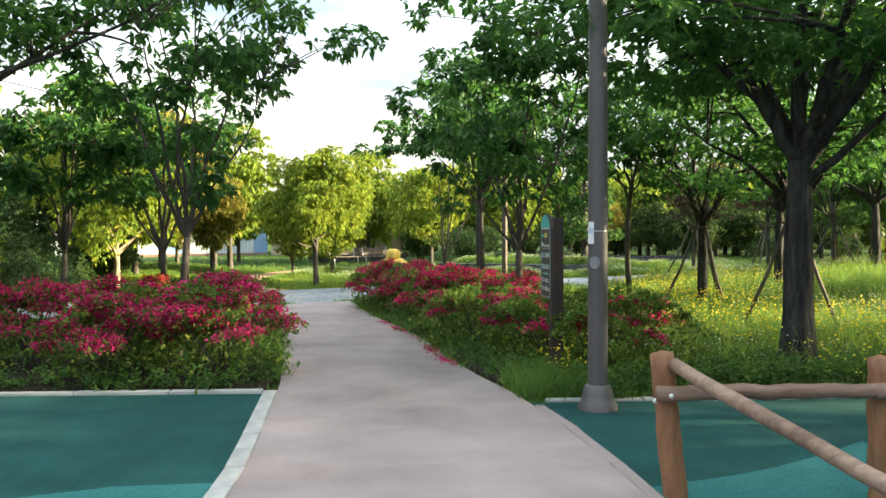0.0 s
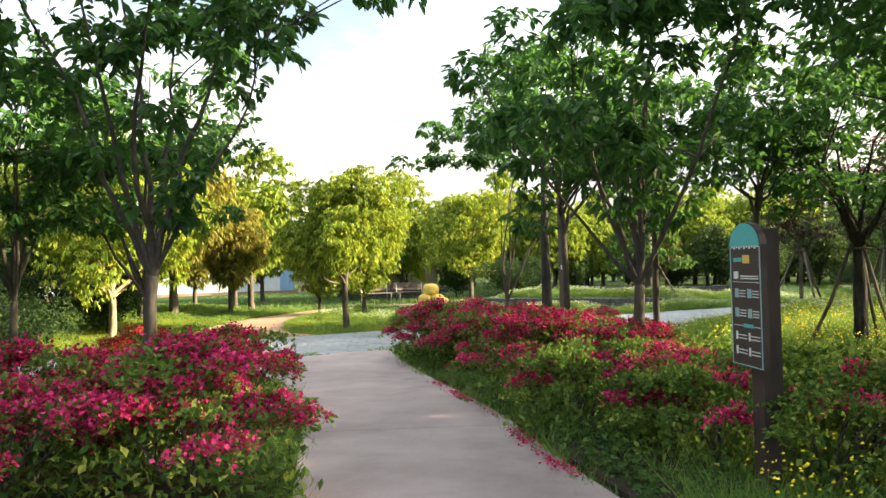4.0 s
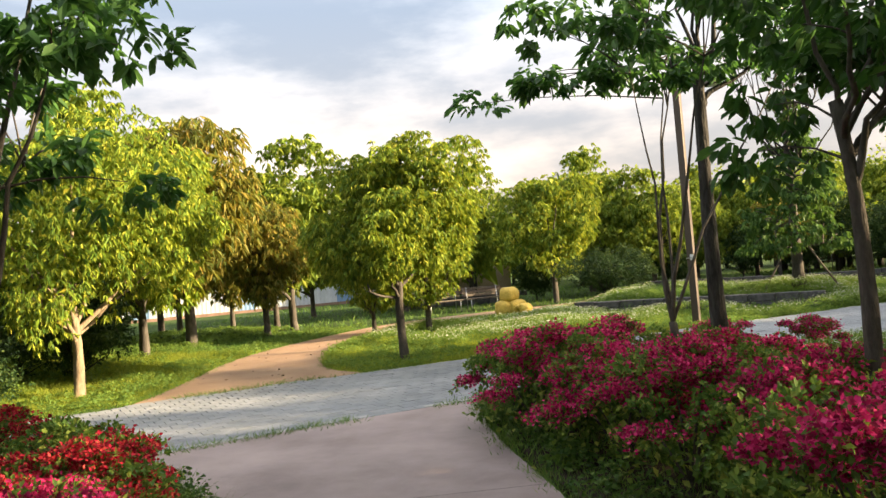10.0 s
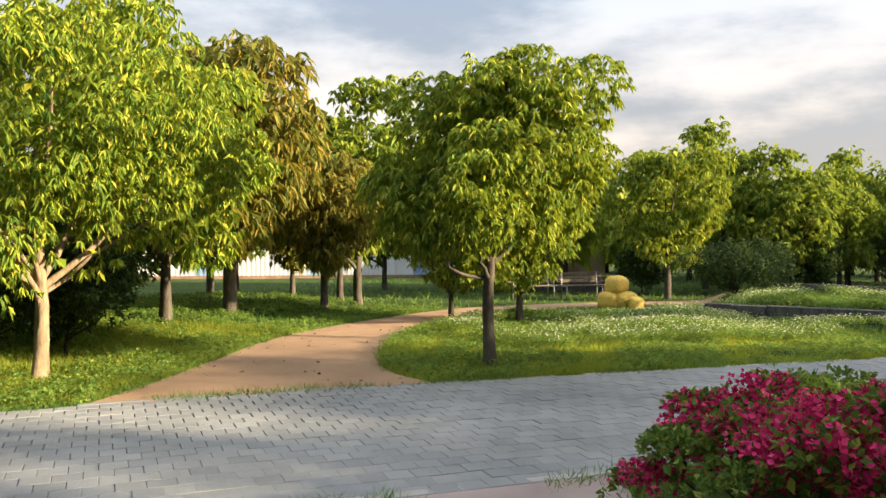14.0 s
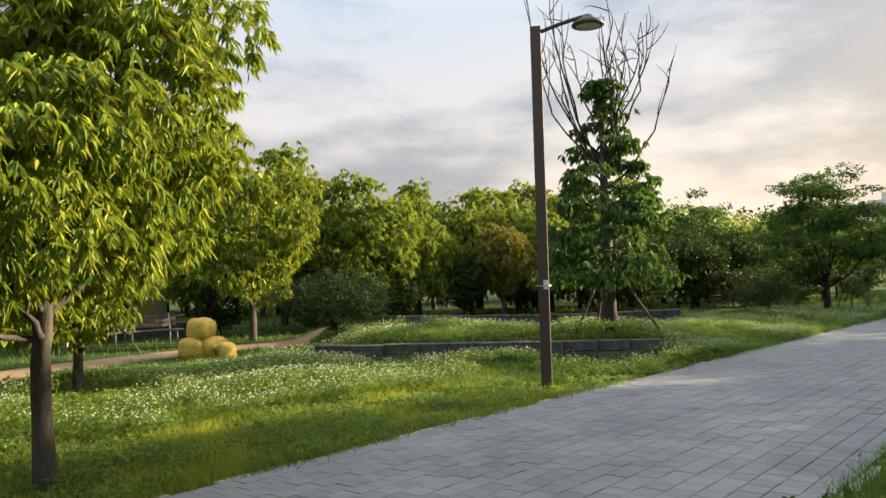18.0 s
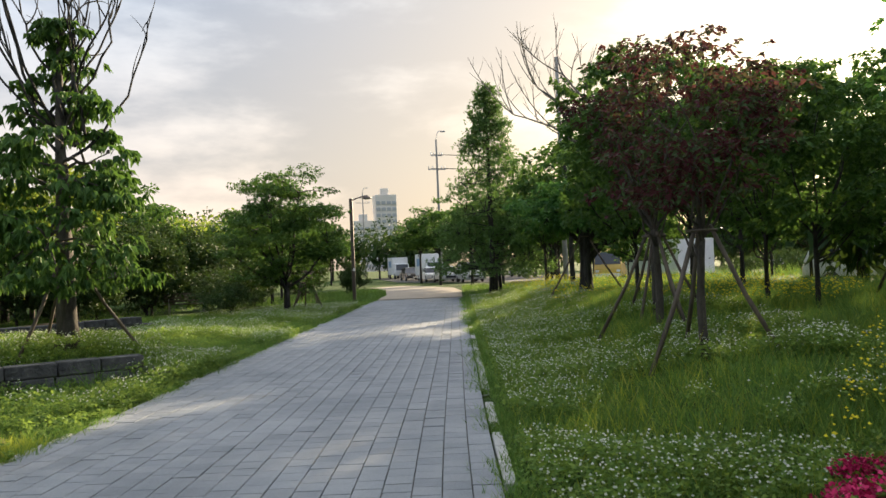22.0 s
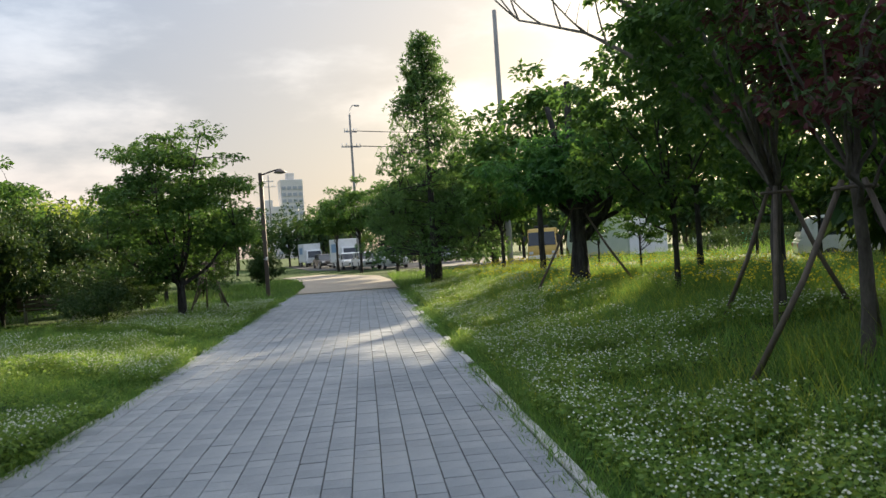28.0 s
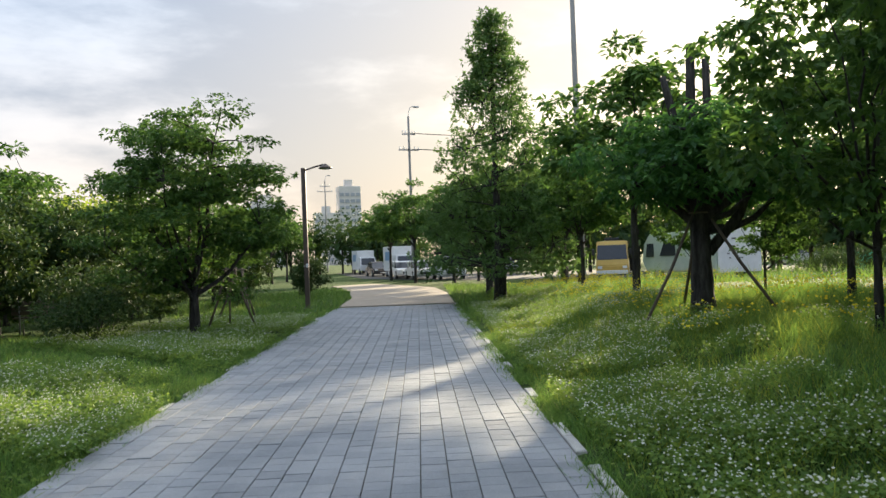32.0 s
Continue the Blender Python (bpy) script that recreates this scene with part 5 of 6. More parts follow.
def wheels(t, axles, half, r):
    for x in axles:
        for s in (-1, 1):
            w = turned("wheel", [(0.0, -0.1), (r * 0.62, -0.1), (r, -0.08), (r, 0.08), (r * 0.62, 0.1), (0.0, 0.1)], black_rubber, t, pose(x, s * (half - 0.1), r, 90), 20)
            turned("rim", [(0.0, 0.112), (r * 0.2, 0.115), (r * 0.55, 0.108), (r * 0.6, 0.1)], steel, w, pose(0, 0, 0, 180 if s > 0 else 0), 16)


def car(x, y, rz, paint, label, tall=False, length=4.6):
    t = thing("parked_car", pose(x, y, -0.02, 0, 0, rz), label, "car", "parked vehicles")
    L, H = length / 2, 1.72 if tall else 1.45
    belt = 1.06 if tall else 0.88
    part("body", prism([(-L, 0.32), (L - 0.1, 0.28), (L, 0.5), (L - 0.08, 0.74), (L * 0.42, belt), (-L * 0.9, belt + 0.02), (-L, belt - 0.15)], -0.9, 0.9, 0.06, 0.05), paint, t)
    back = -L * 0.93 if tall else -L * 0.74
    part("window", prism([(L * 0.44, belt - 0.02), (L * 0.1, H - 0.08), (back + 0.28, H - 0.08), (back, belt - 0.02)], -0.8, 0.8, 0.16, 0.02), glass_dark, t, "dark car glass")
    if tall:
        part("tail", prism([(back - 0.12, belt - 0.03), (back + 0.62, belt - 0.03), (back + 0.5, H - 0.07), (back + 0.16, H - 0.07)], -0.83, 0.83, 0.16, 0.03), paint, t)
        part("rear_window", prism([(back - 0.07, belt + 0.16), (back + 0.0, belt + 0.16), (back + 0.17, H - 0.17), (back + 0.1, H - 0.17)], -0.58, 0.58, 0.08, 0.01), glass_dark, t, "dark rear window")
    part("roof", prism([(L * 0.14, H - 0.1), (L * 0.02, H), (back + 0.4, H), (back + 0.22, H - 0.1)], -0.66, 0.66, 0.05, 0.025), paint, t)
    for s in (-1, 1):
        for px in (-0.05, -L * 0.45, back + 0.3):
            part("pillar", boxes((px - 0.055, s * 0.735 - 0.03, belt - 0.02, px + 0.055, s * 0.735 + 0.03, H - 0.09), bevel=0.01), paint, t)
        part("headlight", boxes((L - 0.2, s * 0.62 - 0.16, 0.6, L - 0.02, s * 0.62 + 0.16, 0.74), bevel=0.02), lens_clear, t, "clear headlight")
        part("tail_light", boxes((-L - 0.01, s * 0.68 - 0.12, 0.7, -L + 0.1, s * 0.68 + 0.12, 0.86), bevel=0.02), lens_red, t, "red tail light")
        part("mirror", boxes((L * 0.36, s * 0.98 - 0.08, belt, L * 0.36 + 0.1, s * 0.98 + 0.08, belt + 0.13), bevel=0.02), paint, t)
    part("grille", boxes((L - 0.03, -0.45, 0.42, L + 0.012, 0.45, 0.6), bevel=0.01), black_rubber, t)
    part("number_plate", boxes((L - 0.02, -0.25, 0.34, L + 0.02, 0.25, 0.42)), white_paint, t)
    wheels(t, (L * 0.62, -L * 0.6), 0.92, 0.33)
    return t


car(57.1, 58.4, 222, car_white, "white sport utility car parked at the kerb", True)
car(58.6, 61.8, 224, car_white, "white saloon car parked at the kerb")
car(62.0, 65.8, 226, car_white, "white saloon car parked behind another")
car(70.3, 74.5, 228, car_black, "black car parked at the kerb")
car(77.5, 37.0, 95, car_silver, "silver saloon car parked beyond the meadow")
car(33.6, 25.5, 280, car_white, "white estate car parked behind the trees", True, 4.9)
car(74.0, 62.5, 225, car_silver, "grey car parked at the kerb")


def box_van(x, y, rz, label):
    t = thing("box_van", pose(x, y, 0, 0, 0, rz), label, "van", "parked vehicles")
    part("cargo_box", boxes((-2.6, -1.0, 0.55, 1.0, 1.0, 2.75), bevel=0.04), white_paint, t)
    part("cab", prism([(1.02, 0.45), (2.6, 0.45), (2.65, 1.0), (2.2, 1.95), (1.02, 2.0)], -0.95, 0.95, 0.08, 0.04), white_paint, t)
    part("windscreen", prism([(2.35, 1.1), (2.66, 1.1), (2.3, 1.85), (2.15, 1.85)], -0.8, 0.8, 0.05, 0.01), glass_dark, t, "dark windscreen")
    part("logo_panel", boxes((-1.8, -1.012, 1.5, 0.2, -0.995, 2.3)), panel_blue, t, "plain blue panel")
    wheels(t, (1.9, -1.6), 0.98, 0.36)


box_van(66.8, 69.4, 228, "white box van with a blue panel parked at the kerb")
box_van(81.4, 84.7, 228, "white camper van parked far down the road")

bus = thing("minibus", pose(60.5, 47.0, -0.25, 0, 0, 198), "cream and yellow minibus with a dark windscreen", "bus", "parked vehicles")
part("body", prism([(-3.4, 0.4), (3.3, 0.35), (3.42, 0.9), (3.3, 1.5), (3.0, 2.5), (-3.4, 2.6)], -1.05, 1.05, 0.08, 0.06), bus_yellow, bus)
part("windscreen", prism([(3.1, 1.3), (3.37, 1.3), (3.1, 2.25), (2.9, 2.25)], -0.98, 0.98, 0.06, 0.02), glass_dark, bus, "wide dark windscreen")
for s in (-1, 1):
    for k in range(4):
        part("side_window", boxes((-2.9 + 1.35 * k, s * 1.02 - 0.025, 1.35, -1.72 + 1.35 * k, s * 1.02 + 0.025, 2.1), bevel=0.01), glass_dark, bus, "dark side window")
    part("headlight", boxes((3.28, s * 0.8 - 0.14, 0.7, 3.44, s * 0.8 + 0.14, 0.88), bevel=0.02), lens_clear, bus, "clear headlight")
    part("mirror", boxes((3.3, s * 1.2 - 0.1, 1.6, 3.4, s * 1.2 + 0.1, 2.0), bevel=0.03), black_rubber, bus)
part("bumper", boxes((3.35, -1.0, 0.35, 3.5, 1.0, 0.6), bevel=0.03), white_paint, bus, "white bumper")
part("roof_sign", boxes((2.4, -0.5, 2.55, 2.7, 0.5, 2.72), bevel=0.02), glass_dark, bus)
wheels(bus, (2.3, -2.1), 1.05, 0.4)

camper_green = surface("camper_green", (0.38, 0.45, 0.38), (0.48, 0.54, 0.46), 1.5, 0.5, 0, 0.1, 0.004, 30, speck=0.15)
camper = thing("camping_trailer", pose(47.83, 38.08, 0, 0, 0, 48), "pale green and white camping trailer parked in the trees", "trailer", "parked vehicles")
part("body", prism([(-3.15, 0.45), (3.0, 0.45), (3.4, 1.0), (3.2, 1.9), (2.7, 2.4), (-3.15, 2.45)], -1.2, 1.2, 0.04, 0.06), camper_green, camper)
part("rear_wall", boxes((-3.22, -1.15, 0.42, -3.16, 1.15, 2.42), bevel=0.01), white_paint, camper, "white rear wall")
part("side_window", prism([(0.2, 1.25), (1.6, 1.25), (1.2, 1.9), (0.2, 1.9)], 1.19, 1.22, 0.0, 0.0), glass_dark, camper, "dark side window")
part("front_window", prism([(2.2, 1.2), (2.95, 1.2), (2.8, 1.9), (2.2, 1.9)], 1.19, 1.22, 0.0, 0.0), glass_dark, camper, "dark side window")
crng = random.Random(9)
for k in range(16):
    yy, zz = crng.uniform(-0.9, 0.7), crng.choice([1.95, 1.6, 1.45, 1.25, 1.05])
    part("marking", boxes((-3.235, yy, zz, -3.218, yy + crng.uniform(0.08, 0.24), zz + 0.05)), black_rubber, camper, "small black marking")
wheels(camper, (-1.9, 2.0), 1.15, 0.34)
net_green = surface("net_green", (0.05, 0.28, 0.16), (0.10, 0.42, 0.26), 4, 0.7, 0, 0.3, 0.01, 60, speck=0.4)
NET = thing("net_fence", pose(54.1, 32.2, 0, 0, 0, -85), "green netting fence between steel posts", "fence")
for i in range(2):
    part("netting", boxes((i * 1.5 + 0.03, -0.006, 0.1, i * 1.5 + 1.47, 0.006, 1.15)), net_green, NET)
    part("post", boxes((i * 1.5 - 0.025, -0.025, -0.1, i * 1.5 + 0.025, 0.025, 1.25)), steel, NET)

# ---- poles and cables ----
pole_concrete = surface("pole_concrete", (0.2, 0.2, 0.19), (0.3, 0.29, 0.28), 2, 0.85, 0, 0.2, 0.005, 40, (1, 1, 0.3), 0.25)


def utility_pole(x, y, high, rz, arms, lamp=False, label="grey concrete utility pole with crossarms"):
    t = thing("utility_pole", pose(x, y, 0, 0, 0, rz), label, "utility pole")
    turned("pole", [(0.15, -0.2), (0.13, high * 0.5), (0.1, high), (0.0, high + 0.02)], pole_concrete, t, sides=12)
    for z, half in arms:
        bar = part("crossarm", boxes((-half, -0.05, z - 0.05, half * 0.9, 0.05, z + 0.05), bevel=0.01), steel, t)
        for k in (-0.92, -0.5, 0.5, 0.85):
            turned("insulator", [(0.0, 0.28), (0.05, 0.26), (0.03, 0.2), (0.06, 0.16), (0.03, 0.1), (0.05, 0.04), (0.0, 0.0)], white_paint, bar, pose(half * k, 0, z + 0.05), 8)
    if lamp:
        part("lamp_arm", tubes_mesh("lamp_arm", [tube(bezier((0, 0, high - 0.3), (0, 0, high + 1.0), (0.6, 0, high + 0.9), 8), np.full(8, 0.035), 6)], steel), None, t)
        part("lamp_head", boxes((0.5, -0.1, high + 0.78, 1.0, 0.1, high + 0.92), bevel=0.03), steel, t)
    return t


utility_pole(65.7, 67.2, 14.2, -35, ((12.6, 0.65), (11.2, 1.0)), True)
utility_pole(112, 116, 15.5, -35, ((14.5, 0.9), (13.6, 1.4)), True)
utility_pole(39.0, 40.7, 12.5, 10, (), False, "plain tall grey utility pole behind the trees")
for dz, dx, dy in ((12.7, 0.4, -0.3), (12.7, -0.4, 0.3), (11.3, 0.6, -0.45), (11.3, -0.6, 0.4)):
    a, b = Vector((65.7 + dx, 67.2 + dy, dz)), Vector((96.0 + dx, 40.0 + dy, dz + 1.2))
    line = [a.lerp(b, s) - Vector((0, 0, 1.6 * 4 * s * (1 - s) * 0.5)) for s in np.linspace(0, 1, 14)]
    tagged(new("power_cable", tubes_mesh("power_cable", [tube([tuple(p) for p in line], np.full(14, 0.022), 5, False)], black_rubber)), "thin sagging black power cable between poles", "cable")

# ---- far buildings, hill, woods ----
flat_wall = surface("flat_wall", (0.60, 0.57, 0.54), (0.72, 0.68, 0.64), 0.2, 0.85, 0, 0.1, 0.01, 3, speck=0.1)
flat_glass = plain("flat_glass", (0.42, 0.44, 0.48), 0.5)


def flats(x, y, w, d, h, rz, label):
    t = thing("apartment_building", pose(x, y, -1, 0, 0, rz), label, "building", "far apartment blocks")
    part("wall", boxes((-w / 2, -d / 2, 0, w / 2, d / 2, h), bevel=0.2), flat_wall, t)
    part("roof", boxes((-w * 0.18, -d * 0.2, h, w * 0.18, d * 0.2, h + 3.5), bevel=0.2), flat_wall, t, "roof plant room")
    me = bpy.data.meshes.new("window")
    bm = boxes((-w * 0.09, -0.2, 0, w * 0.09, 0.25, 1.6))
    bm.to_mesh(me)
    bm.free()
    me.materials.append(flat_glass)
    for k in range(int((h - 3) / 3.2)):
        for c in range(4):
            ob = new("window", me)
            ob.parent = t
            ob.location = (-w * 0.375 + w * 0.25 * c, -d / 2 - 0.1, 3 + 3.2 * k)


flats(321, 277, 11, 9, 40, -41, "pale high apartment tower on the skyline")
flats(314, 286, 12, 9, 27, -45, "pale apartment block on the skyline")
flats(292, 306, 18, 10, 33, -45, "pale apartment block on the skyline")

hill_green = surface("hill_green", (0.10, 0.13, 0.13), (0.15, 0.18, 0.17), 0.05, 0.95, 0, 0.5, 0.5, 0.6, speck=0.3, spec=0.1)
v, f = [], []
for i in range(41):
    xx = -120 + 8 * i
    hh = 30 * math.exp(-((xx - 84) / 75) ** 2) + 3 * math.sin(xx * 0.11) + 26 * math.exp(-((xx + 70) / 60) ** 2)
    v += [(xx, 395, -4), (xx, 405, max(hh, 2)), (xx, 430, -4)]
f = [q for i in range(40) for q in ((3 * i, 3 * i + 3, 3 * i + 4, 3 * i + 1), (3 * i + 1, 3 * i + 4, 3 * i + 5, 3 * i + 2))]
tagged(new("backdrop_hill", np_mesh("backdrop_hill", v, f, hill_green, True)), "hazy wooded hill on the horizon", "hill", kind="structure")

wrng = np.random.default_rng(91)


def woods(name, arc, n, low, high, leaf, mat, label, per=240):
    """A far belt of trees: uneven crowns side by side."""
    k = np.linspace(0, len(arc) - 1, n)
    line = np.stack([np.interp(k, np.arange(len(arc)), np.array(arc)[:, c]) for c in (0, 1)], 1) + wrng.normal(size=(n, 2)) * 2.2
    top = wrng.uniform(low, high, n)
    w = np.repeat(np.arange(n), per)
    d = unit(wrng.normal(size=(len(w), 3)))
    r = top[w] * 0.42
    p = np.stack([line[w, 0], line[w, 1], top[w] * 0.56], 1) + d * (r * (0.72 + 0.14 * np.sin(d[:, 0] * 6 + w) * np.cos(d[:, 1] * 5 + 2 * w) + wrng.uniform(0, 0.16, len(w))))[:, None] * [1, 1, 1.05]
    p[:, 2] = np.maximum(p[:, 2], 0.3)
    vv, ff = leaf_arrays(wrng, p, d + wrng.normal(size=p.shape) * 0.7, leaf, leaf * 0.3, 0.3)
    w = np.repeat(np.arange(n), 70)
    d = unit(wrng.normal(size=(len(w), 3)))
    p = np.stack([line[w, 0], line[w, 1], top[w] * 0.52], 1) + d * (top[w] * 0.42 * wrng.uniform(0.15, 0.62, len(w)))[:, None] * [1, 1, 1.1]
    vv, ff = join_parts([(vv, ff), leaf_arrays(wrng, p, wrng.normal(size=p.shape), 1.1, 0.42, 0.2)])
    tagged(new(name, np_mesh(name, vv, ff, mat)), label, "woods", kind="stuff")
    posts = [tube([(x, y, -0.2), (x + wrng.normal() * 0.2, y, hh * 0.5)], [0.16, 0.1], 6, False) for (x, y), hh in zip(line, top)]
    tagged(new(name + "_trunks", tubes_mesh(name + "_trunks", posts, bark_dark)), "dark trunks of far trees", "woods", kind="stuff")


woods("woods_north", [(-70, 20), (-50, 48), (-30, 62), (-10, 68), (8, 70), (24, 70), (40, 78)], 70, 5.5, 8.0, 0.36, leaf_olive, "belt of green trees beyond the park", 420)
woods("woods_east", [(52, 92), (75, 105), (100, 90), (105, 60), (98, 36), (90, 15), (80, -10), (60, -30)], 80, 6.0, 9.5, 0.55, leaf_dark, "belt of green trees beyond the car park", 330)
woods("woods_car_park", [(90, 98), (82, 80), (76, 64), (71, 52), (65, 42), (61, 34), (56, 27)], 28, 5.0, 7.5, 0.4, leaf_dark, "trees behind the parked vehicles", 420)
woods("woods_near_east", [(28, 17), (34, 19), (40, 20), (52, 23), (62, 28)], 34, 3.2, 4.8, 0.36, leaf_dark, "trees along the car park", 420)
woods("thicket_west", [(-22, 6), (-19, 12), (-17, 17), (-18, 23), (-20, 28)], 20, 4.5, 6.5, 0.45, leaf_round, "dense green thicket west of the path", 420)
woods("thicket_north", [(-34, 60), (-16, 64), (-4, 64), (4, 58), (12, 57), (20, 57), (27, 58), (34, 62)], 40, 4.0, 5.6, 0.3, leaf_olive, "dense green thicket behind the lawn", 600)
# never in view: belt added to keep low sun off the path
woods("woods_playground", [(27, -26), (26, -10), (27, 4), (28, 11)], 46, 6.2, 8.0, 0.5, leaf_far, "unseen tree belt added to shade the playground", 260)
woods("woods_south", [(30, -25), (10, -40), (-15, -38), (-45, -20), (-60, 0)], 40, 6, 9, 0.9, leaf_far, "belt of trees behind the playground")
road = surface("road_asphalt", (0.045, 0.045, 0.047), (0.075, 0.074, 0.073), 0.7, 0.9, 0, 0.3, 0.005, 90, speck=0.35, spec=0.3)
slab("road", [(54.5, 40), (62, 38), (75, 56), (100, 90), (90, 96), (62, 70), (54.5, 57)], 0.004, road, "dark asphalt road with parked vehicles", "road")
slab("car_park", [(33, 22), (80, 30), (80, 40), (44, 41), (38, 33)], 0.002, surface("dusty_gravel", (0.17, 0.155, 0.125), (0.29, 0.26, 0.21), 0.8, 0.95, 0, 0.5, 0.01, 60, speck=0.4), "dusty gravel car park", "car park")

# ---- azalea beds ----
PINK = "azalea bush covered in magenta blossom"
kinds = [azalea(101, 0.86, 0.98, 3000, 2300, blossom, PINK), azalea(102, 0.84, 0.9, 3000, 2000, blossom, "azalea bush with scattered magenta blossom"),
         azalea(103, 0.84, 0.9, 3000, 1500, blossom_red, "azalea bush with scarlet blossom"), azalea(104, 0.84, 0.86, 3200, 600, blossom, "mostly green azalea bush with few blossoms"),
         azalea(105, 0.86, 0.94, 3000, 2100, blossom_red, "azalea bush with crimson blossom")]
brng = random.Random(7)
spots, BEDS = [], []


def bed(poly, gap, weights, smin, smax):
    BEDS.append(poly)
    xs, ys = [p[0] for p in poly], [p[1] for p in poly]
    y = min(ys) + 0.2
    row = 0
    while y < max(ys):
        x = min(xs) + (row % 2) * gap / 2
        while x < max(xs):
            px, py = x + brng.uniform(-0.18, 0.18), y + brng.uniform(-0.18, 0.18)
            if inside(np.array([px]), np.array([py]), poly)[0]:
                spots.append((px, py, brng.choices(range(5), weights)[0], brng.uniform(0, 360), brng.uniform(smin, smax)))
            x += gap
        y += gap * 0.87
        row += 1


bed([(-4.6, 10.5), (0.72, 10.62), (0.6, 11.5), (0.35, 12.4), (-0.5, 11.9), (-4.6, 11.75)], 0.98, (9, 4, 0, 0, 1), 0.9, 1.02)
bed([(0.15, 12.7), (-0.2, 14.0), (-0.65, 15.5), (-1.95, 16.9), (-3.0, 17.6), (-3.7, 17.3), (-2.6, 16.0), (-1.8, 14.4), (-1.4, 13.0)], 0.95, (1, 2, 5, 4, 2), 0.8, 0.98)
bed([(4.5, 10.85), (5.3, 10.95), (5.2, 11.9), (4.7, 13.0), (4.1, 14.2), (3.4, 15.4), (2.6, 14.9), (2.8, 13.9), (3.05, 12.7), (3.55, 11.5)], 0.94, (1, 3, 0, 8, 0), 0.84, 1.0)
bed([(2.6, 14.7), (3.4, 15.4), (2.9, 17.6), (2.6, 19.0), (3.3, 20.6), (4.6, 22.4), (4.3, 23.2), (2.8, 22.4), (1.4, 21.7), (0.7, 21.2), (0.65, 20.4), (0.85, 19.2), (1.55, 17.4)], 0.95, (6, 6, 0, 5, 0), 0.88, 1.05)
used = set()
for px, py, k, rz, s in spots:
    s = s * 0.66 if py > 20.6 and px > 1.7 else s
    k = brng.choice((0, 1)) if k == 3 and 14.9 < py < 19.0 and 1.0 < px < 3.2 else k
    k = 3 if px < 1.6 and py > 20.3 else (1 if py > 20.3 and k > 1 else k)
    if k in used:
        again(kinds[k], px, py, rz, s)
    else:
        used.add(k)
        place(kinds[k], px, py, rz, s)

# bare soil under the azaleas
bed_soil = surface("bed_soil", (0.022, 0.018, 0.013), (0.065, 0.052, 0.037), 5, 0.95, 0, 0.8, 0.02, 40, speck=0.5, spec=0.1)
foot_r = np.array([p for p in ENTRY_R if 10.3 < p[1] < 20.6])
foot_l = np.array([p for p in ENTRY_L if 12.9 < p[1] < 17.6])
SOIL = [np.array([(-4.7, 9.98), (-1.3, 10.02), (1.02, 10.24), (0.85, 11.2), (0.42, 12.8), (-0.5, 12.1), (-4.7, 11.9)]),
        np.concatenate([offset_line(foot_r, -0.06), offset_line(foot_r, -0.95)[::-1]]),
        np.concatenate([offset_line(foot_l, 0.06), offset_line(foot_l, 0.9)[::-1]])]
for poly in SOIL:
    slab("bed_soil", poly, 0.012, bed_soil, "dark bare soil under the azaleas", "soil", 0.05, 0.4)
    BEDS.append(poly)

# fallen petals along the bed
lrng = np.random.default_rng(15)
q = offset_line(ENTRY_R, 0.03)
q = q[(q[:, 1] > 11.5) & (q[:, 1] < 20.5)]
k = lrng.integers(0, len(q) - 1, 2600)
p = q[k] + (q[k + 1] - q[k]) * lrng.uniform(0, 1, (2600, 1)) + np.abs(lrng.normal(size=(2600, 1))) * np.array([[-0.055, 0.0]]) + lrng.normal(size=(2600, 2)) * 0.035
keep = (p[:, 1] < 17.5) & (np.sin(p[:, 1] * 2.1) + np.sin(p[:, 1] * 5.3 + 1) + lrng.normal(size=2600) * 0.6 > 0.5)
p = p[keep]
c = np.stack([p[:, 0], p[:, 1], ground_z(p[:, 0], p[:, 1]) + 0.008], 1)
v, f = leaf_arrays(lrng, c, lrng.normal(size=c.shape) * [1, 1, 0.12], 0.032, 0.014, 0.0)
tagged(new("fallen_petals", np_mesh("fallen_petals", v, f, blossom)), "magenta petals fallen along the path edge", "petals", kind="stuff")

# dry leaves blown onto the paths
p = np.concatenate([np.stack([lrng.uniform(-6.2, -2.6, 70), lrng.uniform(24.5, 33, 70)], 1)])
ok = inside(p[:, 0], p[:, 1], RED_POLY)
p = p[ok]
c = np.stack([p[:, 0], p[:, 1], ground_z(p[:, 0], p[:, 1]) + 0.014], 1)
v, f = leaf_arrays(lrng, c, lrng.normal(size=c.shape) * [1, 1, 0.1], 0.06, 0.018, 0.0)
tagged(new("fallen_leaves", np_mesh("fallen_leaves", v, f, leaf_dry)), "scattered dry brown leaves on a reddish path", "leaves", kind="stuff")

# ---- grass, clover, wild flowers ----
grng = np.random.default_rng(77)


def scatter(n, x0, x1, y0, y1, keep=None):
    px, py = grng.uniform(x0, x1, n), grng.uniform(y0, y1, n)
    ok = np.ones(n, bool)
    for poly in HARD:
        ok &= ~inside(px, py, poly)
    if keep is not None:
        ok &= keep(px, py)
    return px[ok], py[ok]


def patch(px, py, scale, seed):
    """A slow random field, from 0 to 1."""
    return 0.5 + 0.25 * (np.sin(px * scale + seed) + np.sin(py * scale * 1.3 + 1.7 * seed) * np.cos(px * scale * 0.6 - seed))


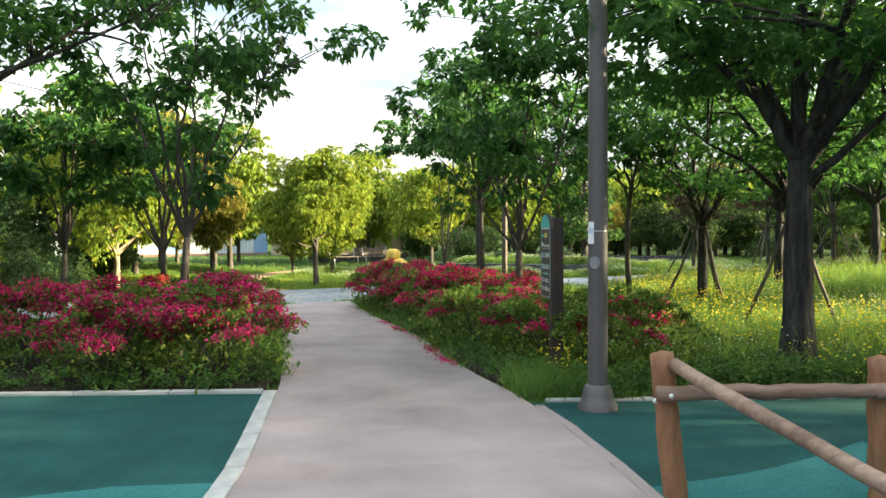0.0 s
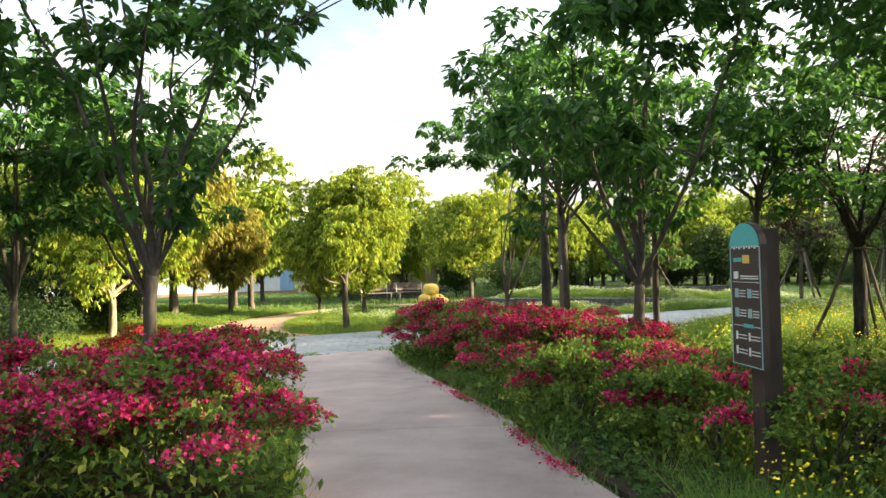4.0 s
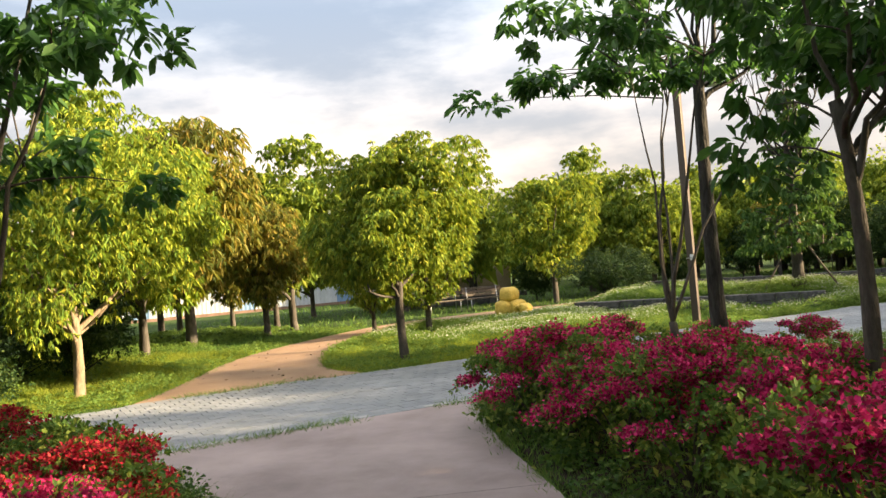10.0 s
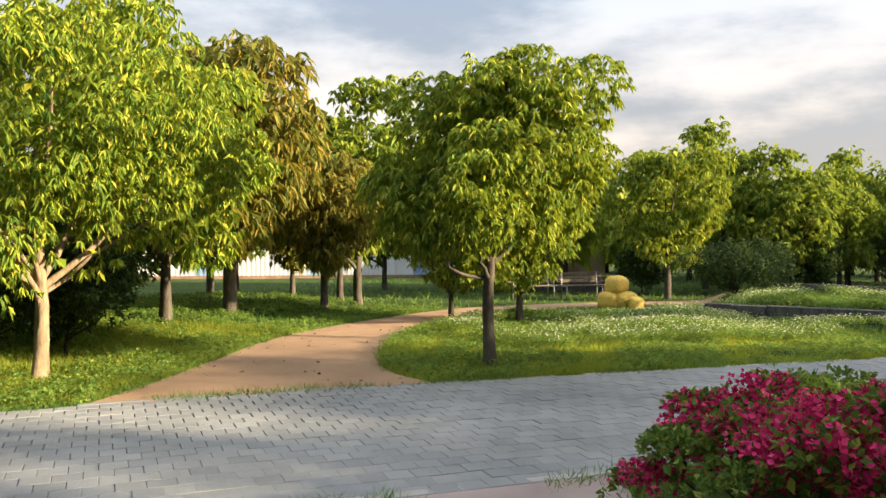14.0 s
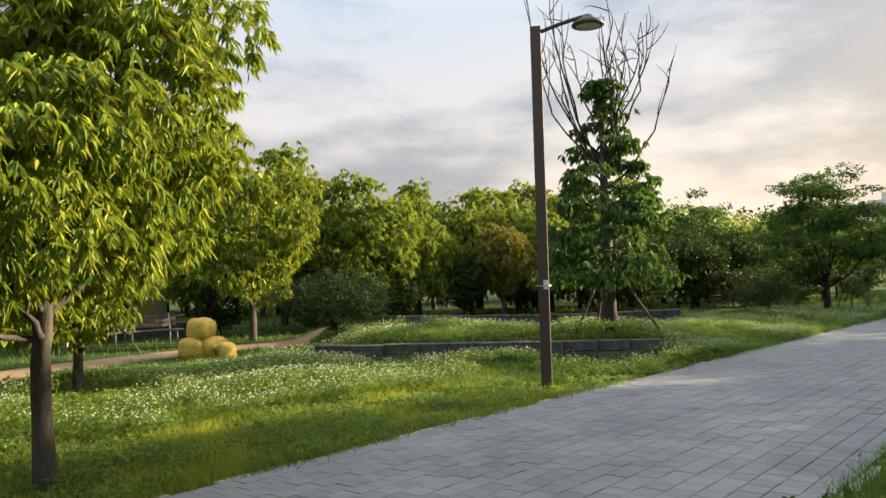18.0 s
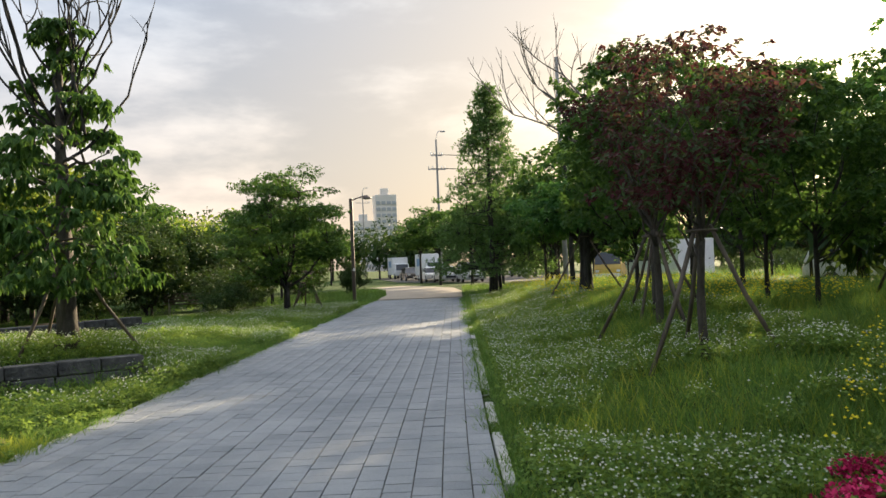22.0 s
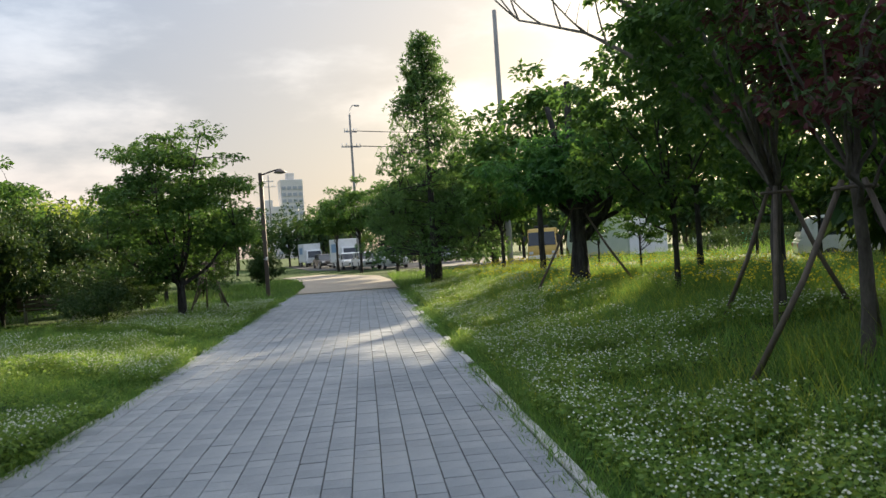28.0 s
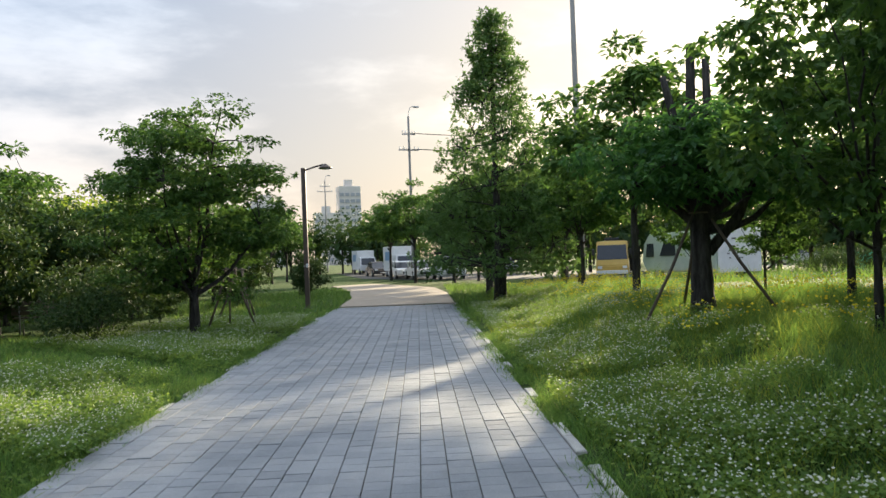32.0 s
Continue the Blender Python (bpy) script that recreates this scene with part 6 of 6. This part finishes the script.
def blades(px, py, high, wide, lean=0.5):
    n = len(px)
    z = ground_z(px, py) - 0.03
    base = np.stack([px, py, z], 1)
    a = grng.uniform(0, 2 * np.pi, n)
    side = np.stack([np.cos(a), np.sin(a), np.zeros(n)], 1) * (wide * grng.uniform(0.6, 1.3, n))[:, None]
    tip = base + np.stack([grng.normal(size=n) * lean, grng.normal(size=n) * lean, np.ones(n)], 1) * (high * grng.uniform(0.45, 1.35, n))[:, None]
    return np.stack([base - side, base + side, tip], 1).reshape(-1, 3), np.arange(n * 3).reshape(n, 3)


def along_across(px, py):
    return (px + 1.35) * ALONG[0] + (py - 23.05) * ALONG[1], (px + 1.35) * ACROSS[0] + (py - 23.05) * ACROSS[1]


def grass_layer(n, box, high, wide, keep=None, name="grass", label="uneven green grass with dry tips", mat=grass_blade):
    px, py = scatter(n, *box, keep)
    h = high * (0.55 + 0.9 * patch(px, py, 1.7, 2.0)) * (0.7 + 0.6 * patch(px, py, 5.1, 0.4))
    v, f = blades(px, py, h, wide)
    tagged(new(name, np_mesh(name, v, f, mat)), label, "grass", kind="stuff")


def near_pave(a, b):
    def keep(px, py):
        u, v = along_across(px, py)
        return (np.abs(v) < b) & (np.abs(v) >= a)
    return keep


def strip_layer(n, u0, u1, v0, v1, high, wide, sides=(-1, 1), mat=grass_blade):
    """Grass on both sides of the paving, thick near it."""
    u, v = grng.uniform(u0, u1, n), grng.uniform(v0, v1, n) * np.where(grng.uniform(size=n) < 0.5, sides[0], sides[1])
    px, py = -1.35 + u * ALONG[0] + v * ACROSS[0], 23.05 + u * ALONG[1] + v * ACROSS[1]
    ok = np.ones(n, bool)
    for poly in HARD:
        ok &= ~inside(px, py, poly)
    px, py = px[ok], py[ok]
    h = high * (0.55 + 0.9 * patch(px, py, 1.7, 2.0)) * (0.7 + 0.6 * patch(px, py, 5.1, 0.4))
    vv, ff = blades(px, py, h, wide)
    tagged(new("grass", np_mesh("grass", vv, ff, mat)), "uneven green grass with dry tips", "grass", kind="stuff")


strip_layer(60000, -4, 26, 1.95, 3.6, 0.12, 0.0055, (-1, -1))
strip_layer(55000, -4, 28, 3.6, 7.0, 0.17, 0.007, (-1, -1))
strip_layer(70000, -6, 8, 1.95, 4.2, 0.075, 0.006, (1, 1), lawn_blade)
strip_layer(95000, -8, 9, 4.2, 9.0, 0.105, 0.007, (1, 1), lawn_blade)
strip_layer(40000, 8, 26, 1.95, 4.2, 0.1, 0.006, (1, 1))
strip_layer(40000, 9, 28, 4.2, 9.0, 0.13, 0.008, (1, 1))
strip_layer(30000, 3, 28, 2.1, 8.0, 0.16, 0.006, (-1, -1), lawn_blade)
strip_layer(25000, -5, 30, 7.0, 11.0, 0.2, 0.012, (-1, -1))
# darker grass_blade in place of lawn_blade stands in for tree shade
strip_layer(22000, -8, 12, 9.0, 13.0, 0.1, 0.012, (1, 1))
strip_layer(12000, 12, 30, 9.0, 13.0, 0.15, 0.014, (1, 1))
# here too the shade beyond the lawn is put into blade colour
grass_layer(36000, (-16, 44, 10, 58), 0.14, 0.02, near_pave(10, 40))
grass_layer(22000, (31, 60, 21, 42), 0.42, 0.014, lambda x, y: patch(x, y, 0.9, 0.6) + 0.4 * patch(x, y, 2.7, 1.3) > 0.62, name="rank_weeds", label="rank grass and weeds on a gravel car park")
grass_layer(36000, (24, 46, 34, 58), 0.2, 0.013, near_pave(1.9, 9))
grass_layer(26000, (-6, 6, 10.5, 22), 0.13, 0.006, lambda x, y: ~np.any([inside(x, y, b) for b in BEDS], axis=0))
grass_layer(95000, (3.4, 18, 9.3, 24), 0.2, 0.0042, name="meadow_grass", label="tall loose meadow grass")
grass_layer(60000, (6, 26, 20, 36), 0.22, 0.008, lambda x, y: along_across(x, y)[1] < -4, name="bank_grass", label="tall grass on the bank beside the paving")
grass_layer(7000, (0.8, 7.6, 31.6, 35.0), 0.26, 0.007, lambda x, y: np.abs((x - 1.25) * 0.366 + (y - 34.6) * 0.93 + 0.42) < 0.28)
edge = []
for line, d in ((PAVE_L, 0.05), (PAVE_R, -0.05), (ENTRY_L, 0.06), (ENTRY_R, -0.06), (RED_L, 0.05), (RED_R, -0.05)):
    q = offset_line(line, d)
    m = 110
    k = np.repeat(np.arange(len(q) - 1), m)
    s = grng.uniform(0, 1, len(k))[:, None]
    p = q[k] * (1 - s) + q[k + 1] * s + grng.normal(size=(len(k), 2)) * 0.085
    ok = patch(p[:, 0], p[:, 1], 3.0, 1.0) > 0.35
    ok &= (p[:, 1] > 10.6) & (p[:, 0] < 30)
    if line is RED_L or line is RED_R or line is ENTRY_L or line is ENTRY_R:
        ok &= ~inside(p[:, 0], p[:, 1], PAVE_POLY)
    edge.append(p[ok])
edge = np.concatenate(edge)
v, f = blades(edge[:, 0], edge[:, 1], 0.09, 0.006, 0.7)
tagged(new("edge_grass", np_mesh("edge_grass", v, f, grass_blade)), "short grass creeping over the paving edge", "grass", kind="stuff")


def flowers(name, n, box, keep, high, size, mat, label, leaves=0, lift=None):
    """Small flower heads over their leaves."""
    px, py = scatter(n, *box, keep)
    z = ground_z(px, py) + high * grng.uniform(0.6, 1.25, len(px))
    if lift is not None:
        z = z + lift(px, py)
    c = np.stack([px, py, z], 1)
    s = size * grng.uniform(0.7, 1.3, len(px))[:, None]
    dirs = np.array([(1, 0, -0.1), (0, 1, 0.1), (-1, 0, -0.15), (0, -1, 0.05), (0.15, 0.1, 0.85), (0, 0, -0.55)])
    v = (c[:, None] + dirs[None] * s[:, None]).reshape(-1, 3) + grng.normal(size=(len(px) * 6, 3)) * size * 0.16
    tri = np.array([(0, 1, 4), (1, 2, 4), (2, 3, 4), (3, 0, 4), (1, 0, 5), (2, 1, 5), (3, 2, 5), (0, 3, 5)])
    f = (np.arange(len(px))[:, None, None] * 6 + tri[None]).reshape(-1, 3)
    tagged(new(name, np_mesh(name, v, f, mat)), label, "flowers", kind="stuff")
    if leaves:
        k = np.repeat(np.arange(len(px)), leaves)
        p = c[k] + grng.normal(size=(len(k), 3)) * [0.07, 0.07, 0.02] - [0, 0, high * 0.35]
        lv, lf = leaf_arrays(grng, p, grng.normal(size=p.shape) * [1, 1, 0.35], 0.042, 0.018, 0.1)
        tagged(new(name + "_leaves", np_mesh(name + "_leaves", lv, lf, clover_leaf)), "low clover leaves", "clover", kind="stuff")


def clover_spot(px, py):
    u, v = along_across(px, py)
    left = (v > 4.2) & (v < 9.5) & (u > 2.0) & (u < 13) & (patch(px, py, 1.1, 0.7) + 0.3 * patch(px, py, 4.0, 2.0) > 0.47)
    right = (v < -2.08) & (v > -7.0) & (u > 5) & (u < 34) & (0.6 * patch(px, py, 1.3, 2.3) + 0.5 * patch(px, py, 3.7, 1.0) + 0.3 * patch(px, py, 9.0, 1.0) + 0.22 * np.clip((v + 4.5) / 2.0, -1, 1) > 0.78)
    left2 = (v > 2.05) & (v < 6.5) & (u > 9) & (u < 32) & (patch(px, py, 1.3, 4.1) + 0.4 * patch(px, py, 4.3, 1.1) > 0.66)
    return left | right | left2


flowers("white_clover", 210000, (-1, 30, 19, 45), lambda x, y: clover_spot(x, y) & ((along_across(x, y)[1] < 0) | (along_across(x, y)[0] > 13)), 0.16, 0.0098, clover_white,
        "white clover flower heads among leaves", 6, lambda x, y: 0.13 * patch(x, y, 3.7, 1.0) * patch(x, y, 1.3, 2.3))
flowers("lawn_clover", 34000, (-4, 12, 24, 38), lambda x, y: clover_spot(x, y) & (along_across(x, y)[1] > 0), 0.17, 0.0115, clover_white,
        "tall white clover flower heads in a lawn", 7, lambda x, y: 0.19 * patch(x, y, 1.9, 0.3))


def low_leaves(n, box, keep, high, label):
    """Broad low leaves that lie among the grass."""
    px, py = scatter(n, *box, keep)
    k = np.repeat(np.arange(len(px)), 5)
    top = ground_z(px, py) + high * grng.uniform(0.3, 1.2, len(px)) * (0.5 + patch(px, py, 4.4, 0.9))
    p = np.stack([px[k], py[k], top[k]], 1) + grng.normal(size=(len(k), 3)) * [0.03, 0.03, 0.012]
    v, f = leaf_arrays(grng, p, grng.normal(size=p.shape) * [1, 1, 0.4] + [0, 0, 0.25], 0.05, 0.019, 0.15)
    tagged(new("lawn_weeds", np_mesh("lawn_weeds", v, f, clover_leaf)), label, "weeds", kind="stuff")


low_leaves(30000, (-5, 10, 23.5, 37), lambda x, y: (along_across(x, y)[1] > 2.05) & (along_across(x, y)[1] < 9.5) & (patch(x, y, 2.6, 0.5) + 0.5 * patch(x, y, 7.0, 2.5) > 0.62), 0.085, "broad green leaves in a rough lawn")
low_leaves(16000, (4, 26, 28, 46), lambda x, y: (along_across(x, y)[1] > 2.05) & (along_across(x, y)[1] < 6) & (patch(x, y, 2.3, 1.5) + 0.5 * patch(x, y, 6.0, 0.5) > 0.66), 0.1, "broad green leaves in grass beside the paving")
low_leaves(14000, (-12, -3, 20, 36), lambda x, y: patch(x, y, 2.2, 2.5) + 0.5 * patch(x, y, 6.0, 0.5) > 0.6, 0.1, "leafy weeds in rough grass under the trees")
grass_layer(9000, (6, 30, 20, 44), 0.42, 0.0035, lambda x, y: along_across(x, y)[1] < -2.4, name="seed_stalks", label="tall pale grass stalks on the bank", mat=lawn_blade)
grass_layer(4000, (3.4, 16, 9.5, 23), 0.4, 0.0035, name="meadow_stalks", label="tall pale grass stalks in the meadow", mat=lawn_blade)
flowers("meadow_yellow", 11500, (4.2, 18, 10, 23), lambda x, y: patch(x, y, 0.9, 1.2) > 0.5, 0.3, 0.013, flower_yellow, "yellow wild flowers in tall grass")
flowers("bank_yellow", 26000, (14, 46, 24, 44), lambda x, y: (patch(x, y, 0.8, 1.1) + 0.4 * patch(x, y, 3.1, 0.2) > 0.62) & (along_across(x, y)[1] < np.where(along_across(x, y)[0] > 20, -4.0, -5.5)) & (along_across(x, y)[1] > -10), 0.34, 0.017, flower_yellow, "band of yellow wild flowers along the bank")


def weeds(n, line, spread, high, name, label):
    """Broad-leaved weeds that fill the foot of a bed."""
    k = grng.integers(0, len(line) - 1, n)
    p = line[k] + (line[k + 1] - line[k]) * grng.uniform(0, 1, (n, 1)) + grng.normal(size=(n, 2)) * spread
    ok = np.ones(n, bool)
    for poly in HARD:
        ok &= ~inside(p[:, 0], p[:, 1], poly)
    p = p[ok]
    stem = np.repeat(np.arange(len(p)), 9)
    top = ground_z(p[:, 0], p[:, 1]) + high * grng.uniform(0.3, 1.2, len(p))
    c = np.stack([p[stem, 0], p[stem, 1], ground_z(p[stem, 0], p[stem, 1]) + (top - ground_z(p[:, 0], p[:, 1]))[stem] * grng.uniform(0.1, 1, len(stem))], 1)
    c[:, :2] += grng.normal(size=(len(stem), 2)) * 0.03
    v, f = leaf_arrays(grng, c, grng.normal(size=c.shape) * [1, 1, 0.3] + [0, 0, 0.35], 0.06, 0.017, 0.3)
    tagged(new(name, np_mesh(name, v, f, leaf_weed)), label, "weeds", kind="stuff")


weeds(300, spline([(0.85, 10.32), (-1.3, 10.12), (-4.6, 9.85)], 0.3), 0.14, 0.24, "bed_weeds", "leafy weeds under the azaleas along a kerb")
weeds(420, offset_line(np.array([q for q in ENTRY_R if 9.9 < q[1] < 20.5]), -0.3), 0.14, 0.2, "bed_weeds", "leafy weeds at the foot of the azaleas")
weeds(240, offset_line(np.array([q for q in ENTRY_L if 10.3 < q[1] < 18.5]), 0.2), 0.12, 0.2, "bed_weeds", "leafy weeds at the foot of the azaleas")
weeds(500, spline([(4.0, 10.15), (5.6, 10.3), (7.5, 10.5)], 0.3), 0.16, 0.28, "bed_weeds", "leafy weeds along the kerb of the meadow")
grass_layer(2600, (3.35, 4.6, 9.9, 10.9), 0.22, 0.005, name="grass_tuft", label="rank green grass round the foot of a lamp post")
flowers("bed_yellow", 90, (3.7, 4.7, 10.3, 10.9), lambda x, y: patch(x, y, 5.0, 0.3) > 0.45, 0.38, 0.011, flower_yellow, "small yellow flowers round the information sign")
flowers("meadow_white", 5200, (4.6, 14, 10.5, 22), lambda x, y: patch(x, y, 1.4, 2.2) > 0.45, 0.32, 0.009, clover_white, "small white wild flowers in tall grass")

# ---- kerbs and paving stones ----
def piece_mesh(name, lx, ly, h, chamfer, mat):
    """A stone with a chamfered top, open below."""
    x, y, c = lx / 2, ly / 2, chamfer
    v = [(-x, -y, -h), (x, -y, -h), (x, y, -h), (-x, y, -h), (-x, -y, -c), (x, -y, -c), (x, y, -c), (-x, y, -c), (-x + c, -y + c, 0), (x - c, -y + c, 0), (x - c, y - c, 0), (-x + c, y - c, 0)]
    f = [(a, (a + 1) % 4, 4 + (a + 1) % 4, 4 + a) for a in range(4)] + [(4 + a, 4 + (a + 1) % 4, 8 + (a + 1) % 4, 8 + a) for a in range(4)] + [(8, 9, 10, 11)]
    return np_mesh(name, v, f, mat)


def kerb(line, parent_label, width=0.12, length=0.9, up=0.015, gap=0.012, mat=kerb_stone, worn=0.0):
    t = thing("kerb", pose(0, 0, 0), parent_label, "kerb", kind="structure")
    seg = np.linalg.norm(np.diff(line, axis=0), axis=1)
    run = np.concatenate([[0], np.cumsum(seg)])
    me = piece_mesh("kerb_stone", length - gap, width, 0.16, 0.008, mat)
    d = length / 2
    while d < run[-1]:
        x, y = np.interp(d, run, line[:, 0]), np.interp(d, run, line[:, 1])
        x2, y2 = np.interp(d + 0.1, run, line[:, 0]), np.interp(d + 0.1, run, line[:, 1])
        if prng.random() < worn:
            d += length * prng.uniform(0.5, 1.0)
            continue
        ob = new("kerb_stone", me)
        ob.parent = t
        ob.matrix_basis = pose(x, y, ground_z(x, y) + up + prng.uniform(-0.004, 0.004), prng.uniform(-1, 1), 0, math.degrees(math.atan2(y2 - y, x2 - x)))
        d += length
    return t


prng = random.Random(5)
kerb(np.array([p for p in ENTRY_L if 3.0 < p[1] < 10.1]) + [-0.065, 0], "pale chipped kerb stones along the footpath", 0.13, 0.42, 0.02, 0.016)
kerb(np.array([(1.0, 10.15), (-1.3, 9.92), (-9, 9.26)]), "pale concrete kerb at the edge of a flower bed", 0.09)
kerb(np.array([(3.72, 9.84), (6.5, 10.08), (14, 10.7)]), "pale concrete kerb at the edge of a flower bed", 0.09)
kerb(np.array([p for p in ENTRY_R if 3.0 < p[1] < 9.7]) + [0.05, 0], "grey concrete kerb along the footpath", 0.09, 0.9, 0.004, 0.012, concrete)
kerb(np.array([p for p in offset_line(PAVE_R, -0.06) if p[0] > 3.2]), "worn pale kerb along the grey paving", 0.09, 0.55, 0.008, 0.02, kerb_stone, 0.3)
kerb(np.array([p for p in offset_line(PAVE_L, 0.05) if p[0] > -1.6]), "worn pale kerb half hidden by grass", 0.07, 0.5, 0.004, 0.02, kerb_stone, 0.45)
kerb(np.array([p for p in offset_line(PAVE_R, 0.06) if -4.0 < p[0] < 0.1]), "flush pale kerb where two paths meet", 0.11, 0.7, 0.006)

kerb(np.array([p for p in offset_line(PAVE_L, 0.07) if -5.6 < p[0] < -2.0]), "flush grey edging where the red path meets the paving", 0.1, 0.7, 0.005, 0.01, paver_grey)
PW, PL = 0.2, 0.2
paving = tagged(new("paving"), "grey rectangular concrete paving in staggered rows", "paving", kind="structure")
seg = np.linalg.norm(np.diff(PAVE_MID, axis=0), axis=1)
RUN = np.concatenate([[0], np.cumsum(seg)])
stone = piece_mesh("paving_stone", PL - 0.006, PW - 0.007, 0.05, 0.0035, paver_grey)
base_v = np.empty(len(stone.vertices) * 3, np.float32)
stone.vertices.foreach_get("co", base_v)
base_v = base_v.reshape(-1, 3)
base_f = np.array([list(p.vertices) for p in stone.polygons])
joined, singles = [], 0
for r in range(int(2 * PAVE_HALF / PW)):
    across = -PAVE_HALF + PW * (r + 0.5)
    d = 14.0 + (r % 2) * PL / 2
    while d < RUN[-1] - 0.2:
        x, y = np.interp(d, RUN, PAVE_MID[:, 0]), np.interp(d, RUN, PAVE_MID[:, 1])
        x2, y2 = np.interp(d + 0.3, RUN, PAVE_MID[:, 0]), np.interp(d + 0.3, RUN, PAVE_MID[:, 1])
        a = math.atan2(y2 - y, x2 - x)
        x, y = x - math.sin(a) * across, y + math.cos(a) * across
        m = pose(x, y, ground_z(x, y) + 0.004 + prng.gauss(0, 0.0016), prng.gauss(0, 0.35), prng.gauss(0, 0.35), math.degrees(a) + prng.gauss(0, 0.25))
        if 8.4 < x < 11.0 and singles < 300:
            ob = new("paving_stone", stone)
            ob.parent, ob.matrix_basis = paving, m
            singles += 1
        else:
            mm = np.array(m)
            joined.append((base_v @ mm[:3, :3].T + mm[:3, 3], base_f))
        d += PL
v, f = join_parts(joined)
tagged(part("paving_field", np_mesh("paving_field", v, f, paver_grey), None, paving), "grey paving stones in staggered rows", kind="stuff")
